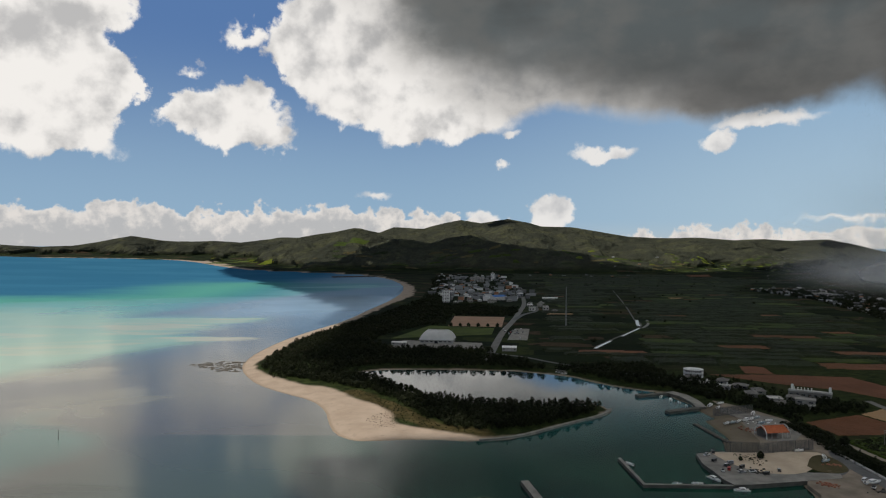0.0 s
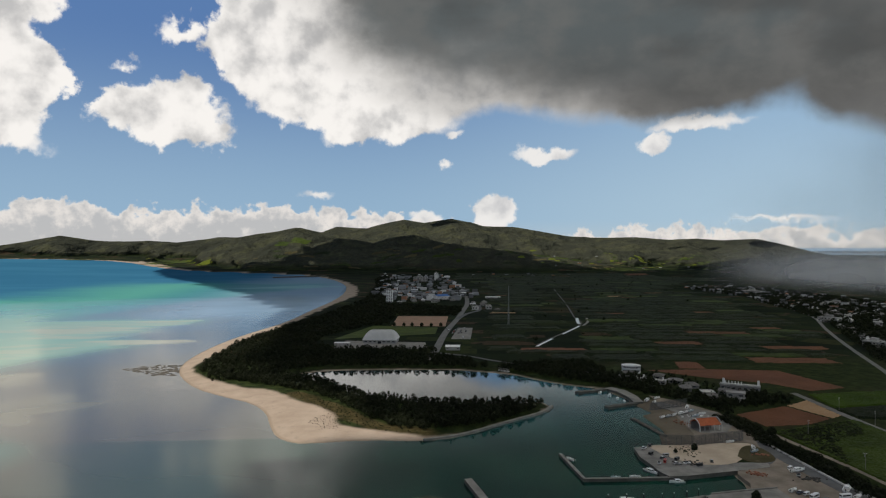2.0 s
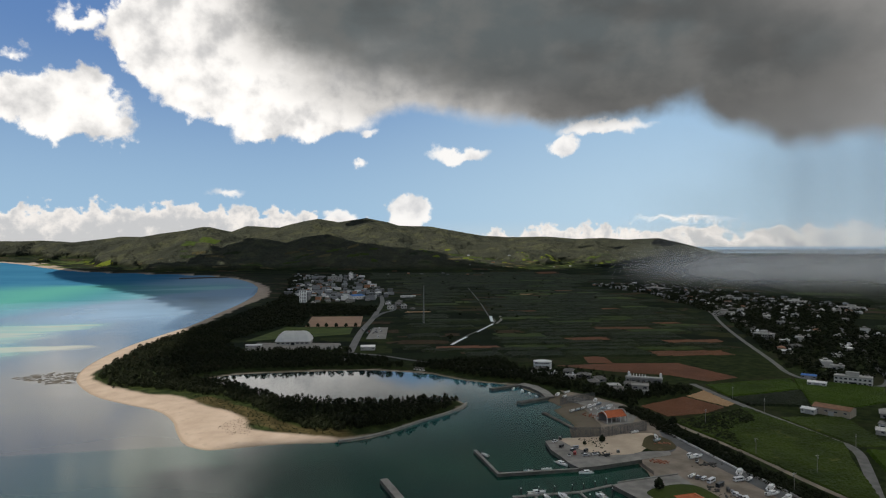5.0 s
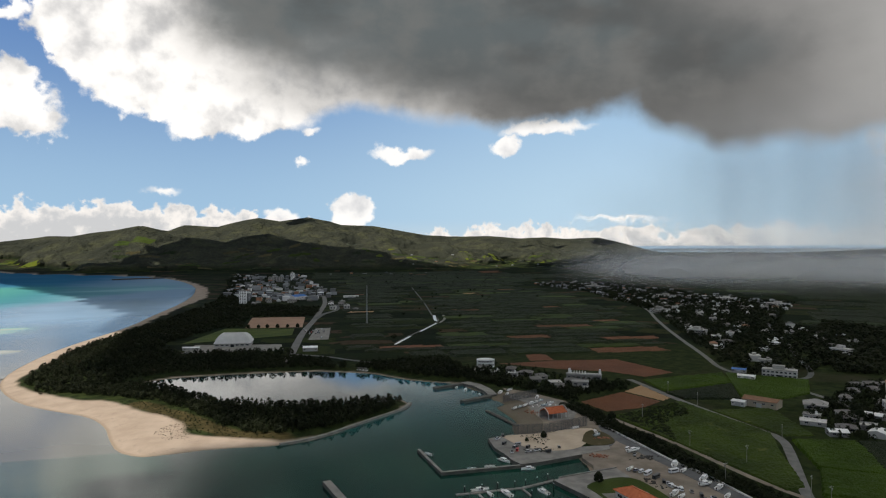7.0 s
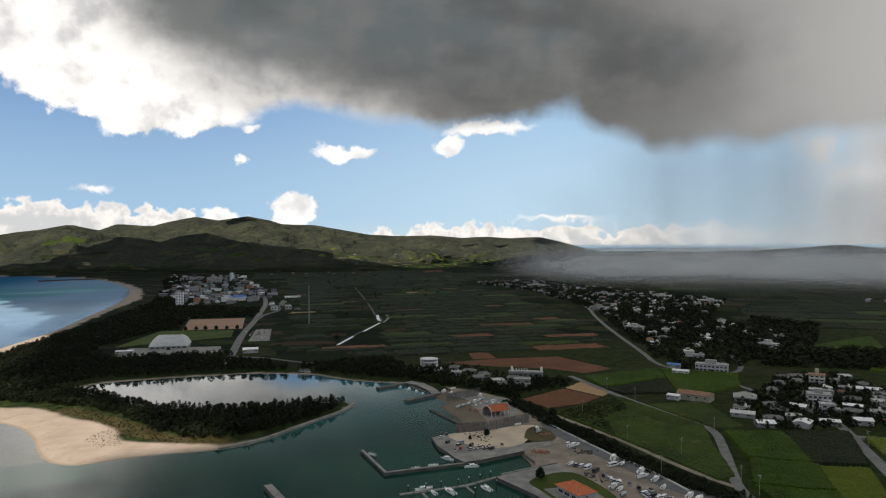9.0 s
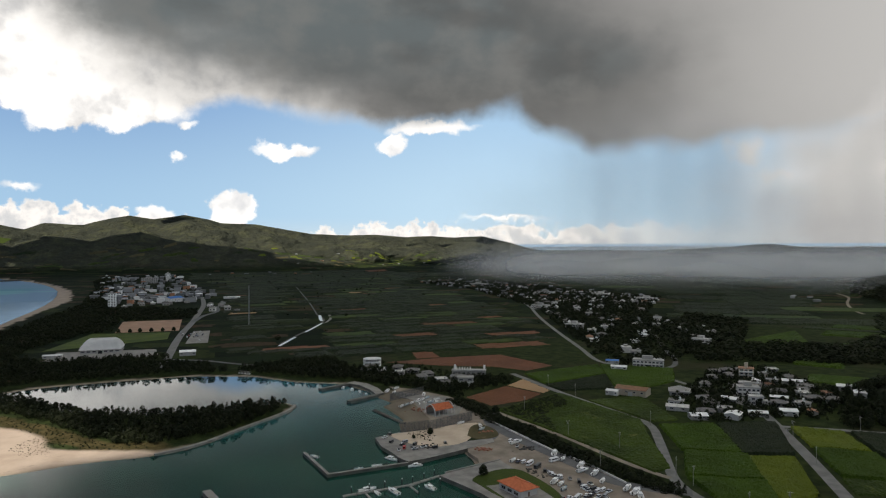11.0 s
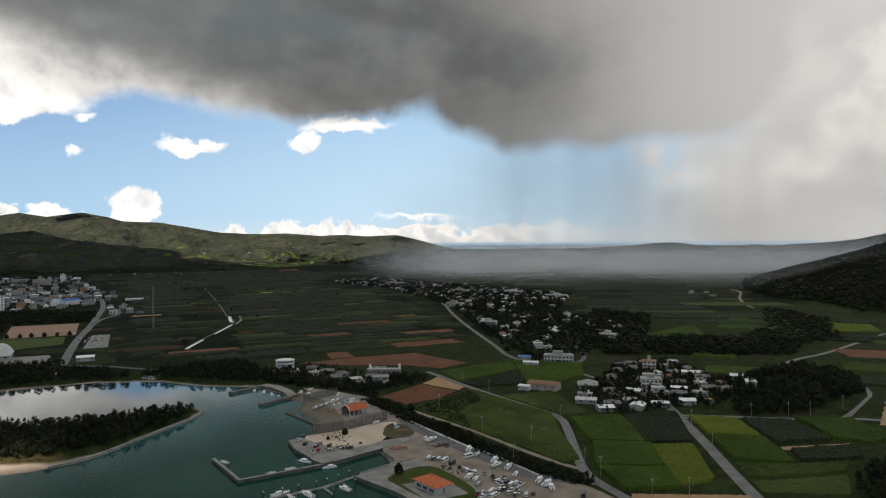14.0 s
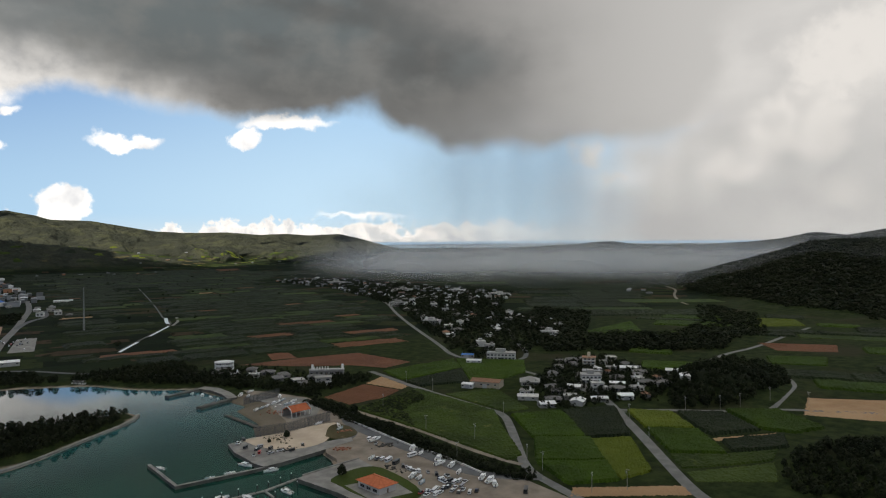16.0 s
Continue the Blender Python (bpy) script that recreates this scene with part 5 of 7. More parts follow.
woods("shrubs", "low dune shrubs at the edge of the sand", *scatter(DRY_GRASS, 3.4, 5), 0.8, None, 1.8)
woods("shrubs", "sparse beach shrubs on the sand", *scatter([(-54, 462), (-45, 440), (-30, 438), (-28, 460), (-38, 484)], 2.4, 6), 0.45, None, 2.0)
HEDGE = [(233, 448), (235, 418), (232, 388), (234.5, 350), (233.5, 317), (234.5, 281), (238, 253), (241, 240)]
for k, (gap, tall, width) in enumerate(((2.6, 3.2, 7.4),)):
    hx, hy, hr = scatter([(220, 230), (255, 230), (255, 455), (220, 455)], gap, 8)
    near = gap_to(hx, hy, HEDGE) < width
    woods("hedge", "dense dark hedge between the yard and the lane", hx[near], hy[near], hr, tall, None, 1.4, 0.7)
woods("shrubs", "dark scrub in the overgrown field", *scatter([(248, 408), (284, 422), (312, 430), (302, 402), (270, 385), (252, 350)], 2.2, 66), 1.4, None, 2.8)
woods("shrubs", "dry brush at the edge of the quay yard", *scatter([(163, 385), (181, 383), (180, 372), (172, 362), (168, 372)], 2.4, 67), 0.7, None, 2.2)
woods("woodland", "dark wooded knoll beside the road", *scatter([(416, 270), (454, 297), (498, 321), (583, 347), (634, 344), (616, 288), (550, 246), (515, 243), (459, 243), (440, 250)], 5.6, 9), 6.5)
woods("woodland", "dark trees on a rocky knoll", *scatter([(318, 142), (352, 164), (400, 160), (450, 140), (430, 90), (347, 100)], 4.2, 10), 5.0)
vx, vy, vr = scatter(VILLAGE_FAR, 10.0, 12)
woods("woodland", "dark garden trees among the village houses", vx, vy, vr, 6.0, FAR_KINDS, 1.5)
vx, vy, vr = scatter(VILLAGE_NEAR, 5.2, 13)
woods("woodland", "dark garden trees in the near village", vx, vy, vr, 4.6)
woods("woodland", "dark grove behind the village", *scatter([(569, 464), (658, 541), (719, 493), (780, 457), (752, 410), (683, 376), (613, 421)], 7.0, 14), 6.5, FAR_KINDS, 1.5)
woods("woodland", "dark trees at the edge of the long village", *scatter([(523, 491), (561, 461), (660, 545), (855, 702), (854, 815), (640, 640)], 8.5, 63), 6.5, FAR_KINDS, 1.6)
woods("shrubs", "dark scrub below the wooded hill", *scatter([(1113, 668), (1100, 615), (1028, 514), (833, 403), (752, 412), (762, 491), (865, 515)], 9.0, 64), 4.5, FAR_KINDS, 2.0)
woods("woodland", "trees round the harbour houses", *scatter([(205, 590), (240, 630), (270, 585), (290, 515), (300, 490), (262, 470), (240, 470), (232, 520), (215, 560)], 6.4, 15), 3.4)
woods("woodland", "dark trees between the boat ramp and the fields", *scatter([(206, 545), (236, 470), (238, 452), (250, 456), (246, 475), (300, 482), (318, 500), (300, 520), (280, 512), (262, 500), (240, 520)], 4.4, 55), 4.4)
woods("woodland", "dark trees along the shore by the town", *scatter([(-76, 1330), (-44, 1500), (-30, 2000), (-40, 2400), (0, 2700), (20, 2000), (-10, 1520), (0, 1400), (-10, 1280)], 10.0, 16), 6.0, FAR_KINDS, 1.5)
woods("woodland", "dark trees between the sports ground and the shore", *scatter([(-84, 880), (-24, 1012), (4, 1008), (16, 1152), (118, 1142), (128, 1180), (150, 1290), (40, 1380), (-66, 1320), (-104, 1100)], 8.0, 57), 5.0, FAR_KINDS, 1.5)
woods("woodland", "dark trees at the edge of the sports ground", *scatter([(-20, 760), (60, 750), (50, 772), (-50, 786)], 5.0, 17), 5.0)
wx, wy = np.random.RandomState(18).uniform(850, 2300, 24000), np.random.RandomState(19).uniform(250, 1250, 24000)
waz, wr_ = np.degrees(np.arctan2(wx, wy)), np.hypot(wx, wy)
pick = (waz > 56) & (waz < 75) & (wr_ < 2150) & (hills(wx, wy) > FLAT + 5)
woods("woodland", "dark woods covering the hillside", wx[pick], wy[pick], np.random.RandomState(20), 7.0, FAR_KINDS, 1.9, 1.5)
woods("woodland", "dark trees among the houses of the town", *scatter(TOWN, 34.0, 65), 5.0, FAR_KINDS, 1.7)
tx, ty, tr_ = scatter([(150, 700), (1000, 1900), (1150, 2700), (300, 2750), (240, 1500)], 90.0, 21)
woods("trees", "scattered windbreak trees on the plain", tx, ty, tr_, 4.5, FAR_KINDS, 1.6)


# ---- materials of things ----
WHITE_WALL = plain("white_plaster", (0.50, 0.49, 0.47), (0.76, 0.75, 0.72), 0.3, 0.85, vary=0.8)
HALL_WHITE = plain("white_shell_paint", (0.74, 0.75, 0.74), (0.88, 0.88, 0.87), 0.2, 0.55)
GREY_WALL = plain("grey_concrete_wall", (0.24, 0.235, 0.22), (0.42, 0.41, 0.38), 0.25, 0.9, vary=0.7)
CREAM_WALL = plain("cream_plaster", (0.42, 0.36, 0.28), (0.60, 0.53, 0.42), 0.3, 0.85, vary=0.6)
GLASS = plain("window_glass", (0.015, 0.018, 0.02), (0.03, 0.034, 0.038), 0.5, 0.08, spec=0.7)
FRAME = plain("aluminium_frame", (0.30, 0.30, 0.30), (0.45, 0.45, 0.45), 2.0, 0.45, 0.6)
FLAT_ROOF = plain("roof_concrete", (0.36, 0.35, 0.33), (0.70, 0.69, 0.65), 0.18, 0.9, vary=0.8)
PALE_ROOF = plain("white_painted_roof", (0.70, 0.71, 0.70), (0.88, 0.88, 0.86), 0.2, 0.6, vary=0.3)
GREY_TILE = plain("grey_cement_tiles", (0.12, 0.115, 0.11), (0.24, 0.23, 0.22), 0.8, 0.85, bump=0.8, vary=0.5)
RED_TILE = plain("orange_clay_tiles", (0.36, 0.088, 0.035), (0.54, 0.16, 0.065), 0.7, 0.8, bump=0.8)
RUST = plain("rusty_sheet", (0.20, 0.10, 0.06), (0.36, 0.20, 0.12), 0.5, 0.85, bump=0.6, vary=0.4)
BLUE_ROOF = plain("blue_sheet_roof", (0.02, 0.11, 0.36), (0.05, 0.20, 0.52), 0.4, 0.5)
DOOR = plain("brown_door", (0.09, 0.06, 0.045), (0.15, 0.10, 0.07), 1.0, 0.6)
GEL = plain("white_gelcoat", (0.74, 0.74, 0.73), (0.88, 0.88, 0.87), 0.6, 0.3)
BLUE_HULL = plain("pale_blue_gelcoat", (0.30, 0.38, 0.42), (0.45, 0.53, 0.57), 0.6, 0.35)
DECK = plain("boat_deck", (0.40, 0.40, 0.37), (0.58, 0.57, 0.53), 1.0, 0.7)
RUBBER = plain("black_rubber", (0.012, 0.012, 0.012), (0.03, 0.03, 0.03), 2.0, 0.8)
STEEL = plain("galvanised_steel", (0.24, 0.24, 0.25), (0.38, 0.38, 0.39), 1.0, 0.5, 0.7)
POLE = plain("concrete_pole", (0.17, 0.165, 0.15), (0.26, 0.25, 0.23), 1.0, 0.85)
NET = plain("dark_netting", (0.055, 0.058, 0.062), (0.10, 0.104, 0.108), 1.0, 0.9)
NET_POST = plain("painted_steel_post", (0.07, 0.072, 0.075), (0.15, 0.152, 0.155), 1.0, 0.7)
ORANGE_TARP = plain("orange_gear", (0.20, 0.08, 0.05), (0.33, 0.145, 0.09), 0.8, 0.8, bump=0.9)
DARK_GEAR = plain("dark_gear", (0.03, 0.03, 0.028), (0.09, 0.085, 0.075), 0.8, 0.9, bump=0.9)


def car_paint():
    m = Nodes("car_paint")
    r = m.rand()
    col = m.mix(m.smooth(r, 0.42, 0.44), (0.70, 0.71, 0.72), (0.32, 0.33, 0.35))
    col = m.mix(m.smooth(r, 0.66, 0.67), col, (0.03, 0.032, 0.036))
    col = m.mix(m.smooth(r, 0.92, 0.93), col, (0.05, 0.07, 0.13))
    col = m.mix(m.smooth(r, 0.975, 0.98), col, (0.38, 0.03, 0.03))
    col = m.mix(m.smooth(m.noise(m.pos(), 1.5, 4), 0.5, 0.8, 0.0, 0.25), col, (0.25, 0.22, 0.18))
    return m.done(m.principled(col, 0.3))


PAINT = car_paint()


def thing(name, label, category, group=""):
    return tagged(new(name), label, category, group)


# ---- houses ----
def window(root, x, y, z, w, h, axis):
    """A framed window set in a wall; axis: the side that it faces."""
    sx, sy = {"s": (0, -1), "n": (0, 1), "e": (1, 0), "w": (-1, 0)}[axis]
    bm = bmesh.new()
    for a, b, c, d in ((-w / 2, w / 2, -h / 2, -h / 2 + 0.08), (-w / 2, w / 2, h / 2 - 0.08, h / 2), (-w / 2, -w / 2 + 0.08, -h / 2, h / 2), (w / 2 - 0.08, w / 2, -h / 2, h / 2), (-0.04, 0.04, -h / 2, h / 2)):
        if sy:
            box(bm, x + a, x + b, y - 0.03 + 0.06 * sy, y + 0.03 + 0.06 * sy, z + c, z + d)
        else:
            box(bm, x - 0.03 + 0.06 * sx, x + 0.03 + 0.06 * sx, y + a, y + b, z + c, z + d)
    fr = part("window", bm, FRAME, root)
    if sy:
        part("pane", boxed(x - w / 2 + 0.06, x + w / 2 - 0.06, y - 0.02 + 0.03 * sy, y + 0.02 + 0.03 * sy, z - h / 2 + 0.06, z + h / 2 - 0.06), GLASS, fr)
    else:
        part("pane", boxed(x - 0.02 + 0.03 * sx, x + 0.02 + 0.03 * sx, y - w / 2 + 0.06, y + w / 2 - 0.06, z - h / 2 + 0.06, z + h / 2 - 0.06), GLASS, fr)


def flat_house(label, w, d, storeys, wall, tank=True, roof=None, group="village houses", annex=False):
    """A concrete house with a parapet, windows, eaves slab and a water tank."""
    root = thing("house", label, "house", group)
    h = 2.9 * storeys
    bm = boxed(-w / 2, w / 2, -d / 2, d / 2, -0.6, h, bevel=0.06)
    if annex:
        box(bm, w / 2 - 0.5, w / 2 + w * 0.4, -d / 2 + 1, d / 2 - 1, -0.6, 2.8, 0.06)
    part("wall", bm, wall, root)
    bm = boxed(-w / 2 - 0.5, w / 2 + 0.5, -d / 2 - 0.5, d / 2 + 0.5, h, h + 0.2, bevel=0.04)
    for a, b, c, e in ((-w / 2 - 0.5, w / 2 + 0.5, -d / 2 - 0.5, -d / 2 - 0.3), (-w / 2 - 0.5, w / 2 + 0.5, d / 2 + 0.3, d / 2 + 0.5), (-w / 2 - 0.5, -w / 2 - 0.3, -d / 2 - 0.3, d / 2 + 0.3), (w / 2 + 0.3, w / 2 + 0.5, -d / 2 - 0.3, d / 2 + 0.3)):
        box(bm, a, b, c, e, h + 0.2, h + 0.6)
    if annex:
        box(bm, w / 2 + 0.55, w / 2 + w * 0.4 + 0.3, -d / 2 + 0.7, d / 2 - 0.7, 2.8, 3.0)
    part("roof", bm, roof or FLAT_ROOF, root)
    for s in range(storeys):
        z = 1.5 + 2.9 * s
        for k in (-0.28, 0.28):
            window(root, k * w, -d / 2, z, w * 0.24, 1.3, "s")
        window(root, -w / 2, 0, z, d * 0.3, 1.2, "w")
        if s:
            bm = boxed(-w * 0.45, w * 0.45, -d / 2 - 1.2, -d / 2 - 0.02, 2.75, 2.9)
            box(bm, -w * 0.45, w * 0.45, -d / 2 - 1.2, -d / 2 - 1.08, 2.9, 3.8)
            part("balcony", bm, wall, root)
    part("door", boxed(-0.5, 0.5, -d / 2 - 0.06, -d / 2 + 0.1, 0.0, 2.1), DOOR, root)
    if tank:
        bm = rod(bmesh.new(), (w * 0.25, d * 0.2, h + 0.55), (w * 0.25, d * 0.2, h + 2.3), 0.7, n=12)
        box(bm, w * 0.25 - 0.8, w * 0.25 + 0.8, d * 0.2 - 0.8, d * 0.2 + 0.8, h + 0.2, h + 0.55)
        part("water_tank", bm, PALE_ROOF, root, "pale rooftop water tank")
    return root


def hip_house(label, w, d, wall, tiles, h=3.0, rise=2.0, group="village houses", name="house"):
    """A single-storey house under a tiled hip roof with deep eaves."""
    root = thing(name, label, "house", group)
    part("wall", boxed(-w / 2, w / 2, -d / 2, d / 2, -0.6, h, bevel=0.05), wall, root)
    bm = bmesh.new()
    e, r = 0.9, max(w - d, 1.0) / 2
    lo = [bm.verts.new(p) for p in ((-w / 2 - e, -d / 2 - e, h - 0.1), (w / 2 + e, -d / 2 - e, h - 0.1), (w / 2 + e, d / 2 + e, h - 0.1), (-w / 2 - e, d / 2 + e, h - 0.1))]
    mid = [bm.verts.new((v.co.x, v.co.y, h + 0.1)) for v in lo]
    a, b = bm.verts.new((-r, 0, h + rise)), bm.verts.new((r, 0, h + rise))
    bm.faces.new(lo[::-1])
    for k in range(4):
        bm.faces.new((lo[k], lo[(k + 1) % 4], mid[(k + 1) % 4], mid[k]))
    bm.faces.new((mid[0], mid[1], b, a))
    bm.faces.new((mid[1], mid[2], b))
    bm.faces.new((mid[2], mid[3], a, b))
    bm.faces.new((mid[3], mid[0], a))
    roof = part("roof", bm, tiles, root)
    bm = rod(bmesh.new(), (-r - 0.2, 0, h + rise + 0.05), (r + 0.2, 0, h + rise + 0.05), 0.16, n=6)
    for sx, sy, end in ((-1, -1, -r), (1, -1, r), (1, 1, r), (-1, 1, -r)):
        rod(bm, (sx * (w / 2 + e), sy * (d / 2 + e), h + 0.14), (end, 0, h + rise + 0.05), 0.12, n=5)
    part("ridge", bm, tiles, roof)
    for k in (-0.3, 0.0, 0.3):
        window(root, k * w, -d / 2, 1.4, w * 0.2, 1.5, "s")
    window(root, -w / 2, 0, 1.5, d * 0.35, 1.2, "w")
    part("door", boxed(w / 2 - 0.05, w / 2 + 0.06, -0.5, 0.5, 0, 2.1), DOOR, root)
    return root


def shed(label, w, d, h, rise, wall, roof_mat, group="sheds", name="shed", bays=4):
    """A long building under a low gable, with a rolling door and side windows."""
    root = thing(name, label, "shed", group)
    bm = boxed(-w / 2, w / 2, -d / 2, d / 2, -0.6, h)
    for s in (-1, 1):
        x = s * (w / 2 - 0.01)
        v = [bm.verts.new((x, -d / 2, h)), bm.verts.new((x, d / 2, h)), bm.verts.new((x, 0, h + rise))]
        bm.faces.new(v)
    part("wall", bm, wall, root)
    bm = bmesh.new()
    for s in (-1, 1):
        lo, hi = (s * (d / 2 + 0.5), h - 0.5 * rise / (d / 2)), (0, h + rise)
        v = [bm.verts.new((x, y, z + t)) for t in (0.02, 0.16) for x, (y, z) in ((-w / 2 - 0.4, lo), (w / 2 + 0.4, lo), (w / 2 + 0.4, hi), (-w / 2 - 0.4, hi))]
        for q in ((0, 1, 2, 3), (7, 6, 5, 4), (0, 4, 5, 1), (1, 5, 6, 2), (2, 6, 7, 3), (3, 7, 4, 0)):
            bm.faces.new([v[i] for i in q])
    roof = part("roof", bm, roof_mat, root)
    bm = bmesh.new()
    n = int(w / 2.5)
    for k in range(n + 1):
        x = -w / 2 + k * w / n
        for s in (-1, 1):
            rod(bm, (x, s * d / 2, h + 0.2), (x, 0, h + rise + 0.18), 0.06, n=4)
    part("seam", bm, roof_mat, roof)
    part("door", boxed(-1.8, 1.8, -d / 2 - 0.06, -d / 2 + 0.1, 0, min(3.2, h - 0.4)), FRAME, root, "grey rolling door")
    for k in range(bays):
        x = -w / 2 + (k + 0.5) * w / bays
        if abs(x) > 2.6:
            window(root, x, -d / 2, h * 0.6, min(2.0, w / bays * 0.6), 1.1, "s")
    return root


def block(label, w, d, storeys, wall, group="tall buildings", cols=4, name="building"):
    """A tall building with rows of windows and a roof house."""
    root = thing(name, label, "building", group)
    h = 3.1 * storeys
    part("wall", boxed(-w / 2, w / 2, -d / 2, d / 2, -0.6, h, bevel=0.1), wall, root)
    bm = boxed(-w / 2 - 0.2, w / 2 + 0.2, -d / 2 - 0.2, d / 2 + 0.2, h, h + 0.9)
    box(bm, -w * 0.2, w * 0.15, -d * 0.25, d * 0.25, h + 0.9, h + 4.2, 0.1)
    part("roof", bm, FLAT_ROOF, root)
    for s in range(storeys):
        for k in range(cols):
            window(root, -w / 2 + (k + 0.5) * w / cols, -d / 2, 1.7 + 3.1 * s, w / cols * 0.6, 1.5, "s")
        window(root, -w / 2, 0, 1.7 + 3.1 * s, d * 0.4, 1.4, "w")
        if s:
            part("balcony", boxed(-w / 2 + 0.2, w / 2 - 0.2, -d / 2 - 1.0, -d / 2, 3.1 * s - 0.1, 3.1 * s + 0.1), wall, root)
    part("door", boxed(-1, 1, -d / 2 - 0.08, -d / 2 + 0.1, 0, 2.3), GLASS, root)
    return root


def put(ob, x, y, turn=0, z=None):
    ob.matrix_basis = pose(x, y, ground_z(x, y) if z is None else z, 0, 0, turn)
    return ob


def again(ob, x, y, turn=0, z=None):
    return copy_thing(ob, pose(x, y, ground_z(x, y) if z is None else z, 0, 0, turn))


MODELS = [
    (flat_house("white flat-roofed concrete house with rooftop water tank", 10, 8, 1, WHITE_WALL, roof=FLAT_ROOF), 4),
    (flat_house("two-storey white concrete house with balcony", 9, 7.5, 2, WHITE_WALL, annex=True), 1.0),
    (flat_house("grey weathered flat-roofed concrete house", 9, 9, 1, GREY_WALL, tank=False), 4),
    (hip_house("low house with grey tiled hip roof", 11, 8, GREY_WALL, GREY_TILE, 2.6, 1.8), 9),
    (flat_house("cream two-storey concrete house with flat roof", 8, 7.5, 2, CREAM_WALL), 1),
    (shed("low shed with white metal roof", 12, 7, 2.8, 0.9, GREY_WALL, PALE_ROOF, bays=2), 2),
    (shed("small rusty sheet-metal shed", 8, 5.5, 2.4, 0.8, GREY_WALL, RUST, bays=2), 1),
]
# each model stands at a place of its own in the near village
for (ob, _), (x, y, a) in zip(MODELS, ((372, 366, -52), (424, 340, -38), (385, 334, 40), (369, 336, -45), (462, 371, -40), (396, 316, -42), (432, 301, 44))):
    put(ob, x, y, a)
rng = random.Random(5)
built = [(499, 410), (399, 389), (444, 363), (376, 319), (354, 329), (410, 355), (416, 308), (508, 324), (510, 372), (360, 353), (276, 540), (286, 533), (296, 527), (304, 522), (372, 366), (424, 340), (385, 334), (369, 336), (462, 371), (396, 316), (432, 301)]


distant = []


def settle(area, gap, seed, turn, models=MODELS, keep=lambda x, y: True, roads=()):
    """Houses over a quarter, clear of one another and of the streets."""
    X, Y, rs = scatter(area, gap, seed)
    n = 0
    for x, y in zip(X, Y):
        if not keep(x, y) or any((x - a) ** 2 + (y - b) ** 2 < (13.5 if gap < 20 else 17) ** 2 for a, b in built):
            continue
        if any(gap_to(np.array([x]), np.array([y]), r)[0] < 9 for r in roads):
            continue
        if math.hypot(x, y) > 1480:
            distant.append((x, y, turn + rng.choice((0, 90)) + rng.uniform(-8, 8)))
            built.append((x, y))
            continue
        ob = rng.choices([m for m, _ in models], [w for _, w in models])[0]
        again(ob, x, y, turn + rng.choice((0, 0, 90)) + rng.uniform(-16, 16))
        built.append((x, y))
        n += 1
    return n


def far_house(label, w, d, h, wall, roof_mat, hipped, group):
    """A house far off: walls, a roof with eaves, two windows and a door."""
    root = thing("house", label, "house", group)
    part("wall", boxed(-w / 2, w / 2, -d / 2, d / 2, -0.6, h, bevel=0.08), wall, root)
    bm = boxed(-w / 2 - 0.5, w / 2 + 0.5, -d / 2 - 0.5, d / 2 + 0.5, h, h + 0.35, bevel=0.05)
    if hipped:
        lo = [bm.verts.new(p) for p in ((-w / 2 - 0.6, -d / 2 - 0.6, h + 0.3), (w / 2 + 0.6, -d / 2 - 0.6, h + 0.3), (w / 2 + 0.6, d / 2 + 0.6, h + 0.3), (-w / 2 - 0.6, d / 2 + 0.6, h + 0.3))]
        a, b = bm.verts.new((-w * 0.2, 0, h + 2.1)), bm.verts.new((w * 0.2, 0, h + 2.1))
        for q in ((lo[0], lo[1], b, a), (lo[1], lo[2], b), (lo[2], lo[3], a, b), (lo[3], lo[0], a)):
            bm.faces.new(q)
    else:
        box(bm, w * 0.1, w * 0.35, -d * 0.2, d * 0.25, h + 0.35, h + 2.2, 0.1)
    part("roof", bm, roof_mat, root)
    for k in (-0.25, 0.25):
        part("window", boxed(k * w - w * 0.12, k * w + w * 0.12, -d / 2 - 0.05, -d / 2 + 0.05, h * 0.35, h * 0.75), GLASS, root)
    part("door", boxed(w / 2 - 0.05, w / 2 + 0.06, -0.6, 0.6, 0, 2.1), DOOR, root)
    return root


FAR_MODELS = [(far_house("white flat-roofed village house", 11, 9, 3.0, WHITE_WALL, PALE_ROOF, False, "far houses"), 4), (far_house("grey concrete village house", 10, 9, 3.2, GREY_WALL, FLAT_ROOF, False, "far houses"), 4),
              (far_house("low village house with grey tiled roof", 12, 9, 2.8, GREY_WALL, GREY_TILE, True, "far houses"), 5), (far_house("two-storey pale village house", 11, 9, 5.8, WHITE_WALL, FLAT_ROOF, False, "far houses"), 2),
              (far_house("village house with rusty red roof", 10, 8, 2.8, CREAM_WALL, RUST, True, "far houses"), 1)]
for (ob, _), (x, y, a) in zip(FAR_MODELS, ((800, 1200, -35), (850, 1330, -35), (900, 1400, -35), (870, 1280, 55), (60, 1500, -6))):
    put(ob, x, y, a)
    built.append((x, y))
STREETS = [[(393, 302), (410, 326), (428, 360), (470, 400)], [(410, 326), (435, 415), (440, 500), (437, 537), (472, 602), (524, 712), (583, 831), (645, 949), (717, 1073), (760, 1200)],
           [(440, 500), (471, 470), (509, 499), (550, 556), (618, 642), (659, 695), (760, 830)], [(116, 1092), (140, 1230), (167, 1375), (190, 1600)], [(116, 1092), (174, 1236), (185, 1350)]]
settle(VILLAGE_NEAR, 13.0, 41, -42, roads=STREETS, keep=lambda x, y: rng.random() < 0.85)
settle([(470, 300), (520, 330), (530, 372), (510, 330), (480, 290)], 15, 42, -50, roads=STREETS)
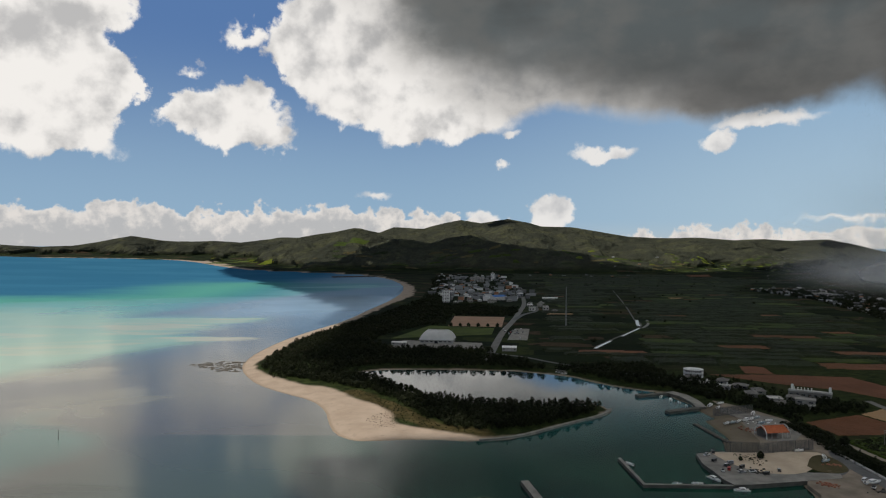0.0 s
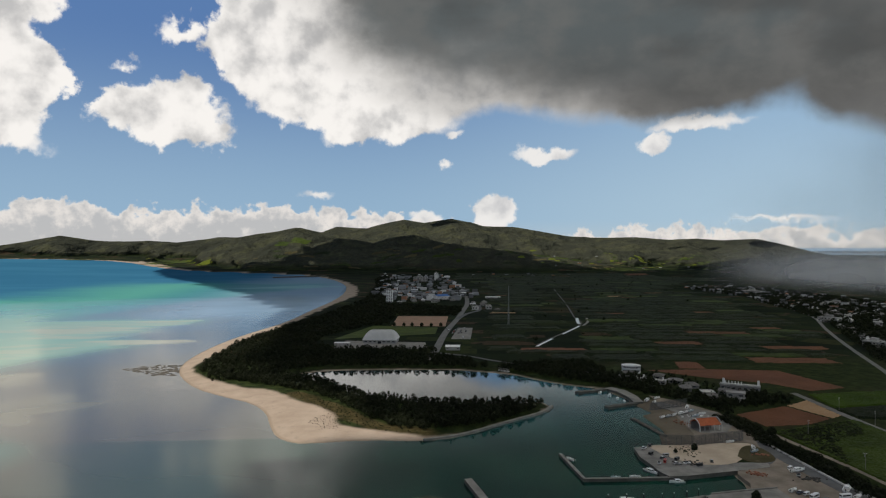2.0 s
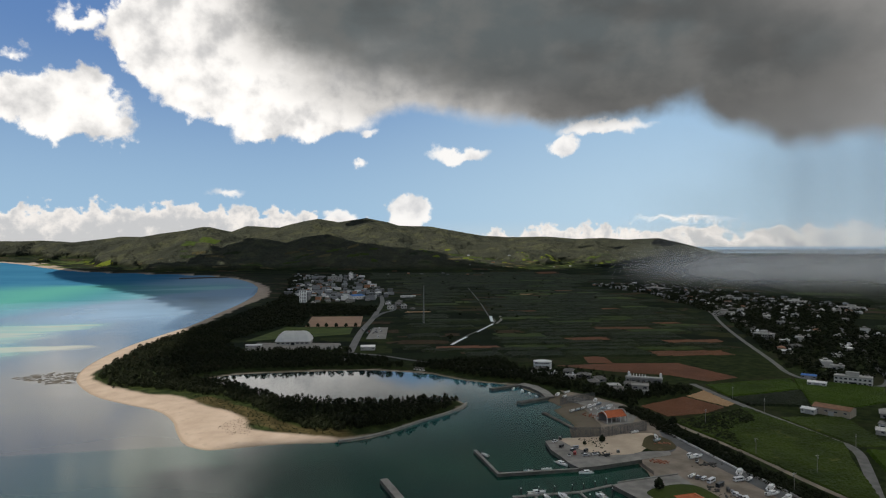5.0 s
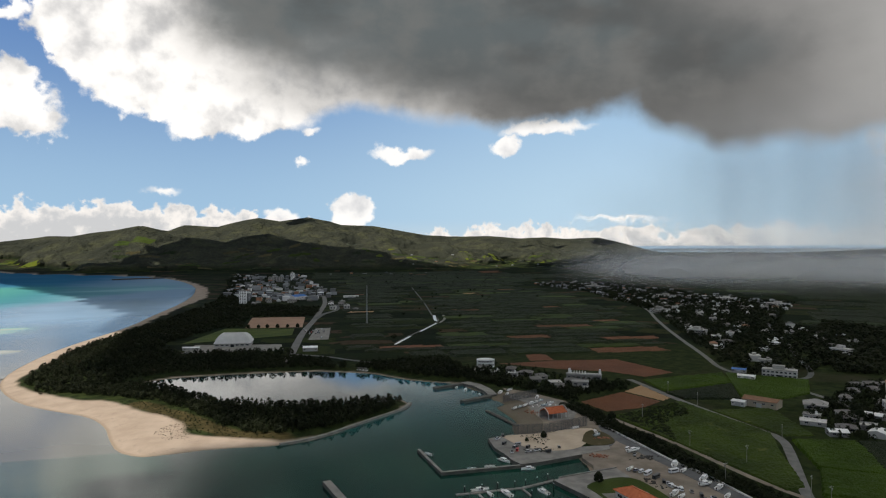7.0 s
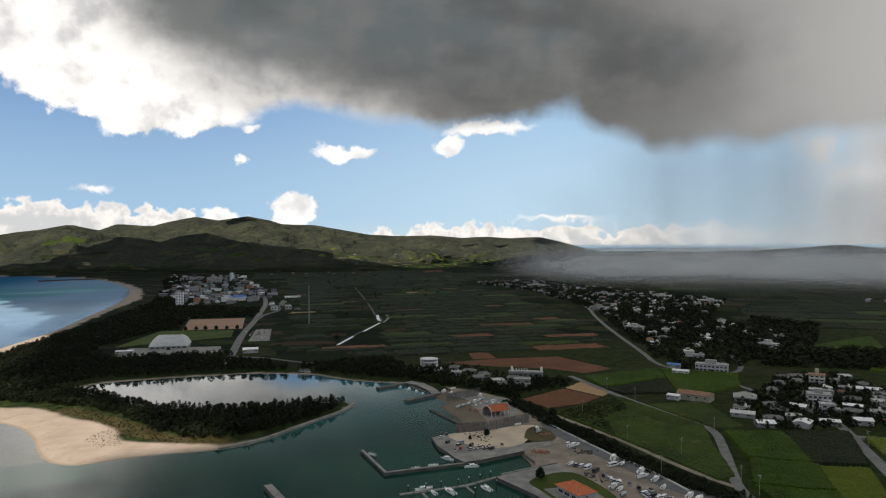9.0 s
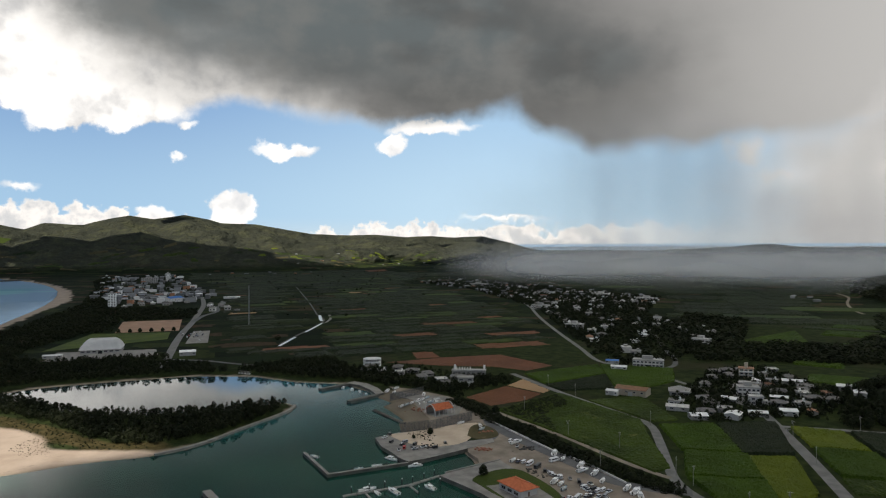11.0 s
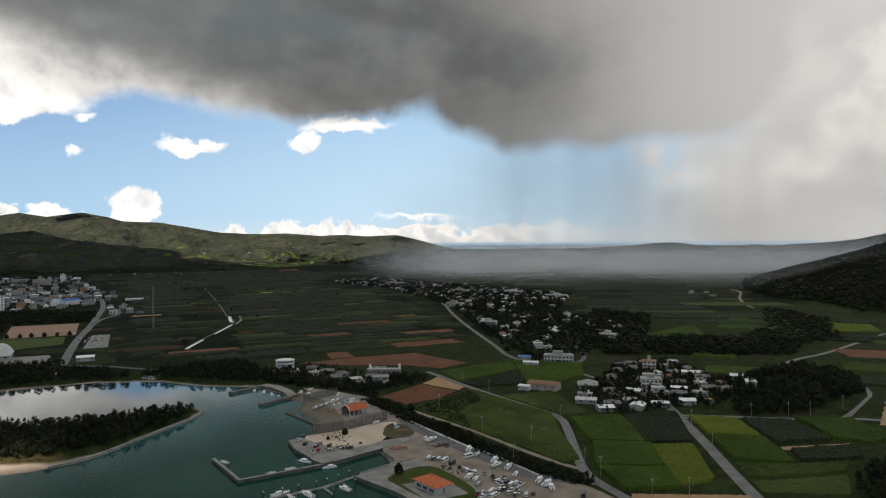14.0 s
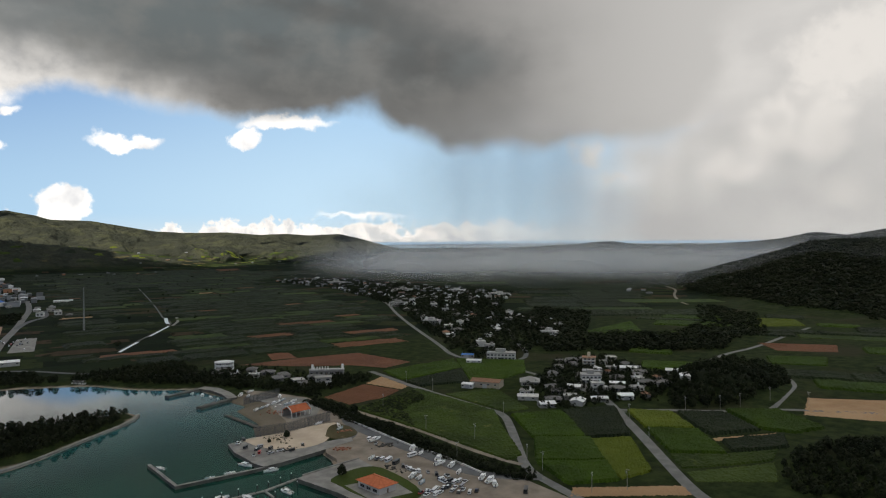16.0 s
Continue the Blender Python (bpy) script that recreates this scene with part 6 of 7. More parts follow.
settle(VILLAGE_FAR, 36, 43, -35, FAR_MODELS, keep=lambda x, y: rng.random() < (0.9 if y > 1000 else 0.62), roads=STREETS)
settle([(780, 1320), (1046, 1354), (1083, 1130), (930, 1000), (760, 1060)], 32, 44, -35, FAR_MODELS, roads=STREETS)
settle([(840, 1880), (960, 1960), (1060, 1840), (960, 1500), (850, 1560)], 38, 45, -25, FAR_MODELS)
settle(TOWN, 38, 46, -6, FAR_MODELS, keep=lambda x, y: y < 2100 or rng.random() < 0.5, roads=STREETS)
settle([(40, 1420), (110, 1420), (190, 1500), (205, 1740), (0, 1740)], 24, 47, -6, FAR_MODELS, roads=STREETS, keep=lambda x, y: rng.random() < 0.85)
settle([(150, 1180), (205, 1220), (215, 1420), (175, 1420)], 26, 48, -8, FAR_MODELS, roads=STREETS)
settle([(208, 600), (238, 622), (262, 580), (284, 515), (270, 481), (254, 499), (240, 534), (220, 573)], 12, 49, -22)
settle([(330, 2700), (900, 2650), (880, 2760), (340, 2800)], 90, 50, 0, FAR_MODELS)
settle([(1180, 800), (1350, 900), (1380, 1000), (1250, 950)], 60, 51, -50, FAR_MODELS)


for x, y, w, d, h, a, wall, top, label in (
        (376, 319, 11, 9, 3.4, 28, WHITE_WALL, PALE_ROOF, "village store with a white gable roof"), (354, 329, 11, 9, 3.0, -30, GREY_WALL, PALE_ROOF, "low workshop with a pale metal roof"),
        (410, 355, 16, 8, 3.2, -62, GREY_WALL, PALE_ROOF, "long village house with a white metal roof"), (416, 308, 11, 8, 3.4, -38, WHITE_WALL, PALE_ROOF, "white gabled house at the crossroads"),
        (508, 324, 17, 9, 3.0, -55, GREY_WALL, PALE_ROOF, "low barn with a rounded white roof"), (510, 372, 18, 9, 3.2, -50, GREY_WALL, PALE_ROOF, "long barn with a white metal roof"),
        (360, 353, 15, 8, 3.0, -48, GREY_WALL, FLAT_ROOF, "grey workshop at the edge of the village")):
    put(shed(label, w, d, h, 1.2, wall, top, "village sheds", bays=2), x, y, a)


def stair_house(w, d):
    """A cream three-storey house with a stair tower and a terrace."""
    root = thing("house", "cream three-storey house with a stair tower", "house")
    part("wall", boxed(-w / 2, w / 2, -d / 2, d / 2, -0.6, 8.6, bevel=0.06), CREAM_WALL, root)
    part("roof", boxed(-w / 2 - 0.4, w / 2 + 0.4, -d / 2 - 0.4, d / 2 + 0.4, 8.6, 8.9, bevel=0.04), RUST, root)
    part("stair_tower", boxed(-1.4, 1.4, -1.4, 1.4, 8.9, 13.2, bevel=0.08), CREAM_WALL, root)
    for f in range(3):
        for k in (-0.3, 0.0, 0.3):
            window(root, k * w, -d / 2, 1.6 + 2.85 * f, w * 0.2, 1.4, "s")
        if f:
            part("balcony", boxed(-w * 0.48, w * 0.48, -d / 2 - 1.1, -d / 2, 2.85 * f - 0.1, 2.85 * f + 0.9), WHITE_WALL, root)
    part("door", boxed(-0.6, 0.6, -d / 2 - 0.06, -d / 2 + 0.1, 0, 2.1), DOOR, root)
    return root


put(stair_house(12, 10), 499, 410, -50)
put(hip_house("broad house under a pale grey pyramid roof", 15, 13, GREY_WALL, FLAT_ROOF, 3.2, 3.4, ""), 399, 389, -44)
put(block("white two-storey village hall", 16, 11, 2, WHITE_WALL, "", 5, "village_hall"), 444, 363, -42)


def distant_houses(places):
    """Houses too far off to tell apart: walls, eaves and low roofs in one mesh."""
    m = Nodes("distant_house_paint")
    r = m.island()
    col = m.mix(m.smooth(r, 0.13, 0.15), (0.66, 0.66, 0.65), (0.25, 0.26, 0.27))
    col = m.mix(m.smooth(r, 0.52, 0.54), col, (0.125, 0.13, 0.135))
    col = m.mix(m.smooth(r, 0.93, 0.94), col, (0.34, 0.16, 0.09))
    paint = m.done(m.principled(col, 0.85))
    verts, faces = [], []
    r = random.Random(77)
    for x, y, a in places:
        w, d, h = r.uniform(8, 15), r.uniform(7, 11), r.choice((2.9, 3.1, 3.2, 5.8))
        if x < 260 and y < 2700:
            w, d, h = w * r.uniform(1.0, 1.9), d * r.uniform(0.9, 1.3), r.choice((3.2, 5.8, 6.2, 8.8))
        c, s = math.cos(radians(a)), math.sin(radians(a))
        z = ground_z(x, y)
        hip = r.random() < 0.45
        for e, z0, z1, t in ((0, -0.6, h, 1.0), (0.6, h + 0.01, h + (1.7 if hip else 0.45), 0.25 if hip else 1.0)):
            b = len(verts)
            for zz, k in ((z0, 1.0), (z1, t)):
                for sx, sy in ((-1, -1), (1, -1), (1, 1), (-1, 1)):
                    px, py = sx * (w / 2 + e) * (k if k == 1 else 0.5), sy * (d / 2 + e) * (k if k == 1 else 0.05)
                    verts.append((x + px * c - py * s, y + px * s + py * c, z + zz))
            faces += [(b, b + 1, b + 5, b + 4), (b + 1, b + 2, b + 6, b + 5), (b + 2, b + 3, b + 7, b + 6), (b + 3, b, b + 4, b + 7), (b + 4, b + 5, b + 6, b + 7)]
    tagged(new("distant_houses", mesh("distant_houses", verts, faces, paint)), "far-off pale houses of the town and village", "houses", kind="stuff")


distant_houses(distant)

# buildings that stand out
put(hip_house("white harbour house with orange tiled hip roof", 16, 10, WHITE_WALL, RED_TILE, 3.4, 2.6, "", "harbour_house"), 174, 271, -84, 2.26)
def fishing_shed(w, d, h, rise):
    """An open hall: posts, a tiled roof of two slopes with rows of tiles, white arched gables, a back wall."""
    root = thing("fishing_shed", "open fishing shed with orange tiled roof and white arches", "shed")
    part("back_wall", boxed(-w / 2, w / 2, d / 2 - 0.3, d / 2, -0.6, h), GREY_WALL, root)
    part("floor_slab", boxed(-w / 2 - 0.6, w / 2 + 0.6, -d / 2 - 0.6, d / 2 + 0.6, -0.6, 0.12), CONCRETE, root)
    for k in range(5):
        x = -w / 2 + 0.3 + k * (w - 0.6) / 4
        part("post", boxed(x - 0.2, x + 0.2, -d / 2, -d / 2 + 0.4, 0.1, h, bevel=0.03), WHITE_WALL, root)
    bm = bmesh.new()
    for s in (-1, 1):
        lo, hi = (s * (d / 2 + 0.9), h - 0.9 * rise / (d / 2)), (0, h + rise)
        v = [bm.verts.new((x, y, z + t)) for t in (0.02, 0.2) for x, (y, z) in ((-w / 2 - 0.3, lo), (w / 2 + 0.3, lo), (w / 2 + 0.3, hi), (-w / 2 - 0.3, hi))]
        for q in ((0, 1, 2, 3), (7, 6, 5, 4), (0, 4, 5, 1), (1, 5, 6, 2), (2, 6, 7, 3), (3, 7, 4, 0)):
            bm.faces.new([v[i] for i in q])
    roof = part("roof", bm, RED_TILE, root)
    bm = bmesh.new()
    for k in range(int(w / 0.6) + 1):
        x = -w / 2 - 0.2 + k * 0.6
        for s in (-1, 1):
            rod(bm, (x, s * (d / 2 + 0.9), h + 0.2 - 0.9 * rise / (d / 2)), (x, 0, h + rise + 0.2), 0.11, n=5)
    rod(bm, (-w / 2 - 0.3, 0, h + rise + 0.24), (w / 2 + 0.3, 0, h + rise + 0.24), 0.2, n=6)
    part("tiling", bm, RED_TILE, roof)
    for x in (-w / 2 - 0.6, w / 2 + 0.6):
        bm = bmesh.new()
        n, ro, ri = 16, d / 2 + 1.5, d / 2 + 1.05
        ring = []
        for k in range(n + 1):
            a = math.pi * k / n
            ring.append([bm.verts.new((x + e, -q * math.cos(a), 0.2 + (h + rise + 0.6) * q / ro * math.sin(a) ** 0.7)) for e in (-0.2, 0.2) for q in (ri, ro)])
        for p, q in zip(ring, ring[1:]):
            for i, j in ((0, 1), (1, 3), (3, 2), (2, 0)):
                bm.faces.new((p[i], p[j], q[j], q[i]))
        part("arch", bm, WHITE_WALL, root, "white curved gable arch")
    return root


put(fishing_shed(15, 9.5, 4.2, 2.6), 206, 421, 10, 2.1)
put(block("white seafront hotel tower", 14, 12, 8, HALL_WHITE, cols=3), 7, 1440, -5)
again(bpy.data.objects["building"], 174, 2350, -5)
put(block("long pale apartment block", 46, 14, 5, WHITE_WALL, cols=9), 114, 2262, -8)
put(shed("large hall with bright blue roof", 34, 24, 8, 3.0, WHITE_WALL, BLUE_ROOF, "", "market_hall"), 121, 1500, 35)
put(shed("long white-roofed shed by the sports ground", 16, 11, 4, 1.4, WHITE_WALL, PALE_ROOF, "", "club_house"), 76, 768, -7)
put(shed("warehouse with red rusty roof and tan walls", 24, 13, 5, 1.6, CREAM_WALL, RUST, "", "warehouse"), 366, 405, -60)
put(shed("white storage shed beside the warehouse", 9, 7, 3.4, 0.8, WHITE_WALL, PALE_ROOF, "", "store"), 352, 412, -60)
def round_building(w, d, storeys):
    """An oval white building: a drum with a deep slab and a band of arched bays on every floor."""
    root = thing("round_building", "white oval two-storey building with arched bays", "building")
    n = 32

    def drum(bm, k, z0, z1):
        ring = [[bm.verts.new((w / 2 * k * math.cos(2 * math.pi * i / n), d / 2 * k * math.sin(2 * math.pi * i / n), z)) for i in range(n)] for z in (z0, z1)]
        for i in range(n):
            bm.faces.new((ring[0][i], ring[0][(i + 1) % n], ring[1][(i + 1) % n], ring[1][i]))
        bm.faces.new(ring[0][::-1])
        bm.faces.new(ring[1])
        return bm

    part("wall", drum(bmesh.new(), 0.9, -0.6, 3.4 * storeys), WHITE_WALL, root)
    for f in range(storeys):
        part("balcony", drum(drum(bmesh.new(), 1.0, 3.4 * f, 3.4 * f + 1.1), 1.02, 3.4 * f + 1.1, 3.4 * f + 1.25), PALE_ROOF, root)
        for i in range(n // 2, n):
            a = 2 * math.pi * (i + 0.5) / n
            x, y = w / 2 * math.cos(a), d / 2 * math.sin(a)
            part("column", rod(bmesh.new(), (x * 0.98, y * 0.98, 3.4 * f + 1.2), (x * 0.98, y * 0.98, 3.4 * f + 3.4), 0.22, n=6), PALE_ROOF, root)
            bm = boxed(-0.62, 0.62, -0.05, 0.05, 0, 1.5)
            bmesh.ops.transform(bm, matrix=Matrix.Translation((x * 0.91, y * 0.91, 3.4 * f + 1.4)) @ Matrix.Rotation(math.atan2(d * math.cos(a), -w * math.sin(a)), 4, "Z"), verts=bm.verts[:])
            part("window", bm, GLASS, root)
    part("roof", drum(drum(bmesh.new(), 1.04, 3.4 * storeys, 3.4 * storeys + 0.4), 0.8, 3.4 * storeys + 0.4, 3.4 * storeys + 0.9), PALE_ROOF, root)
    part("door", boxed(-0.8, 0.8, -d * 0.46, -d * 0.44, 0, 2.2), DOOR, root)
    return root


put(round_building(17, 13, 2), 229, 616, -20)
put(block("white two-storey village school building", 28, 10, 2, WHITE_WALL, cols=8, name="school"), 462, 490, -48)
put(shed("low shed with blue metal roof", 12, 8, 3, 0.8, GREY_WALL, BLUE_ROOF, "", "store"), 444, 520, -48)
put(shed("low village store with white roof", 14, 8, 3, 0.8, WHITE_WALL, PALE_ROOF, "", "store"), 428, 492, -48)
def guest_house(w, d, h):
    """A long white terrace house with a row of white posts along its roof and a stair tower."""
    root = thing("guest_house", "long pale guest house with roof posts and towers", "building")
    part("wall", boxed(-w / 2, w / 2, -d / 2, d / 2, -0.6, h, bevel=0.08), GREY_WALL, root)
    bm = boxed(-w / 2 - 0.4, w / 2 + 0.4, -d / 2 - 0.4, d / 2 + 0.4, h, h + 0.25)
    box(bm, -w / 2 - 0.4, w / 2 + 0.4, -d / 2 - 0.4, -d / 2 - 0.2, h + 0.25, h + 1.1)
    part("roof", bm, FLAT_ROOF, root)
    for k in range(6):
        x = -w * 0.36 + k * 2.4
        bm = rod(bmesh.new(), (x, -d * 0.3, h + 0.25), (x, -d * 0.3, h + 2.6), 0.38, 0.3, n=8)
        rod(bm, (x, -d * 0.3, h + 2.6), (x, -d * 0.3, h + 3.3), 0.55, 0.15, n=8)
        part("roof_post", bm, PALE_ROOF, root)
    for x in (-w * 0.42, w * 0.46):
        part("tower", boxed(x - 0.9, x + 0.9, -0.9, 0.9, h + 0.25, h + 4.6, bevel=0.1), PALE_ROOF, root)
    for k in range(7):
        window(root, -w / 2 + (k + 0.5) * w / 7, -d / 2, 2.0, 2.2, 1.6, "s")
    part("door", boxed(-0.6, 0.6, -d / 2 - 0.08, -d / 2 + 0.1, 0, 2.2), DOOR, root)
    return root


put(guest_house(30, 9, 4.2), 291, 534, -32)


def sluice():
    """A small concrete sluice at the head of the lagoon."""
    root = thing("sluice", "small pale concrete sluice at the head of the lagoon", "sluice")
    part("wall", boxed(-6, 6, -1.2, 1.2, -2, 1.2, bevel=0.1), PALE_CONCRETE, root)
    for x in (-3.5, 0, 3.5):
        part("pier", boxed(x - 0.4, x + 0.4, -1.6, 1.6, -2, 2.8, bevel=0.06), CONCRETE, root)
    part("walkway", boxed(-6, 6, -0.7, 0.7, 2.8, 3.0), CONCRETE, root)
    return root


put(sluice(), 112, 637, -45, 0.6)
put(flat_house("grey flat house among harbour trees", 13, 10, 2, GREY_WALL, group="", tank=False), 269, 500, -28)
for x, y, w, d, a in ((703, 1018, 30, 16, -60), (579, 756, 22, 14, -60), (618, 569, 20, 10, -75), (910, 1296, 40, 16, -60), (930, 1648, 44, 20, -50), (983, 1188, 36, 14, -60), (987, 1050, 40, 12, -60)):
    put(block("large white two-storey village building", w, d, 2, WHITE_WALL, "village buildings", cols=6, name="village_building"), x, y, a)


def sports_hall():
    """A sports hall: low walls under a tall white shell that slopes in from all four sides."""
    root = thing("sports_hall", "sports hall with tall white shell roof", "building")
    part("wall", boxed(-20, 20, -15, 15, -0.6, 4.2, bevel=0.2), WHITE_WALL, root)
    n, k = 20, 12
    up = [[hall_shell(i / n, j / k) for j in range(k + 1)] for i in range(n + 1)]
    bm = bmesh.new()
    g = [[bm.verts.new(p) for p in row] for row in up]
    for i in range(n):
        for j in range(k):
            bm.faces.new((g[i][j], g[i + 1][j], g[i + 1][j + 1], g[i][j + 1]))
    bmesh.ops.solidify(bm, geom=bm.faces[:], thickness=0.3)
    roof = part("roof", bm, HALL_WHITE, root)
    for i in range(2, n, 2):
        bm = bmesh.new()
        for j in range(k):
            rod(bm, up[i][j] + Vector((0, 0, 0.04)), up[i][j + 1] + Vector((0, 0, 0.04)), 0.09, n=4)
        part("rib", bm, HALL_WHITE, roof)
    for i in range(7):
        window(root, -17 + i * 5.6, -15, 2.4, 3.6, 1.6, "s")
    for i in range(4):
        window(root, -20, -10 + i * 6.5, 2.4, 3.4, 1.6, "w")
    part("door", boxed(-2, 2, -15.1, -14.9, 0, 2.6), GLASS, root)
    return root


def hall_shell(u, v):
    """A point of the shell: flat along the middle, steep at the eaves."""
    a, b = min(1.0, (1 - abs(2 * u - 1)) * 2.0), min(1.0, (1 - abs(2 * v - 1)) * 1.25)
    return Vector((-21 + 42 * u, -16 + 32 * v, 4.2 + 10.8 * (1 - (1 - min(a, b)) ** 2.2)))


put(shed("long white greenhouse among the fields", 34, 7, 3, 1.2, WHITE_WALL, PALE_ROOF, "", "greenhouse"), 243, 1530, -6)
put(sports_hall(), -6, 836, -8, 2.1)
put(shed("low grey changing rooms by the turf", 18, 7, 3, 0.7, GREY_WALL, PALE_ROOF, "", "club_house"), -52, 812, -10)


# ---- boats ----
def boat(label, length, beam, cabin, hull_mat=None, group="boats"):
    """A small motor boat: flared hull, deck well, cabin with windscreen, rail and outboard."""
    root = thing("boat", label, "boat", group)
    bm = bmesh.new()
    n = 9
    rings = []
    for i in range(n + 1):
        t = i / n
        x = length * (t - 0.45)
        w = beam / 2 * (1 - max(0, (t - 0.45) / 0.55) ** 2.2) + 0.03
        rise = 0.35 * max(0, t - 0.4) ** 1.5 * length * 0.25
        ring = [(x, 0, -0.35 + rise * 0.8), (x, w * 0.7, -0.1 + rise * 0.5), (x, w, 0.75 + rise), (x, w * 0.86, 0.75 + rise), (x, w * 0.84, 0.42 + rise * 0.8)]
        ring += [(x, -b, c) for _, b, c in ring[:0:-1]]
        rings.append([bm.verts.new(p) for p in ring])
    m = len(rings[0])
    for a, b in zip(rings, rings[1:]):
        for k in range(m):
            bm.faces.new((a[k], b[k], b[(k + 1) % m], a[(k + 1) % m]))
    bm.faces.new(rings[0][::-1])
    bm.faces.new(rings[-1])
    hull = part("hull", bm, hull_mat or GEL, root)
    part("deck", boxed(-length * 0.44, length * 0.3, -beam * 0.4, beam * 0.4, 0.40, 0.47), DECK, hull)
    if cabin:
        x0, x1, w = (-length * 0.12, length * 0.17, beam * 0.30)
        bm = boxed(x0, x1, -w, w, 0.45, 1.55, bevel=0.15)
        c = part("cabin", bm, GEL, root)
        part("windscreen", boxed(x1 - 0.08, x1 + 0.05, -w * 0.85, w * 0.85, 1.0, 1.42), GLASS, c)
        for s in (-1, 1):
            part("side_window", boxed(x0 + 0.25, x1 - 0.25, s * w - 0.04, s * w + 0.04, 1.0, 1.4), GLASS, c)
        part("canopy", boxed(x0 - 0.5, x1 + 0.1, -w - 0.08, w + 0.08, 1.56, 1.64, bevel=0.03), GEL, c)
        bm = bmesh.new()
        for s in (-1, 1):
            rod(bm, (x0 - 0.42, s * w, 0.45), (x0 - 0.42, s * w, 1.58), 0.04, n=5)
        part("canopy_post", bm, STEEL, c)
    else:
        part("console", boxed(-0.2, 0.5, -0.4, 0.4, 0.45, 1.25, bevel=0.1), GEL, root)
        part("thwart", boxed(-length * 0.3, -length * 0.24, -beam * 0.38, beam * 0.38, 0.45, 0.7), DECK, root)
    bm = bmesh.new()
    pts = [(length * t, s * beam * w, 1.35) for s in (-1, 1) for t, w in ((0.15, 0.42), (0.35, 0.3), (0.5, 0.08))]
    for a, b in ((0, 1), (1, 2), (3, 4), (4, 5), (2, 5)):
        rod(bm, pts[a], pts[b], 0.03, n=5)
    for p in pts:
        rod(bm, (p[0], p[1], 0.7), p, 0.025, n=5)
    part("rail", bm, STEEL, root)
    bm = boxed(-length * 0.45 - 0.55, -length * 0.45 - 0.05, -0.22, 0.22, 0.5, 1.15, bevel=0.08)
    box(bm, -length * 0.45 - 0.4, -length * 0.45 - 0.2, -0.08, 0.08, -0.5, 0.5)
    part("outboard_motor", bm, RUBBER, root)
    return root


BOATS = [boat("white motor boat with small cabin and canopy", 8.0, 2.6, True), boat("open white fishing skiff", 6.0, 2.0, False),
         boat("large white cabin cruiser", 9.5, 3.1, True), boat("small open boat with pale blue hull", 5.5, 1.9, False, BLUE_HULL)]


def cradle(x, y, z, turn, length):
    """Wooden blocks under a boat ashore."""
    root = thing("boat_cradle", "timber and steel cradle under a boat ashore", "cradle", "boat cradles")
    for t in (-0.25, 0.2):
        bm = boxed(length * t - 0.12, length * t + 0.12, -1.1, 1.1, 0, 0.25)
        for s in (-1, 1):
            rod(bm, (length * t, s * 1.0, 0.1), (length * t, s * 0.75, 0.85), 0.06, n=5)
        part("support", bm, STEEL, root)
    root.matrix_basis = pose(x, y, z, 0, 0, turn)


AFLOAT = [(145.0, 369.5, -80, 0), (140.5, 349, -70, 2), (148, 332, 178, 0), (103.6, 372, 120, 1), (119, 340.6, 178, 3), (129.5, 341.2, 176, 1), (112, 310, 5, 2), (123, 302, 100, 2), (140.7, 298.5, 105, 0), (115, 303.5, 95, 1),
          (175, 540, 60, 1), (179, 529, 70, 0), (182, 519, 80, 1), (184, 509, 80, 3)]
ASHORE = [(199, 501, 50, 0), (202, 494, 50, 1), (189.6, 449.7, 35, 1), (194.5, 452.2, 30, 3), (199.8, 455.0, 38, 1), (207, 458.9, 28, 0), (212.2, 462.4, 40, 1), (217, 465.5, 25, 3), (221, 457.2, 8, 1), (213.5, 451.5, 12, 3), (219.5, 476.5, 60, 0), (209.2, 507.7, 20, 1),
          (215, 337, 15, 2), (222.8, 309.4, 48, 2), (221.0, 299.2, 30, 1), (223.0, 286.0, 40, 2), (218.5, 279.2, 8, 0), (221.8, 273.0, 30, 0), (218.0, 262.6, 35, 1), (222.0, 249.2, 30, 0), (222.3, 244.0, 28, 2), (220.5, 239.0, 55, 0), (197.4, 268.6, 30, 1), (194.6, 262.6, 25, 3),
          (195.6, 309.5, 30, 1), (196.6, 272.8, 32, 0), (206, 389.8, 12, 1), (214, 378, 70, 1), (211, 371, 20, 3)]
first = {}
for rows, ashore in ((AFLOAT, False), (ASHORE, True)):
    for x, y, a, k in rows:
        z = 2.05 + 0.62 if ashore else 0.1
        if k not in first:
            first[k] = BOATS[k]
            put(BOATS[k], x, y, a, z)
        else:
            again(BOATS[k], x, y, a, z)
        if ashore:
            cradle(x, y, 2.05, a, 6.0)


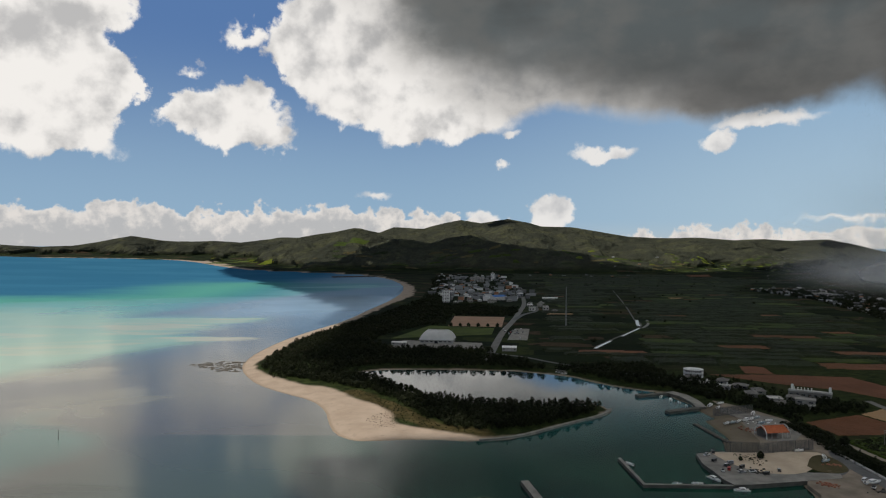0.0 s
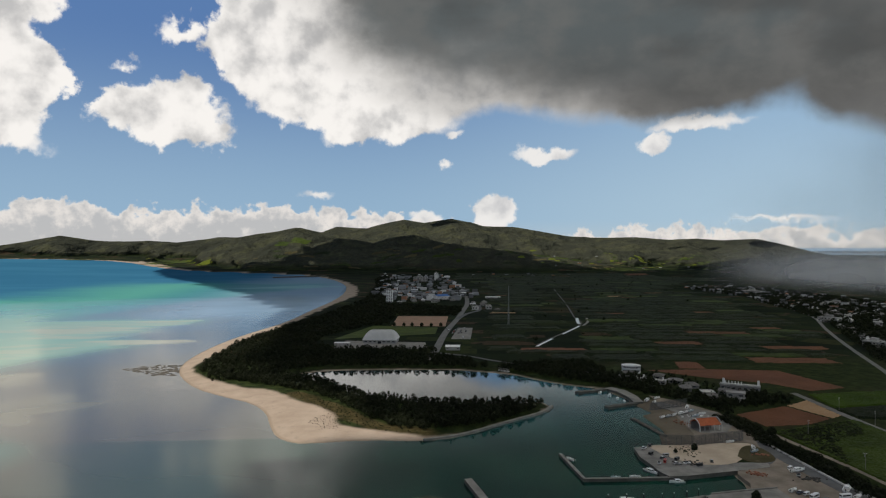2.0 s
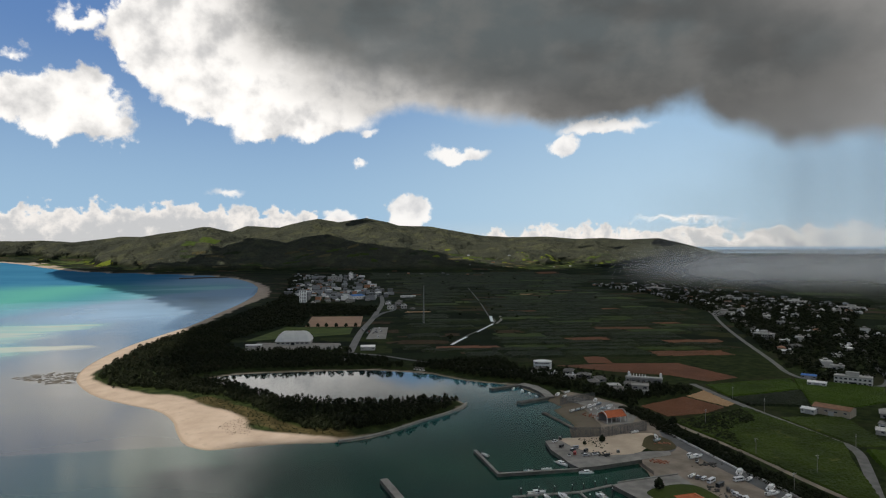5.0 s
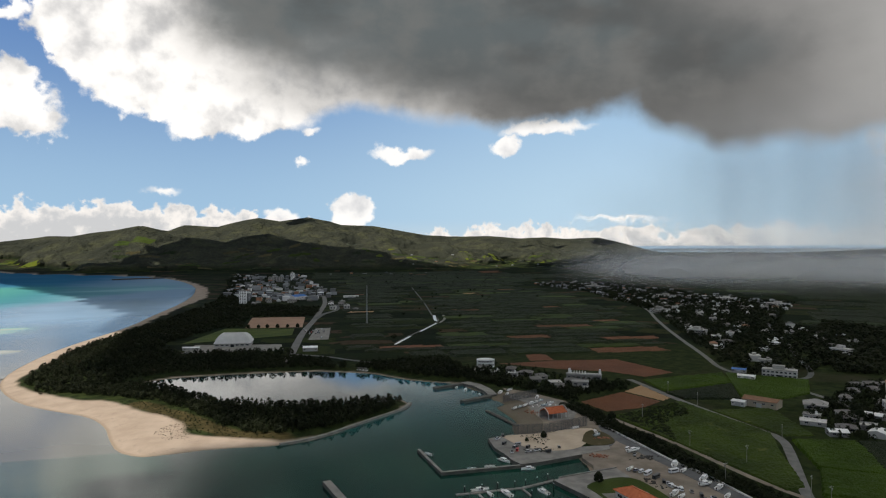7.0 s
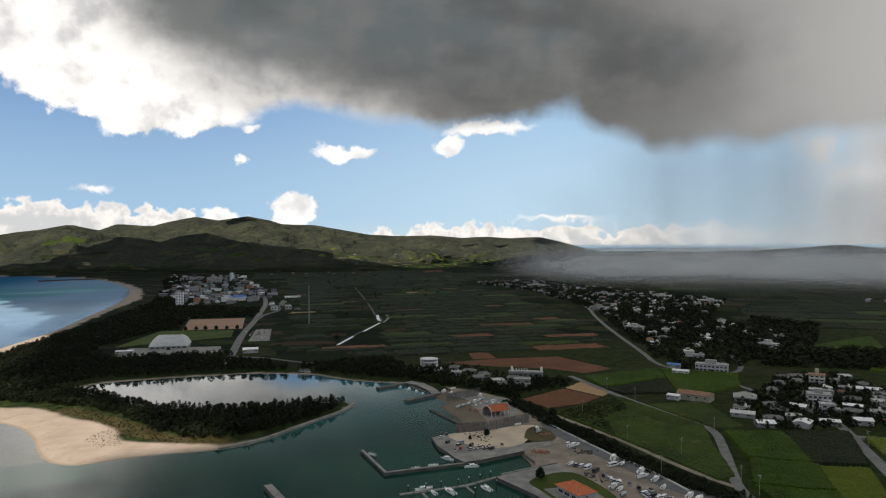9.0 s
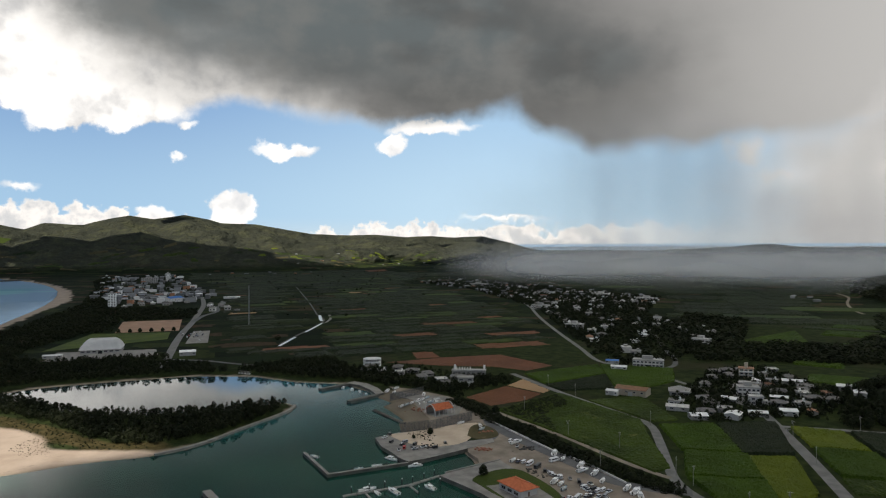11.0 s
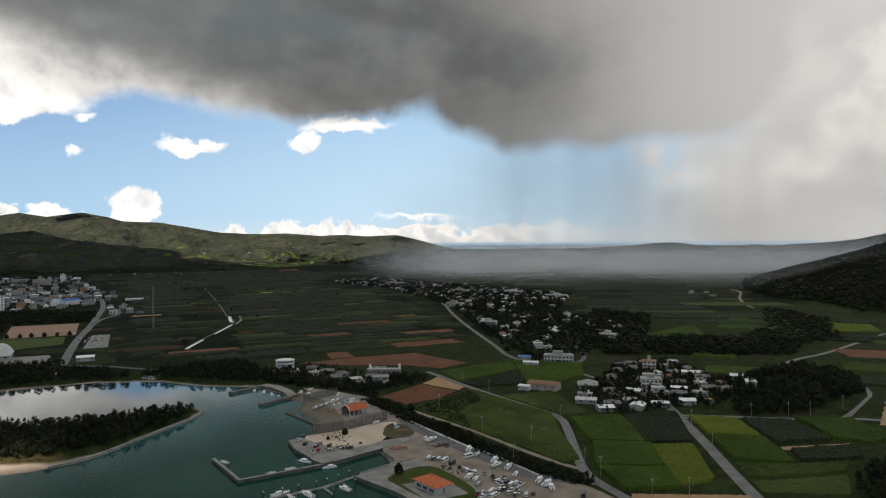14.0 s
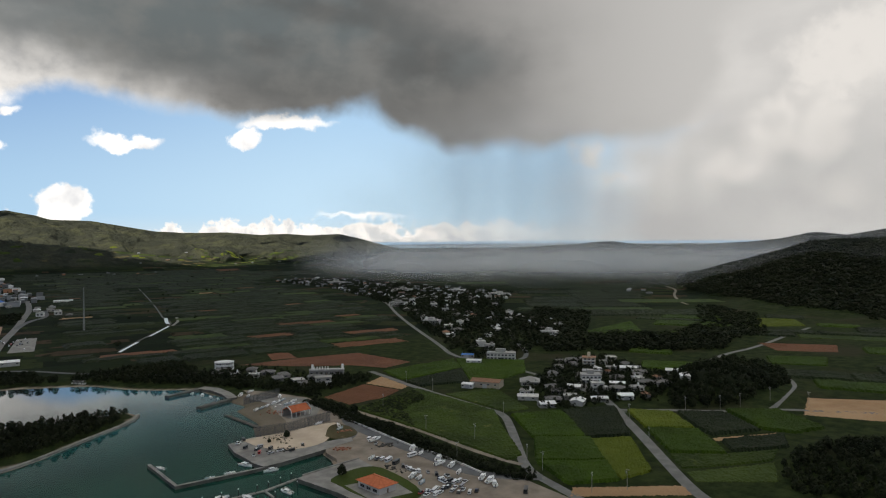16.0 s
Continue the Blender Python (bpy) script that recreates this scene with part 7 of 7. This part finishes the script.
# ---- cars ----
def car(label, length, width, height, van=False, name="car"):
    root = thing(name, label, "car" if name == "car" else "bus", "vehicles in the yard")
    bm = boxed(-length / 2, length / 2, -width / 2, width / 2, 0.3, height if van else height * 0.6, bevel=0.14)
    part("body", bm, PAINT, root)
    if van:
        for s in (-1, 1):
            part("side_window", boxed(-length * 0.42, length * 0.34, s * width / 2 - 0.04, s * width / 2 + 0.03, height * 0.58, height * 0.86), GLASS, root)
        part("windscreen", boxed(length / 2 - 0.05, length / 2 + 0.03, -width * 0.42, width * 0.42, height * 0.52, height * 0.86), GLASS, root)
        part("rear_window", boxed(-length / 2 - 0.03, -length / 2 + 0.05, -width * 0.4, width * 0.4, height * 0.58, height * 0.84), GLASS, root)
    else:
        bm = bmesh.new()
        z0, z1, w0, w1 = height * 0.6, height, width * 0.46, width * 0.38
        lo = [bm.verts.new(p) for p in ((-length * 0.42, -w0, z0), (length * 0.22, -w0, z0), (length * 0.22, w0, z0), (-length * 0.42, w0, z0))]
        hi = [bm.verts.new(p) for p in ((-length * 0.33, -w1, z1), (length * 0.06, -w1, z1), (length * 0.06, w1, z1), (-length * 0.33, w1, z1))]
        for k in range(4):
            bm.faces.new((lo[k], lo[(k + 1) % 4], hi[(k + 1) % 4], hi[k]))
        bm.faces.new(hi)
        part("greenhouse", bm, GLASS, root)
        part("roof", boxed(-length * 0.33, length * 0.06, -w1, w1, z1 - 0.02, z1 + 0.05, bevel=0.02), PAINT, root)
    for sx in (-0.31, 0.31):
        for sy in (-1, 1):
            wheel = part("wheel", rod(bmesh.new(), (length * sx, sy * (width / 2 - 0.2), 0.32), (length * sx, sy * (width / 2 + 0.02), 0.32), 0.32, n=12), RUBBER, root)
            part("rim", rod(bmesh.new(), (length * sx, sy * (width / 2 + 0.015), 0.32), (length * sx, sy * (width / 2 + 0.035), 0.32), 0.19, n=10), STEEL, wheel)
    for s in (-1, 1):
        part("headlight", boxed(length / 2 - 0.06, length / 2 + 0.03, s * width * 0.36 - 0.16, s * width * 0.36 + 0.16, height * 0.4, height * 0.5), GEL, root)
    return root


CARS = [car("parked small hatchback car", 3.9, 1.65, 1.5), car("parked light van with boxy body", 3.5, 1.5, 1.75, True), car("parked minibus with dark windows", 5.8, 1.9, 2.3, True, "minibus")]
SPOTS = [(201.1, 288.0, 60, 1), (201.2, 283.6, 62, 0), (201.6, 279.7, 60, 0), (203.0, 276.6, 65, 1), (206, 273.0, 60, 0), (190.1, 252.4, 20, 0), (192.6, 250.4, 25, 1), (196, 252.8, 20, 0), (199.0, 250.9, 30, 0), (203, 252.4, 25, 0), (206.6, 252.6, 20, 1),
         (210, 252.8, 25, 1), (204.5, 260.2, 10, 1), (204.3, 256.2, 15, 0), (187.2, 249.0, 20, 0), (204.1, 238.2, 40, 1), (208.2, 238.0, 40, 0), (199.3, 245.2, 30, 0), (207, 267.2, 60, 1),
         (215.0, 299.4, 8, 2), (200.4, 300.6, 30, 2), (201.2, 294.6, 30, 2), (225.6, 222.9, 40, 2),
         (149.8, 382, 30, 0), (149.6, 371, 40, 1), (157, 367.5, 10, 1), (155, 386.5, 80, 1), (148, 355.5, 70, 0), (152, 357, 60, 1), (157, 353, 0, 0), (168, 349.6, 10, 1), (177.7, 355.6, 70, 0), (213.5, 341, 40, 1),
         (202.0, 285.8, 60, 0), (201.4, 281.6, 62, 1), (202.2, 278.0, 62, 0), (186.5, 252.5, 22, 0), (188.6, 250.9, 20, 0), (194.3, 251.6, 24, 1), (197.4, 249.4, 22, 0), (201.0, 250.3, 24, 0), (193.8, 247.2, 22, 0), (190.6, 246.4, 24, 1),
         (204.6, 258.2, 12, 0), (206.8, 256.0, 14, 1), (208.8, 254.2, 14, 0), (205.6, 262.4, 12, 0), (211.8, 250.6, 20, 0), (203.2, 247.6, 28, 0), (206.2, 246.6, 30, 1), (200.6, 241.8, 36, 0), (204.4, 243.2, 34, 0), (210.4, 262.8, 80, 0),
         (199.0, 304.6, 30, 1), (197.8, 307.4, 30, 0), (212.0, 331.0, 50, 0), (153.4, 363.4, 30, 0), (160.2, 360.4, 40, 1), (163.0, 354.0, 10, 0)]
first = {}
for x, y, a, k in SPOTS:
    z = 2.16 if x < 180 and y > 345 else 2.08
    if k not in first:
        first[k] = put(CARS[k], x, y, a, z)
    else:
        again(CARS[k], x, y, a, z)
for k in range(18):
    x, y = 84 + 38 * rng.random(), 862 + 100 * rng.random()
    again(CARS[k % 2], x if x < 100 + (y - 860) * 0.15 else x - 16, y, 80 + rng.uniform(-6, 6), 2.11)


# ---- poles, fences, moorings ----
def utility_pole():
    root = thing("utility_pole", "grey concrete utility pole with crossarm", "pole", "utility poles")
    part("shaft", rod(bmesh.new(), (0, 0, -0.5), (0, 0, 10.0), 0.16, 0.09, 8), POLE, root)
    arm = part("crossarm", boxed(-1.1, 1.1, -0.06, 0.06, 9.2, 9.33), STEEL, root)
    for x in (-1.0, -0.4, 0.4, 1.0):
        part("insulator", rod(bmesh.new(), (x, 0, 9.33), (x, 0, 9.55), 0.07, n=6), GEL, arm)
    part("transformer", rod(bmesh.new(), (0.4, 0, 7.8), (0.4, 0, 8.7), 0.28, n=10), STEEL, root)
    return root


pole_model = put(utility_pole(), 257, 253, 30)
for k, (x, y) in enumerate(((254, 239), (249, 203), (336, 232), (441, 247), (455, 240), (418, 259.5), (486, 234), (497, 212), (265, 195), (251.5, 335), (231, 280), (262, 301), (263, 401), (313, 330), (322, 420), (325, 460), (372, 272), (354, 262))):
    again(pole_model, x, y, 17 * k % 180)


def net_fence(line, tall, label):
    """A high net hung between steel posts."""
    root = thing("net_fence", label, "fence", "net fences")
    bm = bmesh.new()
    for (x0, y0), (x1, y1) in zip(line, line[1:]):
        n = max(1, round(math.hypot(x1 - x0, y1 - y0) / 3.2))
        for k in range(n + (1 if (x1, y1) == line[-1] else 0)):
            x, y = x0 + (x1 - x0) * k / n, y0 + (y1 - y0) * k / n
            part("post", rod(bmesh.new(), (x, y, 2.0), (x, y, 2.0 + tall), 0.14, 0.09, 6), NET_POST, root)
        for k in range(int(tall / 0.55) + 1):
            rod(bm, (x0, y0, 2.2 + k * 0.55), (x1, y1, 2.2 + k * 0.55), 0.10, n=3)
        m = max(1, round(math.hypot(x1 - x0, y1 - y0) / 0.55))
        for k in range(m):
            x, y = x0 + (x1 - x0) * k / m, y0 + (y1 - y0) * k / m
            rod(bm, (x, y, 2.1), (x, y, 2.0 + tall * 0.97), 0.10, n=3)
    part("net", bm, NET, root, "dark net")
    return root


net_fence([(163, 389), (184, 386), (217, 394.5)], 6.2, "tall dark net fence beside the sandy yard")
net_fence([(189, 471), (222, 483)], 5.5, "dark net fence behind the boat ramp")


def pontoon():
    root = thing("pontoon", "floating grey pontoon with dark mooring piles", "pontoon")
    line = [(99, 307.5), (120, 307), (133, 306.5), (153, 312)]
    for k, ((x0, y0), (x1, y1)) in enumerate(zip(line, line[1:])):
        n = 3
        for j in range(n):
            a, b = (j + 0.03) / n, (j + 0.97) / n
            p, q = Vector((x0 + (x1 - x0) * a, y0 + (y1 - y0) * a)), Vector((x0 + (x1 - x0) * b, y0 + (y1 - y0) * b))
            d = (q - p)
            bm = boxed(-d.length / 2, d.length / 2, -1.0, 1.0, -0.2, 0.55, bevel=0.05)
            bmesh.ops.transform(bm, matrix=Matrix.Translation(((p.x + q.x) / 2, (p.y + q.y) / 2, 0)) @ Matrix.Rotation(math.atan2(d.y, d.x), 4, "Z"), verts=bm.verts[:])
            part("float", bm, CONCRETE, root)
    for x in (110, 133, 143):
        part("finger", boxed(x - 0.6, x + 0.6, 295.5, 305.4, -0.2, 0.5, bevel=0.05), CONCRETE, root)
    for x, y in ((104, 309), (113, 309), (121, 308.6), (130, 308.3), (136, 308.8), (143, 310.6), (147, 300), (133, 294.6), (150, 313)):
        p = part("mooring_post", rod(bmesh.new(), (x, y, -3), (x, y, 3.4), 0.28, n=10), RUBBER, root)
        part("cap", rod(bmesh.new(), (x, y, 3.4), (x, y, 3.9), 0.32, 0.05, 10), GEL, p, "white cone cap")
    return root


pontoon()
bm = rod(bmesh.new(), (-237.4, 416.8, -2), (-237.4, 416.8, 6.5), 0.16, 0.12, 8)
tagged(part("marker_post", bm, DARK_GEAR), "thin dark channel marker post in the water", "post")


def mast(x, y, tall):
    """A slim lattice mast."""
    root = thing("radio_mast", "slim steel lattice radio mast on the plain", "mast")
    c = [(-0.9, -0.9), (0.9, -0.9), (0.9, 0.9), (-0.9, 0.9)]
    for a, b in c:
        part("leg", rod(bmesh.new(), (a, b, 0), (a * 0.4, b * 0.4, tall), 0.22, 0.14, 5), STEEL, root)
    bm = bmesh.new()
    n = 14
    for k in range(n):
        t0, t1 = k / n, (k + 1) / n
        for (a, b), (d, e) in zip(c, c[1:] + c[:1]):
            s0, s1 = 1 - 0.6 * t0, 1 - 0.6 * t1
            rod(bm, (a * s0, b * s0, tall * t0), (d * s1, e * s1, tall * t1), 0.09, n=4)
    part("bracing", bm, STEEL, root)
    root.matrix_basis = pose(x, y, FLAT)


mast(184.5, 1009.5, 58)
pier("breakwater", [(-425, 2592), (-354, 2629), (-274, 2665), (-240, 2700)], 16, -3, 4.0, ROCK, "dark rock breakwater across the bay")


def heap(name, label, x, y, w, d, h, material, seed, n=26):
    """Loose gear piled on the ground: many small lumps in one mesh."""
    r = random.Random(seed)
    bm = bmesh.new()
    for _ in range(n):
        a, s = r.uniform(0, 6.28), r.uniform(0.35, 0.9)
        px, py = r.gauss(0, w / 4), r.gauss(0, d / 4)
        m = Matrix.Translation((px, py, s * 0.3 + max(0, h - abs(px) - abs(py)) * 0.3)) @ Matrix.Rotation(a, 4, "Z") @ Matrix.Diagonal((s * r.uniform(0.7, 1.7), s, s * 0.7, 1))
        bmesh.ops.create_icosphere(bm, subdivisions=1, radius=0.9, matrix=m)
    ob = tagged(part(name, bm, material), label, "gear", kind="stuff")
    ob.location = (x, y, 2.07)


heap("net_heap", "heap of orange fishing gear in the yard", 192, 335.5, 10, 8, 1.5, ORANGE_TARP, 1, 40)
heap("net_heap", "heap of dark fishing nets and gear", 216, 325, 12, 7, 1.6, DARK_GEAR, 2, 46)
heap("net_heap", "pinkish orange tarpaulin heap on the weedy patch", 212, 366, 6, 4, 1.5, ORANGE_TARP, 3, 18)
heap("net_heap", "dark heaps of nets and traps on the quay", 165, 355, 13, 7, 1.2, DARK_GEAR, 4, 44)
heap("net_heap", "scattered traps on the boat ramp", 200, 436, 22, 12, 0.6, ORANGE_TARP, 5, 36)
heap("net_heap", "dark gear along the lawn edge", 196, 288, 5, 26, 0.6, DARK_GEAR, 6, 26)
heap("net_heap", "pale crates and gear on the ramp", 214, 455, 20, 6, 0.8, GEL, 7, 20)


# ---- reef and sparse trees ----
def reef():
    r = random.Random(3)
    bm = bmesh.new()
    area = [(-256, 679), (-233, 701), (-205, 697), (-192, 640), (-215, 646)]
    for _ in range(260):
        x, y = r.uniform(-256, -192), r.uniform(638, 702)
        if inside(np.array([x]), np.array([y]), area)[0]:
            s = r.uniform(0.8, 2.6)
            m = Matrix.Translation((x, y, -0.1)) @ Matrix.Rotation(r.uniform(0, 6.3), 4, "Z") @ Matrix.Diagonal((s * 1.9, s, 0.35, 1))
            bmesh.ops.create_icosphere(bm, subdivisions=1, radius=1.0, matrix=m)
    for v in bm.verts:
        v.co += Vector((r.uniform(-0.3, 0.3), r.uniform(-0.3, 0.3), r.uniform(-0.1, 0.15)))
    tagged(part("reef_rocks", bm, ROCK), "flat dark reef rocks awash beside the beach", "rocks", kind="stuff")


reef()


def lone_tree(x, y, tall, label, k):
    """A single tree with trunk, limbs and an open crown of leaf clumps."""
    root = thing("tree", label, "tree", "single trees")
    bm = rod(bmesh.new(), (0, 0, -0.3), (0.1, 0, tall * 0.5), tall * 0.045, tall * 0.028, 8)
    for j in range(5):
        a = j * 1.3 + k
        rod(bm, (0.05, 0, tall * (0.3 + 0.05 * j)), (math.cos(a) * tall * 0.3, math.sin(a) * tall * 0.3, tall * (0.6 + 0.06 * j)), tall * 0.02, tall * 0.008, 5)
    part("trunk", bm, BARK, root)
    rs = np.random.RandomState(k)
    v, f = tree_arrays(rs, 240, False)
    v = v[:-6] * np.array([1.15, 1.15, 1.0])
    me = mesh("crown", (v * tall).tolist(), [q for q in f.tolist() if max(q) < len(v)], LEAVES)
    new("crown", me).parent = root
    root.matrix_basis = pose(x, y, ground_z(x, y))


for k, (x, y, h) in enumerate(((178, 377, 4.2), (170.5, 298, 5.5), (165, 373, 2.6), (240, 402, 6), (445, 262, 6), (452, 300, 7), (405, 360, 9), (398, 352, 8), (440, 330, 6), (400, 322, 5), (12, 997, 6), (26, 996, 5.5), (38, 994, 6), (52, 992, 6), (66, 990, 5.5), (80, 989, 6))):
    lone_tree(x, y, h, "dark green broadleaf tree standing alone" if k % 2 else "small tree with a round dark crown", 60 + k)

# terraced fields on the lower hills
rng = random.Random(21)
for k in range(240):
    if k >= 150:
        az, r, s = rng.uniform(-12, 20), rng.uniform(2960, 3330), rng.uniform(8, 24)
    elif k < 132:
        az, r, s = rng.triangular(6, 29, 23), rng.uniform(3040, 3600), rng.uniform(8, 22)
    else:
        az, r, s = rng.uniform(-19, -13), rng.uniform(3350, 3900), rng.uniform(20, 45)
    x, y = r * math.sin(radians(az)), r * math.cos(radians(az))
    if land_height(np.array([x]), np.array([y]))[1][0] < 70:
        continue
    s, deep = (s * 1.7, 0.45) if k >= 150 else (s, 1.0)
    q = [(x - s * rng.uniform(0.7, 1.3), y - s * 0.7 * deep), (x + s * rng.uniform(0.7, 1.3), y - s * 0.7 * deep), (x + s * rng.uniform(0.6, 1.2), y + s * 0.8 * deep), (x - s * rng.uniform(0.6, 1.2), y + s * 0.8 * deep)]
    mat, label = rng.choice(((YOUNG_CANE, "bright terrace field on the hillside"), (GRASS, "rough terrace on the hillside"), (LAWN, "green terrace field on the hillside"), (DARK_CANE, "dark terrace field on the hillside"), (YOUNG_CANE, "pale green terrace field")))
    if k >= 150:
        mat, label = rng.choice(((GRASS, "rough terrace low on the dark hill"), (SHADED_CANE, "green terrace low on the dark hill"), (DRY_WEEDS, "dry weedy terrace low on the dark hill")))
    field(q, mat, label, 1.0, 9.0, 0.3, seed=k)
for az, r, w, d, mat, label in ((-17.2, 3330, 90, 60, LAWN, "bright green meadow by the far shore"), (-15.9, 3290, 110, 55, LAWN, "sunlit meadow by the far shore"), (-18.6, 3500, 80, 50, LAWN, "meadow above the far beach"),
                                (-8.6, 3420, 60, 70, GRASS, "open grassy slope on the dark hill"), (-7.2, 3450, 90, 80, LAWN, "grassy clearing high on the dark hill"), (-23.5, 3900, 120, 40, LAWN, "thin meadow strip below the far hills")):
    x, y = r * math.sin(radians(az)), r * math.cos(radians(az))
    field([(x - w * 0.6, y - d * 0.4), (x + w * 0.4, y - d * 0.55), (x + w * 0.65, y + d * 0.3), (x - w * 0.3, y + d * 0.6)], mat, label, 0.6, 8.0, 0.3)
distant = []
settle([(x * math.sin(radians(a)), x * math.cos(radians(a))) for a, x in ((9, 3050), (9, 3500), (18, 3700), (25, 3600), (25, 3050), (18, 3000))], 150, 53, 170, FAR_MODELS, keep=lambda x, y: rng.random() < 0.3)
distant_houses(distant)
